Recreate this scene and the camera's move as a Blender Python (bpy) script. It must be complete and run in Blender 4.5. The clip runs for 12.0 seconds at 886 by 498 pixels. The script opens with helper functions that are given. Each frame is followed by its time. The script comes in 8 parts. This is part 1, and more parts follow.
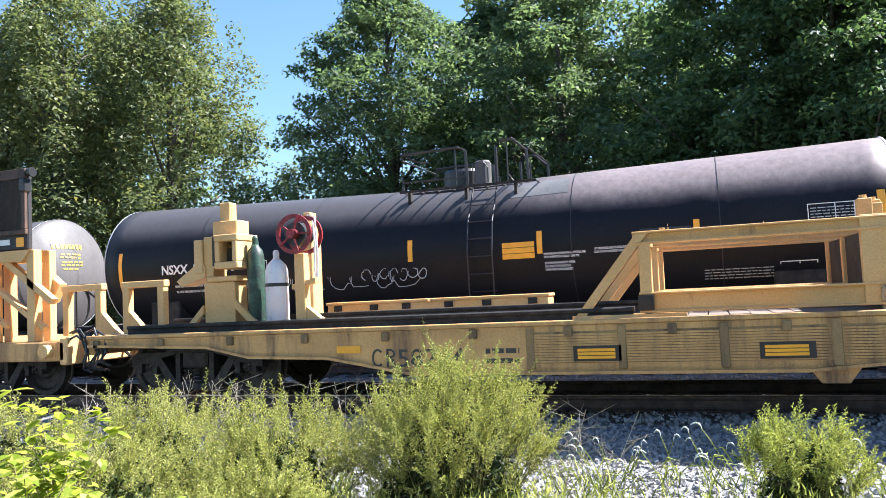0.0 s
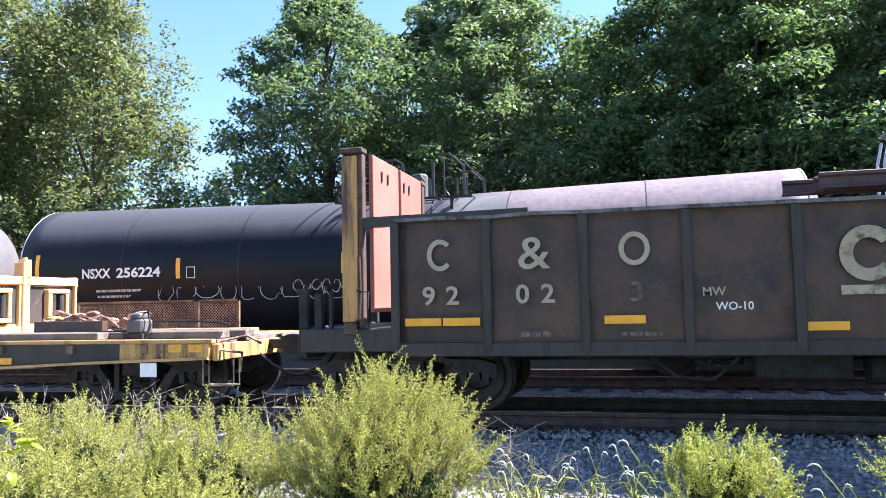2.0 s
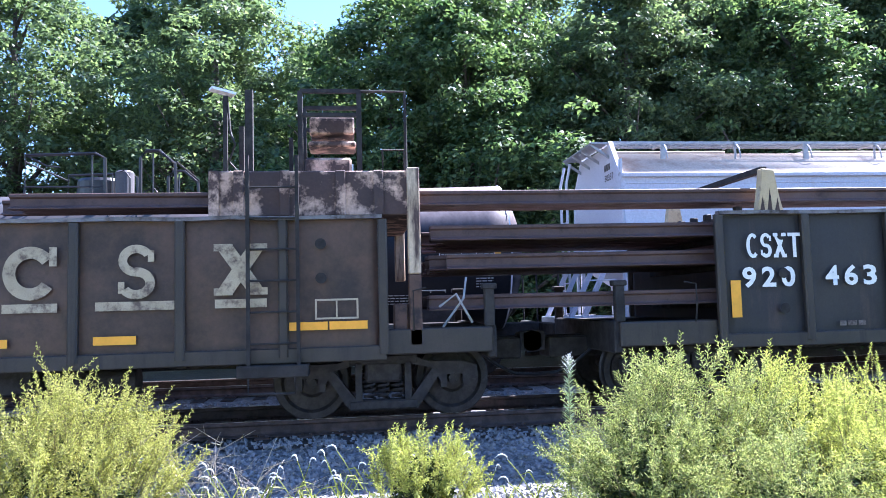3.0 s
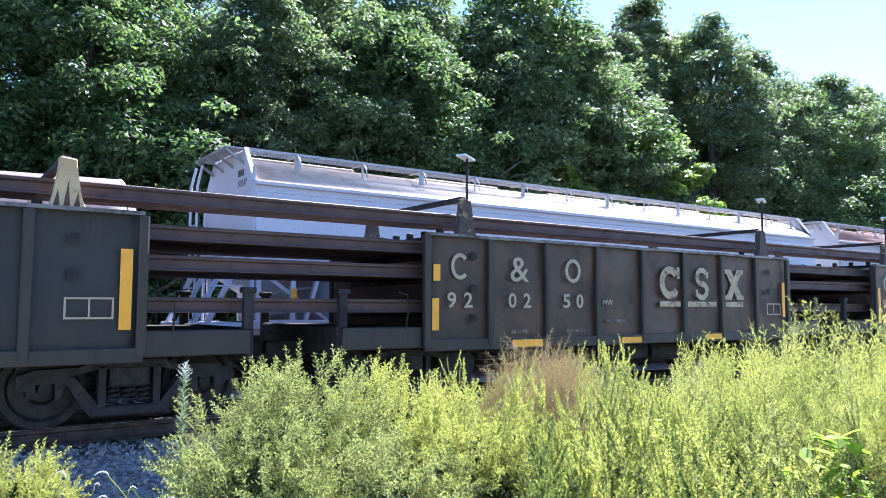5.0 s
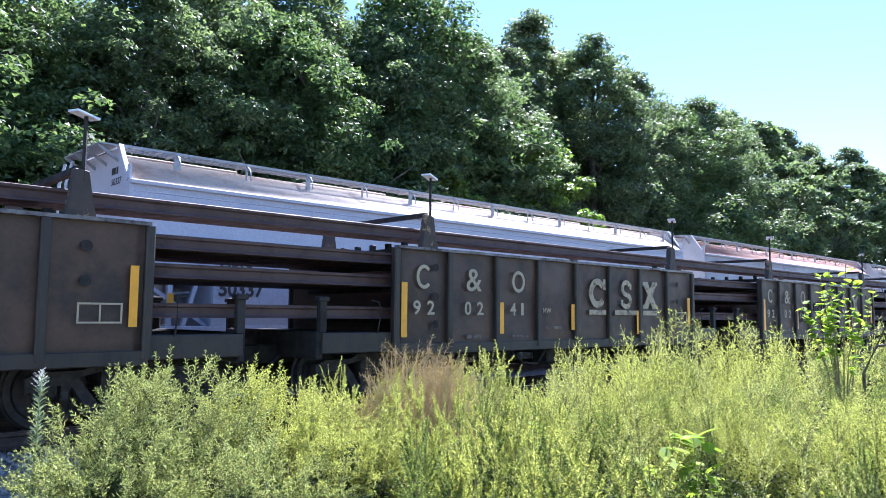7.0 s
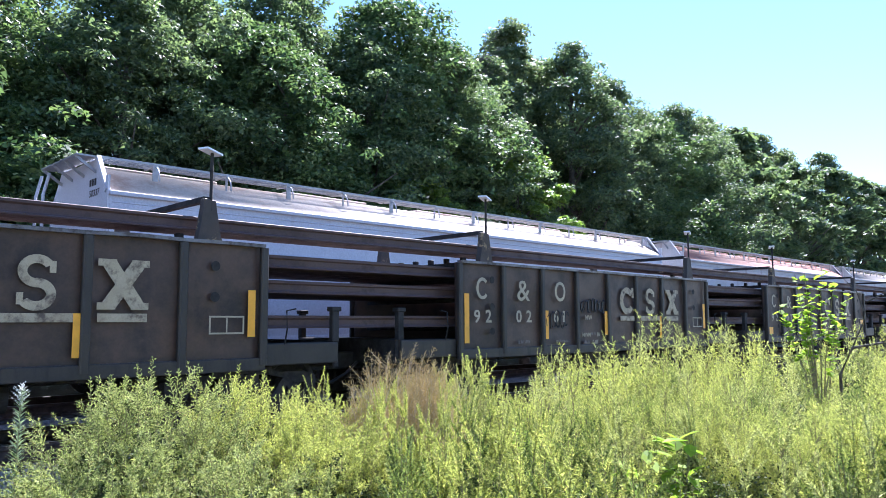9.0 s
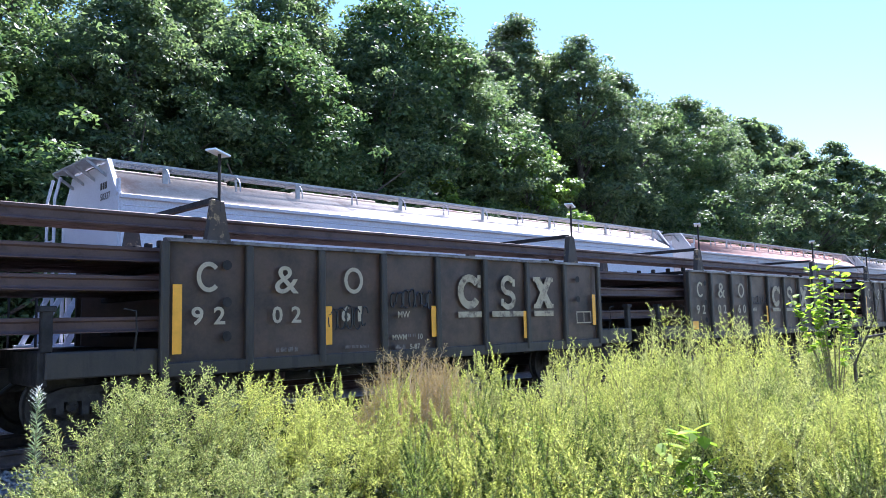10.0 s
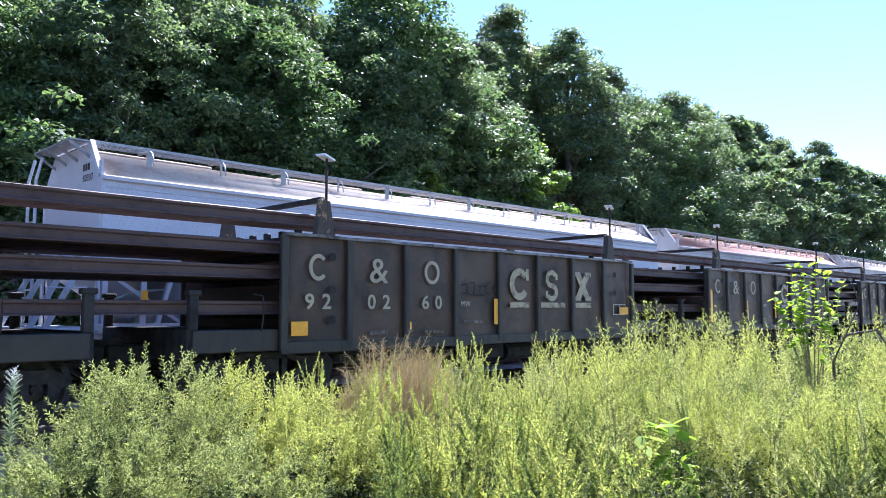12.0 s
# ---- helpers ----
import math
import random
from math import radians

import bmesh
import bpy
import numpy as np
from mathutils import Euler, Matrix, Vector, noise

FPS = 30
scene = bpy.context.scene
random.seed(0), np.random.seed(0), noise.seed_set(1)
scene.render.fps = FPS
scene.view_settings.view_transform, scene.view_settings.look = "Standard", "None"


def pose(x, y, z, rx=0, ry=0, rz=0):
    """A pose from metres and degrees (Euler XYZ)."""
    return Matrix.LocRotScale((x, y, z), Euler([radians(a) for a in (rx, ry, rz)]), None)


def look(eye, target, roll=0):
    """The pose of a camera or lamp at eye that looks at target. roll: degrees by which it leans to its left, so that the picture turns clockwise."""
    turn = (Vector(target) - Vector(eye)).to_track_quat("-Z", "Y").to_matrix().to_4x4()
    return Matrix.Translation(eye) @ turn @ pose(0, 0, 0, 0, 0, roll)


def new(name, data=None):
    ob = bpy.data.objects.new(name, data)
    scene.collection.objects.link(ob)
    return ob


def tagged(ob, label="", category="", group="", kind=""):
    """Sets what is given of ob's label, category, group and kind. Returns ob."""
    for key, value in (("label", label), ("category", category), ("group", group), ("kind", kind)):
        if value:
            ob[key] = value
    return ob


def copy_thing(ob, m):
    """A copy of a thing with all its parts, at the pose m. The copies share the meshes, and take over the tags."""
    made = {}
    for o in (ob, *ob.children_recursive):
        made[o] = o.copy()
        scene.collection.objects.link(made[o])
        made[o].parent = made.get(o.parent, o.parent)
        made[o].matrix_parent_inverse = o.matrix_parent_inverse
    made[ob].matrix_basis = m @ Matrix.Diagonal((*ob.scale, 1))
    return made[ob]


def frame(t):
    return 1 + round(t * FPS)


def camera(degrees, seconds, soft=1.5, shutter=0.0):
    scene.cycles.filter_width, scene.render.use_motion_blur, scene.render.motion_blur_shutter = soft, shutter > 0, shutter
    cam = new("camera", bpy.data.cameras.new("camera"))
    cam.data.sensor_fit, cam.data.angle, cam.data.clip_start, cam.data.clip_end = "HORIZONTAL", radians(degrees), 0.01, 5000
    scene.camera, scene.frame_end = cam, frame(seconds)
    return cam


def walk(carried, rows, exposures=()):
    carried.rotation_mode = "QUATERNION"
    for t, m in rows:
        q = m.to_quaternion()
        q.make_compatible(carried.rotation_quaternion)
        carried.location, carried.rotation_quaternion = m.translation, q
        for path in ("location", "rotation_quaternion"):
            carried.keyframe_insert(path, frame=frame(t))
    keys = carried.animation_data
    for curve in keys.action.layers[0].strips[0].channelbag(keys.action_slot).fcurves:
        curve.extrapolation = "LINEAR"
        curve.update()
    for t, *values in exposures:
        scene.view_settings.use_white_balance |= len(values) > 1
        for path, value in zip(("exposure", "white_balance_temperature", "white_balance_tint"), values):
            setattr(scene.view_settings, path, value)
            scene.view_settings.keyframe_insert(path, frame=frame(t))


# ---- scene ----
# A work train rolls past standing tank cars and grain hoppers; one hand-held camera turns after it.
cam = camera(61.43, 12.0, 0.9)
walk(cam, [
    (0.0, pose(-0.000, 0.000, 1.370, 93.44, 2.73, 19.60)),
    (0.5, pose(-0.034, 0.005, 1.370, 93.58, 2.38, 18.17)),
    (1.0, pose(-0.061, 0.012, 1.361, 93.84, 2.08, 18.75)),
    (1.5, pose(-0.086, 0.022, 1.355, 94.14, 1.43, 20.51)),
    (2.0, pose(-0.047, 0.007, 1.381, 94.25, 1.16, 14.28)),
    (2.5, pose(-0.021, 0.030, 1.381, 94.24, 1.41, 4.08)),
    (3.0, pose(0.020, 0.045, 1.374, 94.27, 1.51, -6.92)),
    (3.5, pose(0.068, 0.061, 1.388, 94.34, 1.23, -17.08)),
    (5.5, pose(0.025, -0.030, 1.388, 94.50, -0.51, -38.39)),
    (6.0, pose(0.060, -0.046, 1.388, 94.63, -0.60, -41.26)),
    (6.5, pose(0.076, -0.055, 1.374, 94.88, -0.48, -42.83)),
    (7.0, pose(0.078, -0.053, 1.378, 95.02, -0.52, -43.49)),
    (9.0, pose(0.046, -0.070, 1.374, 95.65, 0.28, -44.89)),
    (9.5, pose(0.048, -0.071, 1.375, 95.60, 0.76, -44.64)),
    (10.0, pose(0.040, -0.075, 1.370, 95.42, 1.26, -44.04)),
    (10.5, pose(0.040, -0.063, 1.369, 95.12, 1.34, -43.59)),
    (11.0, pose(0.032, -0.059, 1.371, 94.85, 1.02, -43.77)),
    (11.5, pose(0.060, -0.059, 1.366, 94.70, 0.51, -44.51)),
    (12.0, pose(0.066, -0.063, 1.364, 94.65, 0.10, -45.23)),
], exposures=[(0.0, 2.08, 5850, 13), (1.5, 2.15, 5800, 14), (2.0, 2.38, 5750, 20), (2.5, 2.68, 5500, 26), (3.5, 2.75, 5250, 24), (5.5, 2.44, 5450, 23), (6.5, 2.26, 5400, 23), (12.0, 2.24, 5400, 23)])

# ---- light ----
SUN_EL, SUN_AZ = 49.5, 60.0          # height above the horizon; degrees from +y towards +x
world = bpy.data.worlds.new("sky")
scene.world = world
world.use_nodes = True
wn, wl = world.node_tree.nodes, world.node_tree.links
sky = wn.new("ShaderNodeTexSky")
sky.sky_type, sky.sun_disc = "NISHITA", False
sky.sun_elevation, sky.sun_rotation = radians(SUN_EL), radians(SUN_AZ)
sky.air_density, sky.dust_density, sky.ozone_density = 1.35, 0.03, 1.3
cool = wn.new("ShaderNodeMix")
cool.data_type, cool.blend_type = "RGBA", "MULTIPLY"
cool.inputs[0].default_value, cool.inputs[7].default_value = 1.0, (0.78, 0.90, 1.0, 1)
wl.new(sky.outputs["Color"], cool.inputs[6]), wl.new(cool.outputs[2], wn["Background"].inputs["Color"])
wn["Background"].inputs["Strength"].default_value = 0.054
sun_data = bpy.data.lights.new("sun", "SUN")
sun_data.energy, sun_data.angle, sun_data.color = 5.0, radians(0.53), (1.0, 0.94, 0.84)
sun = new("sun", sun_data)
sd = Vector((math.sin(radians(SUN_AZ)) * math.cos(radians(SUN_EL)), math.cos(radians(SUN_AZ)) * math.cos(radians(SUN_EL)), math.sin(radians(SUN_EL))))
sun.matrix_world = look(sd * 50, (0, 0, 0))


# ---- materials ----
def base_mat(name, rough=0.6, metal=0.0):
    m = bpy.data.materials.new(name)
    m.use_nodes = True
    b = m.node_tree.nodes["Principled BSDF"]
    b.inputs["Roughness"].default_value, b.inputs["Metallic"].default_value = rough, metal
    return m, m.node_tree.nodes, m.node_tree.links, b


def noise_node(nodes, links, scale, detail=5, rough=0.6, stretch=None, coord="Object", seed=0.0):
    tc = nodes.new("ShaderNodeTexCoord")
    mp = nodes.new("ShaderNodeMapping")
    mp.inputs["Scale"].default_value = stretch or (1, 1, 1)
    mp.inputs["Location"].default_value = (seed, seed * 1.7, seed * 0.3)
    n = nodes.new("ShaderNodeTexNoise")
    n.inputs["Scale"].default_value, n.inputs["Detail"].default_value, n.inputs["Roughness"].default_value = scale, detail, rough
    links.new(tc.outputs[coord], mp.inputs["Vector"])
    links.new(mp.outputs["Vector"], n.inputs["Vector"])
    return n.outputs["Fac"]


def ramp(nodes, links, fac, stops):
    r = nodes.new("ShaderNodeValToRGB")
    while len(r.color_ramp.elements) < len(stops):
        r.color_ramp.elements.new(0.5)
    for e, (p, c) in zip(r.color_ramp.elements, stops):
        e.position, e.color = p, (*c, 1)
    links.new(fac, r.inputs["Fac"])
    return r.outputs["Color"]


def mixed(nodes, links, fac, a, b):
    m = nodes.new("ShaderNodeMix")
    m.data_type = "RGBA"
    for sock, v in ((m.inputs[0], fac), (m.inputs[6], a), (m.inputs[7], b)):
        if isinstance(v, (tuple, float, int)):
            sock.default_value = (*v, 1) if isinstance(v, tuple) else v
        else:
            links.new(v, sock)
    return m.outputs[2]


def weathered(name, main, second, stain, rough=0.6, metal=0.0, scale=2.0, amount=0.5, streak=0.0, bump=0.15, seed=0.0, spread=0.08):
    """Paint or metal: a main colour that drifts to a second one, stains in patches or hanging streaks, fine grain."""
    m, n, l, b = base_mat(name, rough, metal)
    big = noise_node(n, l, scale, 6, 0.6, seed=seed)
    c = ramp(n, l, big, [(0.35, main), (0.68, second)])
    st = noise_node(n, l, scale * 2.2, 8, 0.68, (1, 1, 0.12) if streak else (1, 1, 1), seed=seed + 7)
    mask = ramp(n, l, st, [(1 - amount - spread, (0, 0, 0)), (1 - amount + spread, (1, 1, 1))])
    c = mixed(n, l, mask, c, stain)
    fine = noise_node(n, l, scale * 30, 4, 0.7, seed=seed + 3)
    g = ramp(n, l, fine, [(0.3, (0.82, 0.82, 0.82)), (0.7, (1.12, 1.12, 1.12))])
    mul = n.new("ShaderNodeMix")
    mul.data_type, mul.blend_type = "RGBA", "MULTIPLY"
    mul.inputs[0].default_value = 1.0
    l.new(c, mul.inputs[6]), l.new(g, mul.inputs[7])
    l.new(mul.outputs[2], b.inputs["Base Color"])
    rr = ramp(n, l, st, [(0.3, (rough * 0.85,) * 3), (0.75, (min(1, rough * 1.3),) * 3)])
    l.new(rr, b.inputs["Roughness"])
    bp = n.new("ShaderNodeBump")
    bp.inputs["Strength"].default_value, bp.inputs["Distance"].default_value = bump, 0.01
    l.new(fine, bp.inputs["Height"]), l.new(bp.outputs["Normal"], b.inputs["Normal"])
    return m


def leaf_mat(name, dark, light, glow=0.5, rough=0.65, seed=0.0, dry=None, drift=0.7, wax=0.1):
    """Thin leaves: they pass light; each one has its own shade."""
    m, n, l, b = base_mat(name, rough)
    geo = n.new("ShaderNodeNewGeometry")
    c = ramp(n, l, geo.outputs["Random Per Island"], [(0.0, dark), (0.28, dark), (0.78, light), (0.94, light), (1.0, dry or light)])
    patch = noise_node(n, l, drift, 3, 0.5, seed=seed)
    c = mixed(n, l, ramp(n, l, patch, [(0.4, (0, 0, 0)), (0.7, (0.35, 0.35, 0.35))]), c, light)
    l.new(c, b.inputs["Base Color"])
    b.inputs["Specular IOR Level"].default_value = wax
    tr = n.new("ShaderNodeBsdfTranslucent")
    warm = n.new("ShaderNodeMix")
    warm.data_type, warm.blend_type = "RGBA", "MULTIPLY"
    warm.inputs[0].default_value, warm.inputs[7].default_value = 1.0, (1.25, 1.3, 0.85, 1)
    l.new(c, warm.inputs[6]), l.new(warm.outputs[2], tr.inputs["Color"])
    mx = n.new("ShaderNodeMixShader")
    mx.inputs[0].default_value = glow
    l.new(b.outputs[0], mx.inputs[1]), l.new(tr.outputs[0], mx.inputs[2])
    l.new(mx.outputs[0], n["Material Output"].inputs["Surface"])
    return m


def plain(name, colour, rough=0.6, metal=0.0, vary=0.25, scale=12.0):
    m, n, l, b = base_mat(name, rough, metal)
    f = noise_node(n, l, scale, 5, 0.65)
    lo, hi = tuple(max(0, v * (1 - vary)) for v in colour), tuple(min(1, v * (1 + vary)) for v in colour)
    l.new(ramp(n, l, f, [(0.3, lo), (0.7, hi)]), b.inputs["Base Color"])
    return m


GON = weathered("gondola_brown_paint", (0.064, 0.038, 0.027), (0.102, 0.057, 0.038), (0.028, 0.020, 0.017), 0.48, scale=0.75, amount=0.43, seed=1, spread=0.13)
GON_POST = weathered("gondola_post_paint", (0.032, 0.027, 0.023), (0.048, 0.038, 0.030), (0.021, 0.018, 0.016), 0.5, scale=2, amount=0.4, streak=1, seed=5)
GON_BLUE = weathered("gondola_black_paint", (0.020, 0.020, 0.023), (0.032, 0.029, 0.029), (0.075, 0.05, 0.042), 0.55, scale=1.2, amount=0.36, streak=1, seed=11)
SHEEN = weathered("worn_top_edge", (0.22, 0.21, 0.215), (0.15, 0.13, 0.125), (0.07, 0.055, 0.05), 0.45, 0.6, scale=2.5, amount=0.45, seed=4)
UNDER = weathered("underframe_grime", (0.022, 0.02, 0.019), (0.036, 0.031, 0.028), (0.016, 0.014, 0.013), 0.75, scale=3, seed=2)
TRUCKM = weathered("truck_cast_steel", (0.027, 0.024, 0.023), (0.040, 0.034, 0.031), (0.018, 0.016, 0.016), 0.7, scale=4, seed=3)
WHEELM = weathered("wheel_steel", (0.03, 0.027, 0.026), (0.05, 0.042, 0.039), (0.02, 0.018, 0.017), 0.55, 0.3, scale=5, seed=8)
RAILRUST = weathered("rusty_rail_steel", (0.085, 0.050, 0.043), (0.11, 0.066, 0.058), (0.055, 0.034, 0.032), 0.6, 0.1, scale=1.5, amount=0.4, seed=6)
TRACKRUST = weathered("track_rail_rust", (0.075, 0.05, 0.042), (0.1, 0.066, 0.055), (0.05, 0.035, 0.03), 0.7, scale=3, seed=9)
RAILHEAD = plain("shiny_rail_head", (0.45, 0.44, 0.43), 0.3, 0.9, 0.15)
YEL = weathered("faded_yellow_paint", (0.64, 0.365, 0.13), (0.70, 0.44, 0.19), (0.26, 0.14, 0.06), 0.5, scale=1.6, amount=0.32, streak=1, seed=12)
YEL_SILL = weathered("dirty_yellow_sill", (0.62, 0.36, 0.13), (0.48, 0.265, 0.095), (0.16, 0.09, 0.048), 0.55, scale=1.5, amount=0.41, streak=1, seed=15, spread=0.10)
MESHRUST = weathered("rusty_mesh_steel", (0.30, 0.17, 0.085), (0.22, 0.115, 0.06), (0.12, 0.065, 0.04), 0.7, scale=2.0, seed=19)
YEL_BROWN = weathered("dark_yellow_panel", (0.24, 0.15, 0.065), (0.34, 0.21, 0.085), (0.07, 0.048, 0.03), 0.65, scale=1.4, amount=0.45, streak=1, seed=18, spread=0.12)
YEL_DARK = weathered("blackened_sill_and_recess_shade", (0.026, 0.023, 0.022), (0.06, 0.045, 0.031), (0.30, 0.19, 0.075), 0.62, scale=1.3, amount=0.30, seed=16)
YEL_RUST = weathered("rust_eaten_cream_paint", (0.55, 0.40, 0.23), (0.42, 0.27, 0.15), (0.09, 0.045, 0.035), 0.65, scale=1.9, amount=0.47, seed=21)
RUSTCREAM = weathered("cream_paint_mostly_rusted", (0.070, 0.040, 0.034), (0.040, 0.027, 0.025), (0.58, 0.40, 0.30), 0.7, scale=1.25, amount=0.47, seed=25, spread=0.05)
RUSTDARK = weathered("dark_rusted_steel", (0.07, 0.038, 0.028), (0.11, 0.06, 0.04), (0.03, 0.022, 0.02), 0.65, scale=2.2, amount=0.45, seed=24)
PEEL = weathered("peeling_cream_post", (0.60, 0.47, 0.32), (0.50, 0.36, 0.22), (0.08, 0.05, 0.042), 0.65, scale=1.6, amount=0.47, streak=1, seed=29, spread=0.05)
POSTYEL = weathered("rust_edged_yellow_post", (0.66, 0.37, 0.11), (0.50, 0.27, 0.09), (0.10, 0.055, 0.04), 0.6, scale=1.9, amount=0.46, streak=1, seed=26)
BRACKET_CREAM = weathered("cream_bracket_paint", (0.58, 0.46, 0.28), (0.50, 0.36, 0.19), (0.14, 0.075, 0.05), 0.65, scale=2.5, amount=0.34, seed=27)
BRACKET_DARK = weathered("blackened_bracket_paint", (0.05, 0.04, 0.035), (0.09, 0.065, 0.05), (0.48, 0.34, 0.18), 0.65, scale=2.8, amount=0.36, seed=28, spread=0.05)
OXIDE = weathered("faded_red_oxide_plate", (0.34, 0.105, 0.075), (0.40, 0.145, 0.105), (0.20, 0.07, 0.05), 0.6, scale=1.1, amount=0.34, streak=1, seed=22)
REFL = plain("yellow_reflective_tape", (0.88, 0.41, 0.03), 0.4, 0.0, 0.12, 6)
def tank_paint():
    """Black tank enamel; its colour holds a dusty, sunlit crown, paler past the dome."""
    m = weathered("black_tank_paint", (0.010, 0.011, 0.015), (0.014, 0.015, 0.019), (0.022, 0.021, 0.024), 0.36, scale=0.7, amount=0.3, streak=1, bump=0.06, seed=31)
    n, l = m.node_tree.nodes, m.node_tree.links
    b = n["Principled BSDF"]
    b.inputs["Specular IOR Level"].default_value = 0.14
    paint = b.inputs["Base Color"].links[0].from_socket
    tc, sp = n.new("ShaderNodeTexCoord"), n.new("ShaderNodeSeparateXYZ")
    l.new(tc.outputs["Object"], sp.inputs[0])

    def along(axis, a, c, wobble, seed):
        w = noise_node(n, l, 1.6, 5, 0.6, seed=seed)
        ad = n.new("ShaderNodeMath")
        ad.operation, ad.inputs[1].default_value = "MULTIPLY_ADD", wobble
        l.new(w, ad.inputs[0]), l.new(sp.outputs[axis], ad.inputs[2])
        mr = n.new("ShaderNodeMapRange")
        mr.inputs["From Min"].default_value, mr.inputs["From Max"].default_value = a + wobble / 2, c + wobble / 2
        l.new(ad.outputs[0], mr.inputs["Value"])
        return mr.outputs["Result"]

    sunlit_dust = mixed(n, l, along("X", -3.6, -1.6, 1.2, 5), (0.078, 0.075, 0.08), (0.25, 0.205, 0.205))
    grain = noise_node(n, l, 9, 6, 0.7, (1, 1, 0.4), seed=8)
    sunlit_dust = mixed(n, l, ramp(n, l, grain, [(0.35, (0, 0, 0)), (0.75, (0.5, 0.5, 0.5))]), sunlit_dust, (0.06, 0.052, 0.052))
    # The sunlit band along the crown is part of the painted colour.
    l.new(mixed(n, l, along("Z", 2.72, 3.12, 0.25, 6), paint, sunlit_dust), b.inputs["Base Color"])
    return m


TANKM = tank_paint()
TANKHEAD = weathered("dusty_grey_tank_head", (0.085, 0.08, 0.083), (0.12, 0.11, 0.108), (0.055, 0.05, 0.05), 0.6, scale=1.0, amount=0.33, streak=1, seed=33)
WHITEM = weathered("white_hopper_paint", (0.58, 0.59, 0.64), (0.52, 0.53, 0.59), (0.38, 0.36, 0.36), 0.45, scale=1.0, amount=0.28, streak=1, bump=0.06, seed=41)
ROOFM = weathered("dusty_hopper_roof", (0.44, 0.35, 0.28), (0.52, 0.44, 0.36), (0.34, 0.24, 0.18), 0.7, scale=0.7, amount=0.4, seed=42)
RUSTROOF = weathered("rusted_hopper_roof", (0.34, 0.15, 0.10), (0.42, 0.23, 0.17), (0.48, 0.42, 0.39), 0.7, scale=0.8, amount=0.35, seed=43)
GREYHOP = weathered("stained_grey_hopper", (0.50, 0.49, 0.50), (0.42, 0.40, 0.40), (0.26, 0.20, 0.17), 0.55, scale=1.0, amount=0.34, streak=1, seed=44)
GALV = plain("galvanised_grating", (0.36, 0.37, 0.38), 0.5, 0.4, 0.15)
BLACK = plain("black_enamel", (0.02, 0.02, 0.022), 0.4)
LETTER = weathered("worn_cream_stencil", (0.48, 0.40, 0.27), (0.38, 0.31, 0.20), (0.13, 0.095, 0.072), 0.6, scale=3.5, amount=0.42, seed=51)
LETTER2 = weathered("thin_white_stencil", (0.46, 0.39, 0.28), (0.38, 0.32, 0.22), (0.25, 0.22, 0.2), 0.6, scale=5, amount=0.34, seed=52)
FAINT = weathered("soot_faded_stencil", (0.20, 0.17, 0.15), (0.13, 0.10, 0.085), (0.07, 0.05, 0.045), 0.6, scale=6, amount=0.5, seed=53)
WHITE = plain("white_stencil", (0.82, 0.82, 0.80), 0.55, 0, 0.1)
DARKLET = plain("black_stencil", (0.05, 0.045, 0.04), 0.6)
YELLET = plain("yellow_stencil", (0.75, 0.48, 0.05), 0.55)
CHALK = plain("chalk_scrawl", (0.45, 0.46, 0.46), 0.8)
REDM = weathered("dark_red_reel_paint", (0.30, 0.02, 0.03), (0.36, 0.03, 0.04), (0.16, 0.02, 0.02), 0.45, scale=5, seed=61)
HOSE = plain("pale_hose", (0.62, 0.56, 0.55), 0.6)
GREENCYL = weathered("dark_green_cylinder_paint", (0.03, 0.075, 0.05), (0.04, 0.09, 0.06), (0.02, 0.035, 0.03), 0.45, scale=4, seed=62)
WHITECYL = weathered("scuffed_white_cylinder_paint", (0.75, 0.73, 0.74), (0.70, 0.62, 0.64), (0.35, 0.2, 0.22), 0.5, scale=4, amount=0.33, seed=63)
WOOD = weathered("weathered_plank", (0.15, 0.12, 0.10), (0.21, 0.165, 0.13), (0.085, 0.065, 0.055), 0.8, scale=2, amount=0.4, seed=71)
TIEM = weathered("creosoted_tie_wood", (0.05, 0.042, 0.036), (0.085, 0.07, 0.058), (0.03, 0.025, 0.022), 0.85, scale=4, seed=72)
SCRAP = weathered("torn_scrap_steel", (0.42, 0.27, 0.2), (0.55, 0.4, 0.32), (0.2, 0.1, 0.07), 0.6, scale=5, amount=0.45, seed=73)
PLATE = plain("white_flag_plate", (0.80, 0.82, 0.85), 0.3, 0.2, 0.08)
BARK = weathered("tree_bark", (0.10, 0.08, 0.065), (0.15, 0.125, 0.1), (0.06, 0.05, 0.042), 0.9, scale=3, seed=81)
LEAF_OAK = leaf_mat("broad_tree_leaf", (0.062, 0.10, 0.060), (0.155, 0.21, 0.100), 0.52, 0.55, seed=1, wax=0.4)
LEAF_BIRCH = leaf_mat("pale_tree_leaf", (0.075, 0.10, 0.045), (0.20, 0.225, 0.10), 0.45, 0.55, seed=2, wax=0.4, dry=(0.24, 0.19, 0.06))
LEAF_FAR = leaf_mat("hazy_tree_leaf", (0.08, 0.12, 0.065), (0.17, 0.215, 0.11), 0.47, 0.55, seed=3, wax=0.4)
LEAF_YOUNG = leaf_mat("fresh_tree_leaf", (0.09, 0.16, 0.03), (0.20, 0.30, 0.06), 0.5, 0.48, seed=4, wax=0.6)
LEAF_BUSH = leaf_mat("feathery_bush_leaf", (0.14, 0.165, 0.06), (0.60, 0.62, 0.26), 0.32, seed=5, dry=(0.44, 0.33, 0.17), drift=2.2)
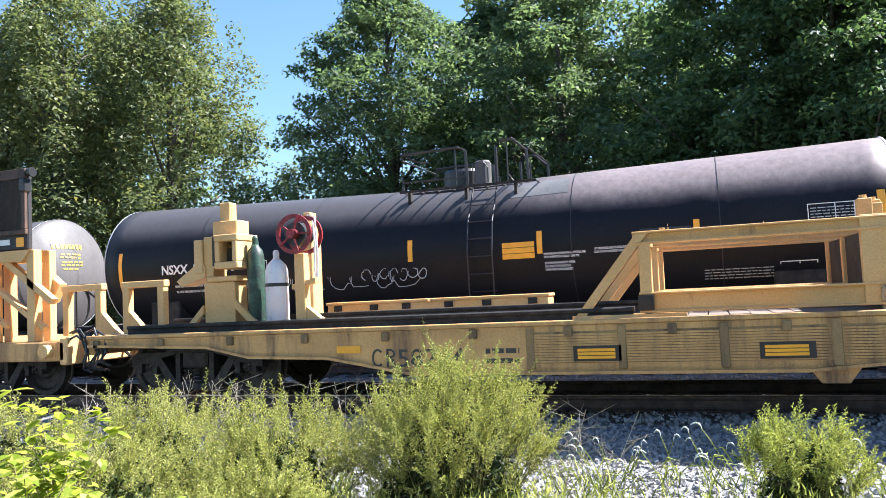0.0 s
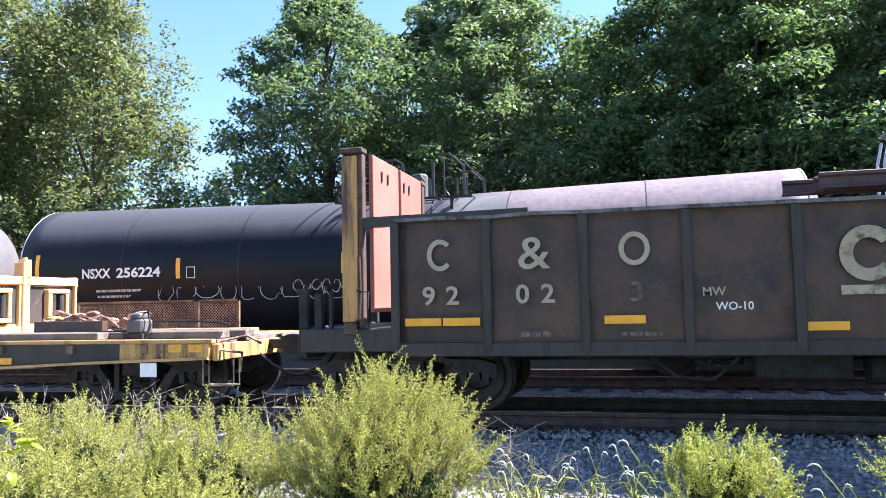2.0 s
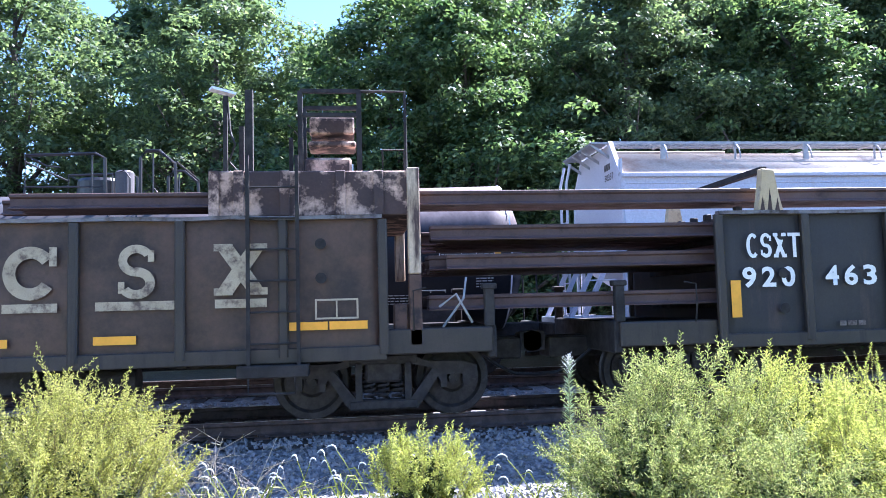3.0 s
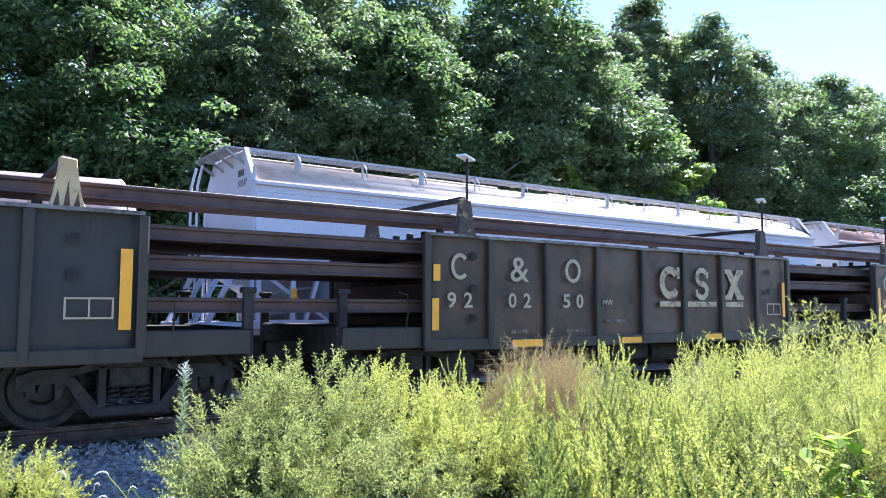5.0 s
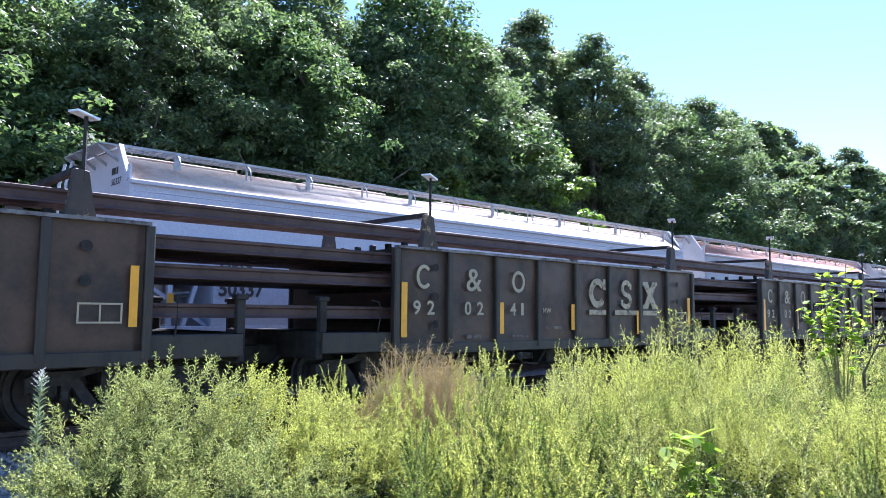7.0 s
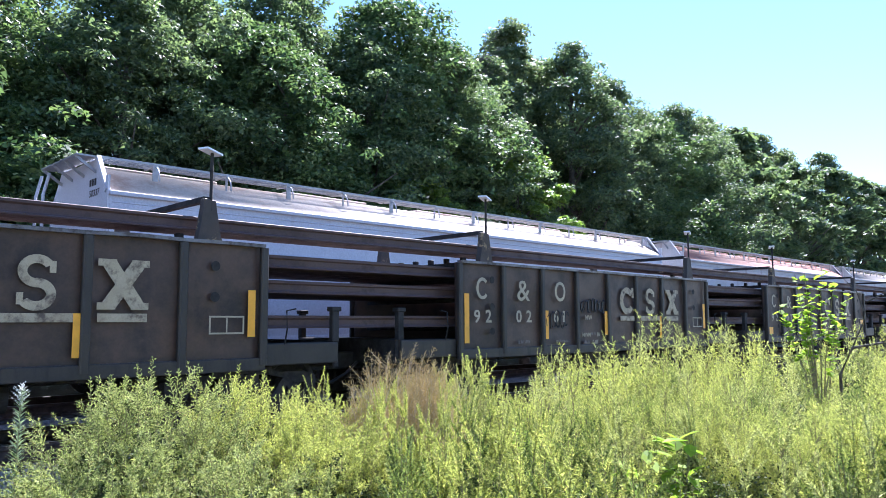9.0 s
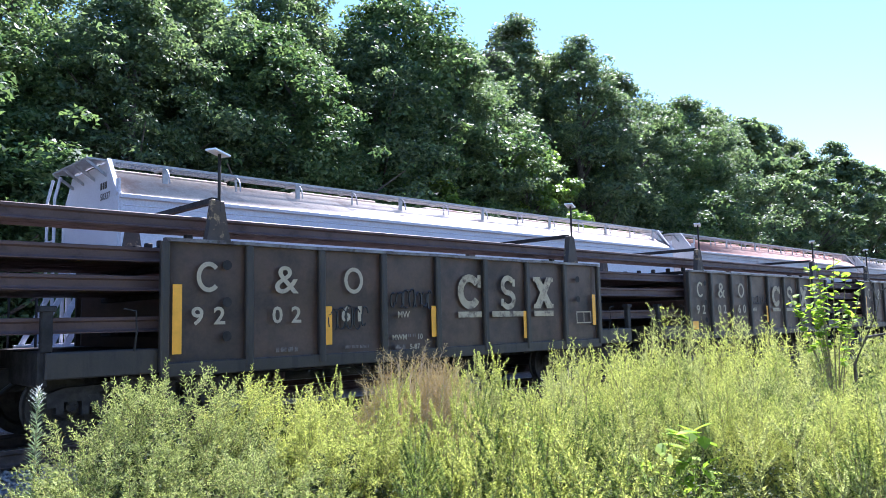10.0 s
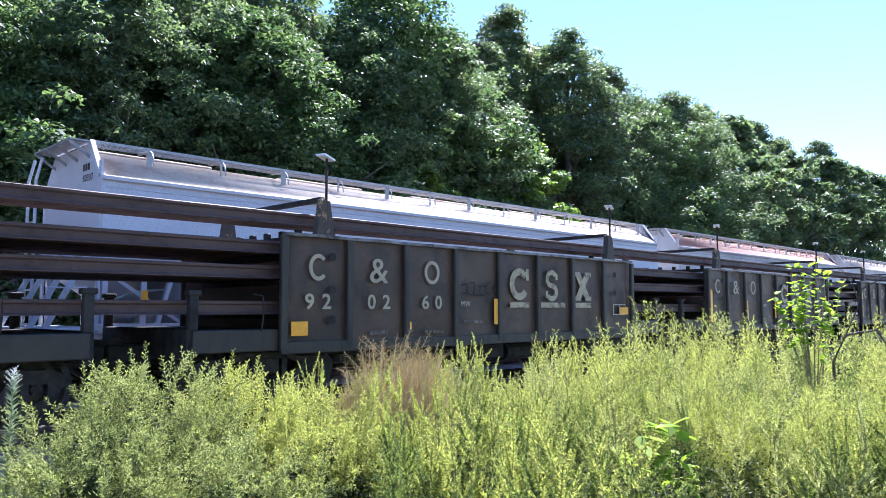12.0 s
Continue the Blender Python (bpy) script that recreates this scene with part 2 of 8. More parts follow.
LEAF_FIR = leaf_mat("fir_like_bush_leaf", (0.065, 0.095, 0.032), (0.50, 0.54, 0.21), 0.30, seed=17, dry=(0.36, 0.26, 0.14), drift=2.4)
LEAF_DEEP = leaf_mat("deep_green_weed_leaf", (0.05, 0.08, 0.025), (0.29, 0.35, 0.10), 0.32, seed=19, dry=(0.40, 0.36, 0.05), drift=2.2)
LEAF_SUN = leaf_mat("sunlit_broad_leaf", (0.20, 0.26, 0.03), (0.46, 0.48, 0.09), 0.55, seed=21, dry=(0.55, 0.50, 0.22))
LEAF_DULL = leaf_mat("dull_olive_leaf", (0.12, 0.14, 0.05), (0.40, 0.41, 0.16), 0.32, seed=11, dry=(0.34, 0.22, 0.12), drift=2.5)
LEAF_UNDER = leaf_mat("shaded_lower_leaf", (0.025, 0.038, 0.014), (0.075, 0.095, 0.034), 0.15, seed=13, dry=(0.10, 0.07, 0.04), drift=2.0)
LEAF_FEATHER = leaf_mat("yellow_green_feathery_leaf", (0.14, 0.155, 0.045), (0.55, 0.55, 0.17), 0.35, seed=15, dry=(0.42, 0.32, 0.15), drift=2.0)
LEAF_GREY = leaf_mat("blue_green_leaf", (0.14, 0.19, 0.12), (0.30, 0.37, 0.25), 0.35, seed=12)
LEAF_ROD = leaf_mat("tall_weed_leaf", (0.17, 0.20, 0.055), (0.57, 0.59, 0.18), 0.37, seed=6, dry=(0.50, 0.40, 0.16), drift=1.8)
LEAF_SAP = leaf_mat("sapling_leaf", (0.15, 0.25, 0.025), (0.30, 0.40, 0.05), 0.5, seed=7)
DRYM = plain("dry_brown_seed_head", (0.42, 0.32, 0.13), 0.85, 0, 0.35, 20)
STEM = plain("dry_weed_stem", (0.22, 0.19, 0.11), 0.8, 0, 0.3, 20)
PLUME = plain("white_grass_plume", (0.75, 0.74, 0.70), 0.8, 0, 0.1)


# ---- building helpers ----
def box(bm, x0, x1, y0, y1, z0, z1, bevel=0.0):
    vs = [bm.verts.new((x, y, z)) for x in (x0, x1) for y in (y0, y1) for z in (z0, z1)]
    fs = [bm.faces.new([vs[i] for i in f]) for f in ((0, 1, 3, 2), (4, 6, 7, 5), (0, 4, 5, 1), (2, 3, 7, 6), (0, 2, 6, 4), (1, 5, 7, 3))]
    if bevel:
        es = list({e for f in fs for e in f.edges})
        bmesh.ops.bevel(bm, geom=es, offset=bevel, segments=1, affect="EDGES")
    return bm


def tube(bm, pts, radii, sides=8, cap=True):
    """A round bar along points; radii is one number or one for each point."""
    pts = [Vector(p) for p in pts]
    if isinstance(radii, (int, float)):
        radii = [radii] * len(pts)
    rings = []
    for i, p in enumerate(pts):
        d = (pts[min(i + 1, len(pts) - 1)] - pts[max(i - 1, 0)]).normalized()
        a = d.orthogonal().normalized()
        if abs(d.z) < 0.9:
            a = d.cross(Vector((0, 0, 1))).normalized()
        c = d.cross(a)
        rings.append([bm.verts.new(p + (a * math.cos(2 * math.pi * k / sides) + c * math.sin(2 * math.pi * k / sides)) * radii[i]) for k in range(sides)])
    for r, s in zip(rings, rings[1:]):
        for k in range(sides):
            bm.faces.new((r[k], r[(k + 1) % sides], s[(k + 1) % sides], s[k]))
    if cap:
        bm.faces.new(rings[0][::-1]), bm.faces.new(rings[-1])
    return bm


def prism(bm, outline, y0, y1):
    """An outline in x and z, drawn out from y0 to y1."""
    a = [bm.verts.new((x, y0, z)) for x, z in outline]
    b = [bm.verts.new((x, y1, z)) for x, z in outline]
    n = len(a)
    bm.faces.new(a), bm.faces.new(b[::-1])
    for i in range(n):
        bm.faces.new((a[i], b[i], b[(i + 1) % n], a[(i + 1) % n]))
    return bm


def beam(bm, p, q, w, h):
    """A square bar from p to q."""
    p, q = Vector(p), Vector(q)
    d = (q - p).normalized()
    s = d.cross(Vector((0, 0, 1)))
    s = s.normalized() if s.length > 1e-3 else Vector((1, 0, 0))
    u = s.cross(d)
    ring = [[bm.verts.new(o + s * a * w / 2 + u * b * h / 2) for a, b in ((-1, -1), (1, -1), (1, 1), (-1, 1))] for o in (p, q)]
    bm.faces.new(ring[0][::-1]), bm.faces.new(ring[1])
    for k in range(4):
        bm.faces.new((ring[0][k], ring[0][(k + 1) % 4], ring[1][(k + 1) % 4], ring[1][k]))
    return bm


def lathe(bm, profile, axis, centre, sides=24):
    """A turned body: profile of (along, radius), along axis 'x', 'y' or 'z'."""
    cx, cy, cz = centre
    rings = []
    for a, r in profile:
        ring = []
        for k in range(sides):
            u, v = r * math.cos(2 * math.pi * k / sides), r * math.sin(2 * math.pi * k / sides)
            ring.append(bm.verts.new({"x": (cx + a, cy + u, cz + v), "y": (cx + u, cy + a, cz + v), "z": (cx + u, cy + v, cz + a)}[axis]))
        rings.append(ring)
    for r, s in zip(rings, rings[1:]):
        for k in range(sides):
            bm.faces.new((r[k], r[(k + 1) % sides], s[(k + 1) % sides], s[k]))
    bm.faces.new(rings[0][::-1]), bm.faces.new(rings[-1])
    return bm


SPLIT = {"deck_box", "end_plate", "gantry", "pipe_rack", "end_sill", "stake_pocket", "grille_post", "brace", "roof_hatch", "corner_post", "rust_spot", "clamp", "side_rib", "top_chord", "outlet_hopper", "stub_sill", "box_head", "roller_rack", "slot", "dome_handrail", "ladder_rail", "ladder_rung", "leg", "flag_plate", "winch", "stake", "stem", "head_stencil"}


def loose_pieces(bm):
    """The separate pieces of a bmesh, each as a bmesh of its own."""
    todo, out = set(bm.verts), []
    bm.verts.index_update()
    while todo:
        front, seen = [todo.pop()], []
        while front:
            v = front.pop()
            seen.append(v)
            for e in v.link_edges:
                w = e.other_vert(v)
                if w in todo:
                    todo.discard(w)
                    front.append(w)
        one = bmesh.new()
        at = {v.index: one.verts.new(v.co) for v in seen}
        for f in {f for v in seen for f in v.link_faces}:
            one.faces.new([at[v.index] for v in f.verts])
        out.append((min(v.index for v in seen), one))
    bm.free()
    return [b for k, b in sorted(out, key=lambda p: p[0])]


def part(name, bm, material, parent, label="", smooth=False):
    if isinstance(bm, bmesh.types.BMesh):
        if name in SPLIT:
            *rest, bm = loose_pieces(bm)
            for b in rest:
                me = bpy.data.meshes.new(name)
                bmesh.ops.recalc_face_normals(b, faces=b.faces)
                b.to_mesh(me), b.free()
                me.materials.append(material)
                ob = new(name, me)
                ob.parent = parent
                tagged(ob, label)
        bmesh.ops.recalc_face_normals(bm, faces=bm.faces)
        me = bpy.data.meshes.new(name)
        bm.to_mesh(me), bm.free()
        me.materials.append(material)
        if smooth:
            me.shade_smooth()
    else:
        me = bm
    ob = new(name, me)
    ob.parent = parent
    return tagged(ob, label)


def thing(name, m, label, category, group="", kind=""):
    ob = new(name)
    ob.matrix_basis = m
    ob.empty_display_size = 0.2
    return tagged(ob, label, category, group, kind)


def B():
    return bmesh.new()


def lettering(name, body, size, x, y, z, parent, material, width=None, label="", thick=0.0):
    """Letters of the built-in font, upright on a wall that faces -y, with their left foot at x, z."""
    cu = bpy.data.curves.new(name, "FONT")
    cu.body, cu.size, cu.offset, cu.resolution_u = body, size * 1.38, thick, 3
    tmp = bpy.data.objects.new(name, cu)
    me = bpy.data.meshes.new_from_object(tmp)
    bpy.data.objects.remove(tmp), bpy.data.curves.remove(cu)
    co = np.empty(len(me.vertices) * 3, np.float32)
    me.vertices.foreach_get("co", co)
    co = co.reshape(-1, 3)
    k = width / max(1e-3, np.ptp(co[:, 0])) if width else 1.0
    out = np.stack([x + (co[:, 0] - co[:, 0].min()) * k, np.full(len(co), y, np.float32), z + co[:, 1]], 1).astype(np.float32)
    me.vertices.foreach_set("co", out.ravel())
    me.materials.append(material)
    me.update()
    ob = new(name, me)
    ob.parent = parent
    return tagged(ob, label)


def bar_rows(bm, x, y, z, w, h, rows, rng, fill=0.55):
    """Unreadable writing: broken bars in rows."""
    step = h / rows
    for r in range(rows):
        a = x
        while a < x + w:
            ln = rng.uniform(0.05, 0.16)
            box(bm, a, min(a + ln, x + w), y - 0.002, y, z + r * step, z + r * step + step * fill)
            a += ln + 0.025
    return bm


def ring_shape(bm, cx, cz, rx, rz, thick, y, a0=0.0, a1=360.0, n=22):
    """A flat ring or part of one, in the plane y."""
    prev = None
    for i in range(n + 1):
        a = radians(a0 + (a1 - a0) * i / n)
        c, s = math.cos(a), math.sin(a)
        cur = [bm.verts.new((cx + c * (rx - k * thick), y, cz + s * (rz - k * thick))) for k in (0, 1)]
        if prev:
            bm.faces.new((prev[0], cur[0], cur[1], prev[1]))
        prev = cur
    return bm


def scrawl(name, x0, x1, z0, z1, y, loops, parent, material, rng, r=0.008):
    """A looping chalk or spray line with no meaning."""
    bm = B()
    a = 0.0
    for k in range(loops):
        cx = x0 + (x1 - x0) * (k + 0.5) / loops
        w, h = (x1 - x0) / loops * rng.uniform(0.35, 0.62), (z1 - z0) * rng.uniform(0.3, 0.5)
        cz, st, n = (z0 + z1) / 2 + rng.uniform(-0.1, 0.1) * (z1 - z0), rng.uniform(0, 6), rng.choice((9, 12, 14))
        ln = rng.uniform(4.2, 6.0)
        tube(bm, [(cx + w * math.cos(st + ln * i / n), y, cz + h * math.sin(st + ln * i / n * rng.choice((1, 1, 1.15)))) for i in range(n + 1)], r, 4, False)
    return part(name, bm, material, parent)


def quads_mesh(name, v, material, per=4):
    """A mesh of loose quads out of an array of corners (n, 4, 3)."""
    v = np.asarray(v, np.float32).reshape(-1, 3)
    n = len(v) // per
    me = bpy.data.meshes.new(name)
    me.vertices.add(len(v)), me.loops.add(len(v)), me.polygons.add(n)
    me.vertices.foreach_set("co", v.ravel())
    me.loops.foreach_set("vertex_index", np.arange(len(v), dtype=np.int32))
    me.polygons.foreach_set("loop_start", np.arange(0, len(v), per, dtype=np.int32))
    me.polygons.foreach_set("loop_total", np.full(n, per, np.int32))
    me.materials.append(material)
    me.update()
    return me


# ---- the moving train: where it is ----
SIDE, MID, MID2 = 8.80, 10.32, 14.90      # near face of the train, middle of its track, middle of the far track


def train_x(t):
    u = t - 6.5
    start = 0.41 * (1 - 2 * t) ** 2 if t < 0.5 else 0.0     # it gathers pace in the first half second
    return -29.21 - 5.7073 * u + 0.03005 * u * u - 0.000717 * u ** 3 - start + 0.10 * math.exp(-((t - 5.5) / 0.4) ** 2) + 0.16 * math.exp(-((t - 10.1) / 0.4) ** 2) + 0.12 * math.exp(-((t - 6.0) / 0.25) ** 2) + 0.15 * math.exp(-((t - 10.85) / 0.4) ** 2) - 0.05 * math.exp(-((t - 1.8) / 0.5) ** 2)


RIDERS, WHEELS = [], []


def rider(ob, u, y=MID, z=0.0):
    """Put a thing on the train, u metres behind the first gondola's front corner."""
    ob.matrix_basis = pose(train_x(0) + u, y, z)
    RIDERS.append((ob, u, y, z))
    return ob


# ---- ground and tracks ----
def ground_z(x, y):
    """Height of the ground: the ballast bed is level, its shoulder falls to the weeds."""
    if y >= 17.2:
        z = -0.22 - 0.5 * min(1, (y - 17.2) / 1.2)
    elif y >= 9.0:
        z = -0.22
    elif y >= 7.7:
        z = -0.22 - 0.30 * (9.0 - y) / 1.3
    else:
        z = -0.52 + 0.28 * min(1, max(0, (7.7 - y) / 6))
    return z + 0.03 * noise.noise((x * 0.8, y * 0.8, 0))


def build_ground():
    xs = [-900, -400, -150, -70, -40] + [i * 0.5 for i in range(-60, 90)] + [60, 100, 250, 900]
    ys = [-300, -100, -40, -15, -6, -2] + [i * 0.4 for i in range(0, 56)] + [24, 30, 45, 90, 250, 1200]
    bm = B()
    grid = [[bm.verts.new((x, y, ground_z(x, y) if abs(x) < 50 and -3 < y < 24 else (-0.72 if y > 20 else -0.24))) for y in ys] for x in xs]
    for i in range(len(xs) - 1):
        for j in range(len(ys) - 1):
            bm.faces.new((grid[i][j], grid[i + 1][j], grid[i + 1][j + 1], grid[i][j + 1]))
    m, n, l, b = base_mat("gravel_and_soil", 0.9)
    vor = n.new("ShaderNodeTexVoronoi")
    vor.inputs["Scale"].default_value = 22
    tc = n.new("ShaderNodeTexCoord")
    l.new(tc.outputs["Object"], vor.inputs["Vector"])
    stone = ramp(n, l, vor.outputs["Color"], [(0.1, (0.09, 0.088, 0.086)), (0.9, (0.27, 0.265, 0.265))])
    soil = ramp(n, l, noise_node(n, l, 3, 8, 0.7), [(0.3, (0.035, 0.032, 0.02)), (0.7, (0.085, 0.075, 0.045))])
    sep = n.new("ShaderNodeSeparateXYZ")
    l.new(tc.outputs["Object"], sep.inputs[0])
    wob = n.new("ShaderNodeMath")
    wob.operation = "MULTIPLY_ADD"
    l.new(noise_node(n, l, 1.1, 5, 0.6), wob.inputs[0])
    wob.inputs[1].default_value = 1.6
    l.new(sep.outputs["Y"], wob.inputs[2])
    near = ramp(n, l, wob.outputs[0], [(0.0, (0, 0, 0)), (1.0, (1, 1, 1))])
    rng_node = n.new("ShaderNodeMapRange")
    rng_node.inputs["From Min"].default_value, rng_node.inputs["From Max"].default_value = 6.9, 7.5
    l.new(wob.outputs[0], rng_node.inputs["Value"])
    far = n.new("ShaderNodeMapRange")
    far.inputs["From Min"].default_value, far.inputs["From Max"].default_value = 19.5, 18.5
    l.new(wob.outputs[0], far.inputs["Value"])
    both = n.new("ShaderNodeMath")
    both.operation = "MULTIPLY"
    l.new(rng_node.outputs[0], both.inputs[0]), l.new(far.outputs[0], both.inputs[1])
    l.new(mixed(n, l, both.outputs[0], soil, stone), b.inputs["Base Color"])
    bp = n.new("ShaderNodeBump")
    bp.inputs["Strength"].default_value, bp.inputs["Distance"].default_value = 0.8, 0.03
    l.new(vor.outputs["Distance"], bp.inputs["Height"]), l.new(bp.outputs["Normal"], b.inputs["Normal"])
    me = bpy.data.meshes.new("ground")
    bm.to_mesh(me), bm.free()
    me.materials.append(m)
    me.shade_smooth()
    tagged(new("ground", me), "grey crushed-stone ballast bed between weedy soil", "ground", kind="structure")


def build_gravel():
    """Loose stones where the bed shows between the bushes and the rails."""
    rng = np.random.default_rng(5)
    octa = np.array([(1, 0, 0), (-1, 0, 0), (0, 1, 0), (0, -1, 0), (0, 0, 1), (0, 0, -1)], np.float32)
    tri = [(0, 2, 4), (2, 1, 4), (1, 3, 4), (3, 0, 4), (2, 0, 5), (1, 2, 5), (3, 1, 5), (0, 3, 5)]
    out = []
    for x0, x1, y0, y1, n in ((-5, 5.5, 6.2, 9.1, 9000), (-9, 8, 11.7, 13.3, 2600), (-3, 3, 9.0, 11.6, 1800)):
        for k in range(n):
            x, y = rng.uniform(x0, x1), rng.uniform(y0, y1)
            s = rng.uniform(0.018, 0.042) * np.array([rng.uniform(0.7, 1.4), rng.uniform(0.7, 1.3), rng.uniform(0.5, 1.0)])
            q = np.linalg.qr(rng.normal(size=(3, 3)))[0]
            v = (octa * rng.uniform(0.7, 1.2, (6, 1)) * s) @ q.T + (x, y, ground_z(x, y) + 0.01)
            out.append(v[tri].reshape(-1, 3))
    ob = new("gravel", quads_mesh("gravel", np.concatenate(out), STONE_PIECES, 3))
    tagged(ob, "loose grey angular ballast stones beside the rails", "gravel", kind="stuff")


STONE_PIECES = plain("loose_ballast_stone", (0.25, 0.245, 0.245), 0.9, 0, 0.5, 7)


def rail_outline(h=0.185, foot=0.075, head=0.037):
    """Half of a rail's cross-section and its mirror, as (across, up)."""
    half = [(foot, 0), (foot, 0.012), (0.02, 0.03), (0.009, 0.05), (0.009, h - 0.06), (head, h - 0.04), (head, h - 0.008), (head - 0.008, h)]
    return half + [(-a, b) for a, b in reversed(half)]


def rail_bar(bm, x0, x1, y, z, seg=1):
    prof = rail_outline()
    rings = []
    for i in range(seg + 1):
        x = x0 + (x1 - x0) * i / seg
        rings.append([bm.verts.new((x, y + a, z + b)) for a, b in prof])
    n = len(prof)
    for r, s in zip(rings, rings[1:]):
        for k in range(n):
            bm.faces.new((r[k], r[(k + 1) % n], s[(k + 1) % n], s[k]))
    bm.faces.new(rings[0][::-1]), bm.faces.new(rings[-1])
    return bm


def build_track(name, mid, x0, x1, tie0, tie1):
    tr = thing(name, pose(0, 0, 0), "railway track with rusty rails on dark wooden ties", "railway track", kind="structure")
    for s in (-1, 1):
        y = mid + s * 0.755
        part("rail", rail_bar(B(), x0, x1, y, -0.185), TRACKRUST, tr, "rusty steel running rail")
        bm = B()
        box(bm, x0, x1, y - 0.022, y + 0.022, 0.0006, 0.003)
        part("rail_head", bm, RAILHEAD, tr, "polished bright running surface")
    rng = random.Random(3)
    bm = B()
    box(bm, -0.115, 0.115, -1.3, 1.3, -0.16, 0.0, 0.012)
    bmesh.ops.recalc_face_normals(bm, faces=bm.faces)
    me = bpy.data.meshes.new("tie")
    bm.to_mesh(me), bm.free()
    me.materials.append(TIEM)
    bm = B()
    box(bm, -0.09, 0.09, -0.17, 0.17, 0.0, 0.022)
    tube(bm, [(-0.05, -0.1, 0.02), (-0.05, -0.1, 0.05)], 0.016, 6)
    tube(bm, [(0.05, -0.1, 0.02), (0.05, -0.1, 0.05)], 0.016, 6)
    pm = bpy.data.meshes.new("tie_plate")
    bm.to_mesh(pm), bm.free()
    pm.materials.append(TRACKRUST)
    x = tie0
    while x < tie1:
        ob = part("tie", me, None, tr)
        ob.matrix_basis = pose(x, mid + rng.uniform(-0.05, 0.05), -0.2, 0, 0, rng.uniform(-1.2, 1.2))
        for s in (-1, 1):
            pl = part("tie_plate", pm, None, tr)
            pl.matrix_basis = pose(x, mid + s * 0.755, -0.2)
        x += 0.53 + rng.uniform(-0.02, 0.02)


# ---- running gear ----
def sideframe_mesh():
    bm = B()
    for s in (-1, 1):                                 # arms: jaw over the axle, top chord, slanting lower chord
        o = [(s * 1.16, 0.46), (s * 1.16, 0.62), (s * 0.98, 0.68), (s * 0.55, 0.69), (s * 0.36, 0.76), (s * 0.36, 0.66), (s * 0.62, 0.60), (s * 0.70, 0.44), (s * 0.70, 0.36), (s * 0.78, 0.36), (s * 0.78, 0.52), (s * 0.98, 0.52), (s * 0.98, 0.38), (s * 1.06, 0.38), (s * 1.06, 0.46)]
        prism(bm, o if s > 0 else o[::-1], -0.07, 0.07)
        o = [(s * 0.72, 0.58), (s * 0.60, 0.60), (s * 0.34, 0.26), (s * 0.28, 0.14), (s * 0.42, 0.14), (s * 0.48, 0.22)]
        prism(bm, o if s > 0 else o[::-1], -0.08, 0.08)
        box(bm, s * 0.30 - 0.04, s * 0.30 + 0.04, -0.08, 0.08, 0.24, 0.70)
    box(bm, -0.42, 0.42, -0.09, 0.09, 0.12, 0.24, 0.02)
    box(bm, -0.42, 0.42, -0.08, 0.08, 0.66, 0.78, 0.02)
    bmesh.ops.recalc_face_normals(bm, faces=bm.faces)
    me = bpy.data.meshes.new("sideframe")
    bm.to_mesh(me), bm.free()
    me.materials.append(TRUCKM)
    return me


def spring_mesh():
    bm = B()
    for cx in (0.0,):
        pts = [(cx + 0.065 * math.cos(a), 0.065 * math.sin(a), 0.25 + 0.27 * a / (2 * math.pi * 4.5)) for a in [2 * math.pi * i / 9 for i in range(41)]]
        tube(bm, pts, 0.017, 5)
    bmesh.ops.recalc_face_normals(bm, faces=bm.faces)
    me = bpy.data.meshes.new("spring")
    bm.to_mesh(me), bm.free()
    me.materials.append(TRUCKM)
    return me


def wheel_mesh():
    bm = B()
    R = 0.457
    for s in (-1, 1):
        y = s * 0.755
        prof = [(y + s * 0.075, 0.10), (y + s * 0.075, 0.15), (y + s * 0.035, 0.19), (y + s * 0.03, 0.34), (y + s * 0.068, 0.375), (y + s * 0.068, R - 0.006), (y - s * 0.03, R), (y - s * 0.045, R + 0.025), (y - s * 0.07, R + 0.02), (y - s * 0.07, 0.37), (y - s * 0.02, 0.33), (y - s * 0.03, 0.16), (y - s * 0.07, 0.12)]
        lathe(bm, prof, "y", (0, 0, 0), 32)
    lathe(bm, [(-1.02, 0.07), (1.02, 0.07)], "y", (0, 0, 0), 12)
    for s in (-1, 1):                                  # three cap bolts show that the axle turns
        for k in range(3):
            a = 2 * math.pi * k / 3
            lathe(bm, [(s * 1.00, 0.016), (s * 1.05, 0.016)], "y", (0.045 * math.cos(a), 0, 0.045 * math.sin(a)), 6)
    bmesh.ops.recalc_face_normals(bm, faces=bm.faces)
    me = bpy.data.meshes.new("wheelset")
    bm.to_mesh(me), bm.free()
    me.materials.append(WHEELM)
    return me


SIDEFRAME, SPRINGS, WHEELSET = sideframe_mesh(), spring_mesh(), wheel_mesh()
bm = B()
box(bm, -0.22, 0.22, -1.08, 1.08, 0.45, 0.70, 0.03)
lathe(bm, [(0.70, 0.2), (0.80, 0.2)], "z", (0, 0, 0), 16)
bmesh.ops.recalc_face_normals(bm, faces=bm.faces)
BOLSTER = bpy.data.meshes.new("bolster")
bm.to_mesh(BOLSTER), bm.free()
BOLSTER.materials.append(TRUCKM)


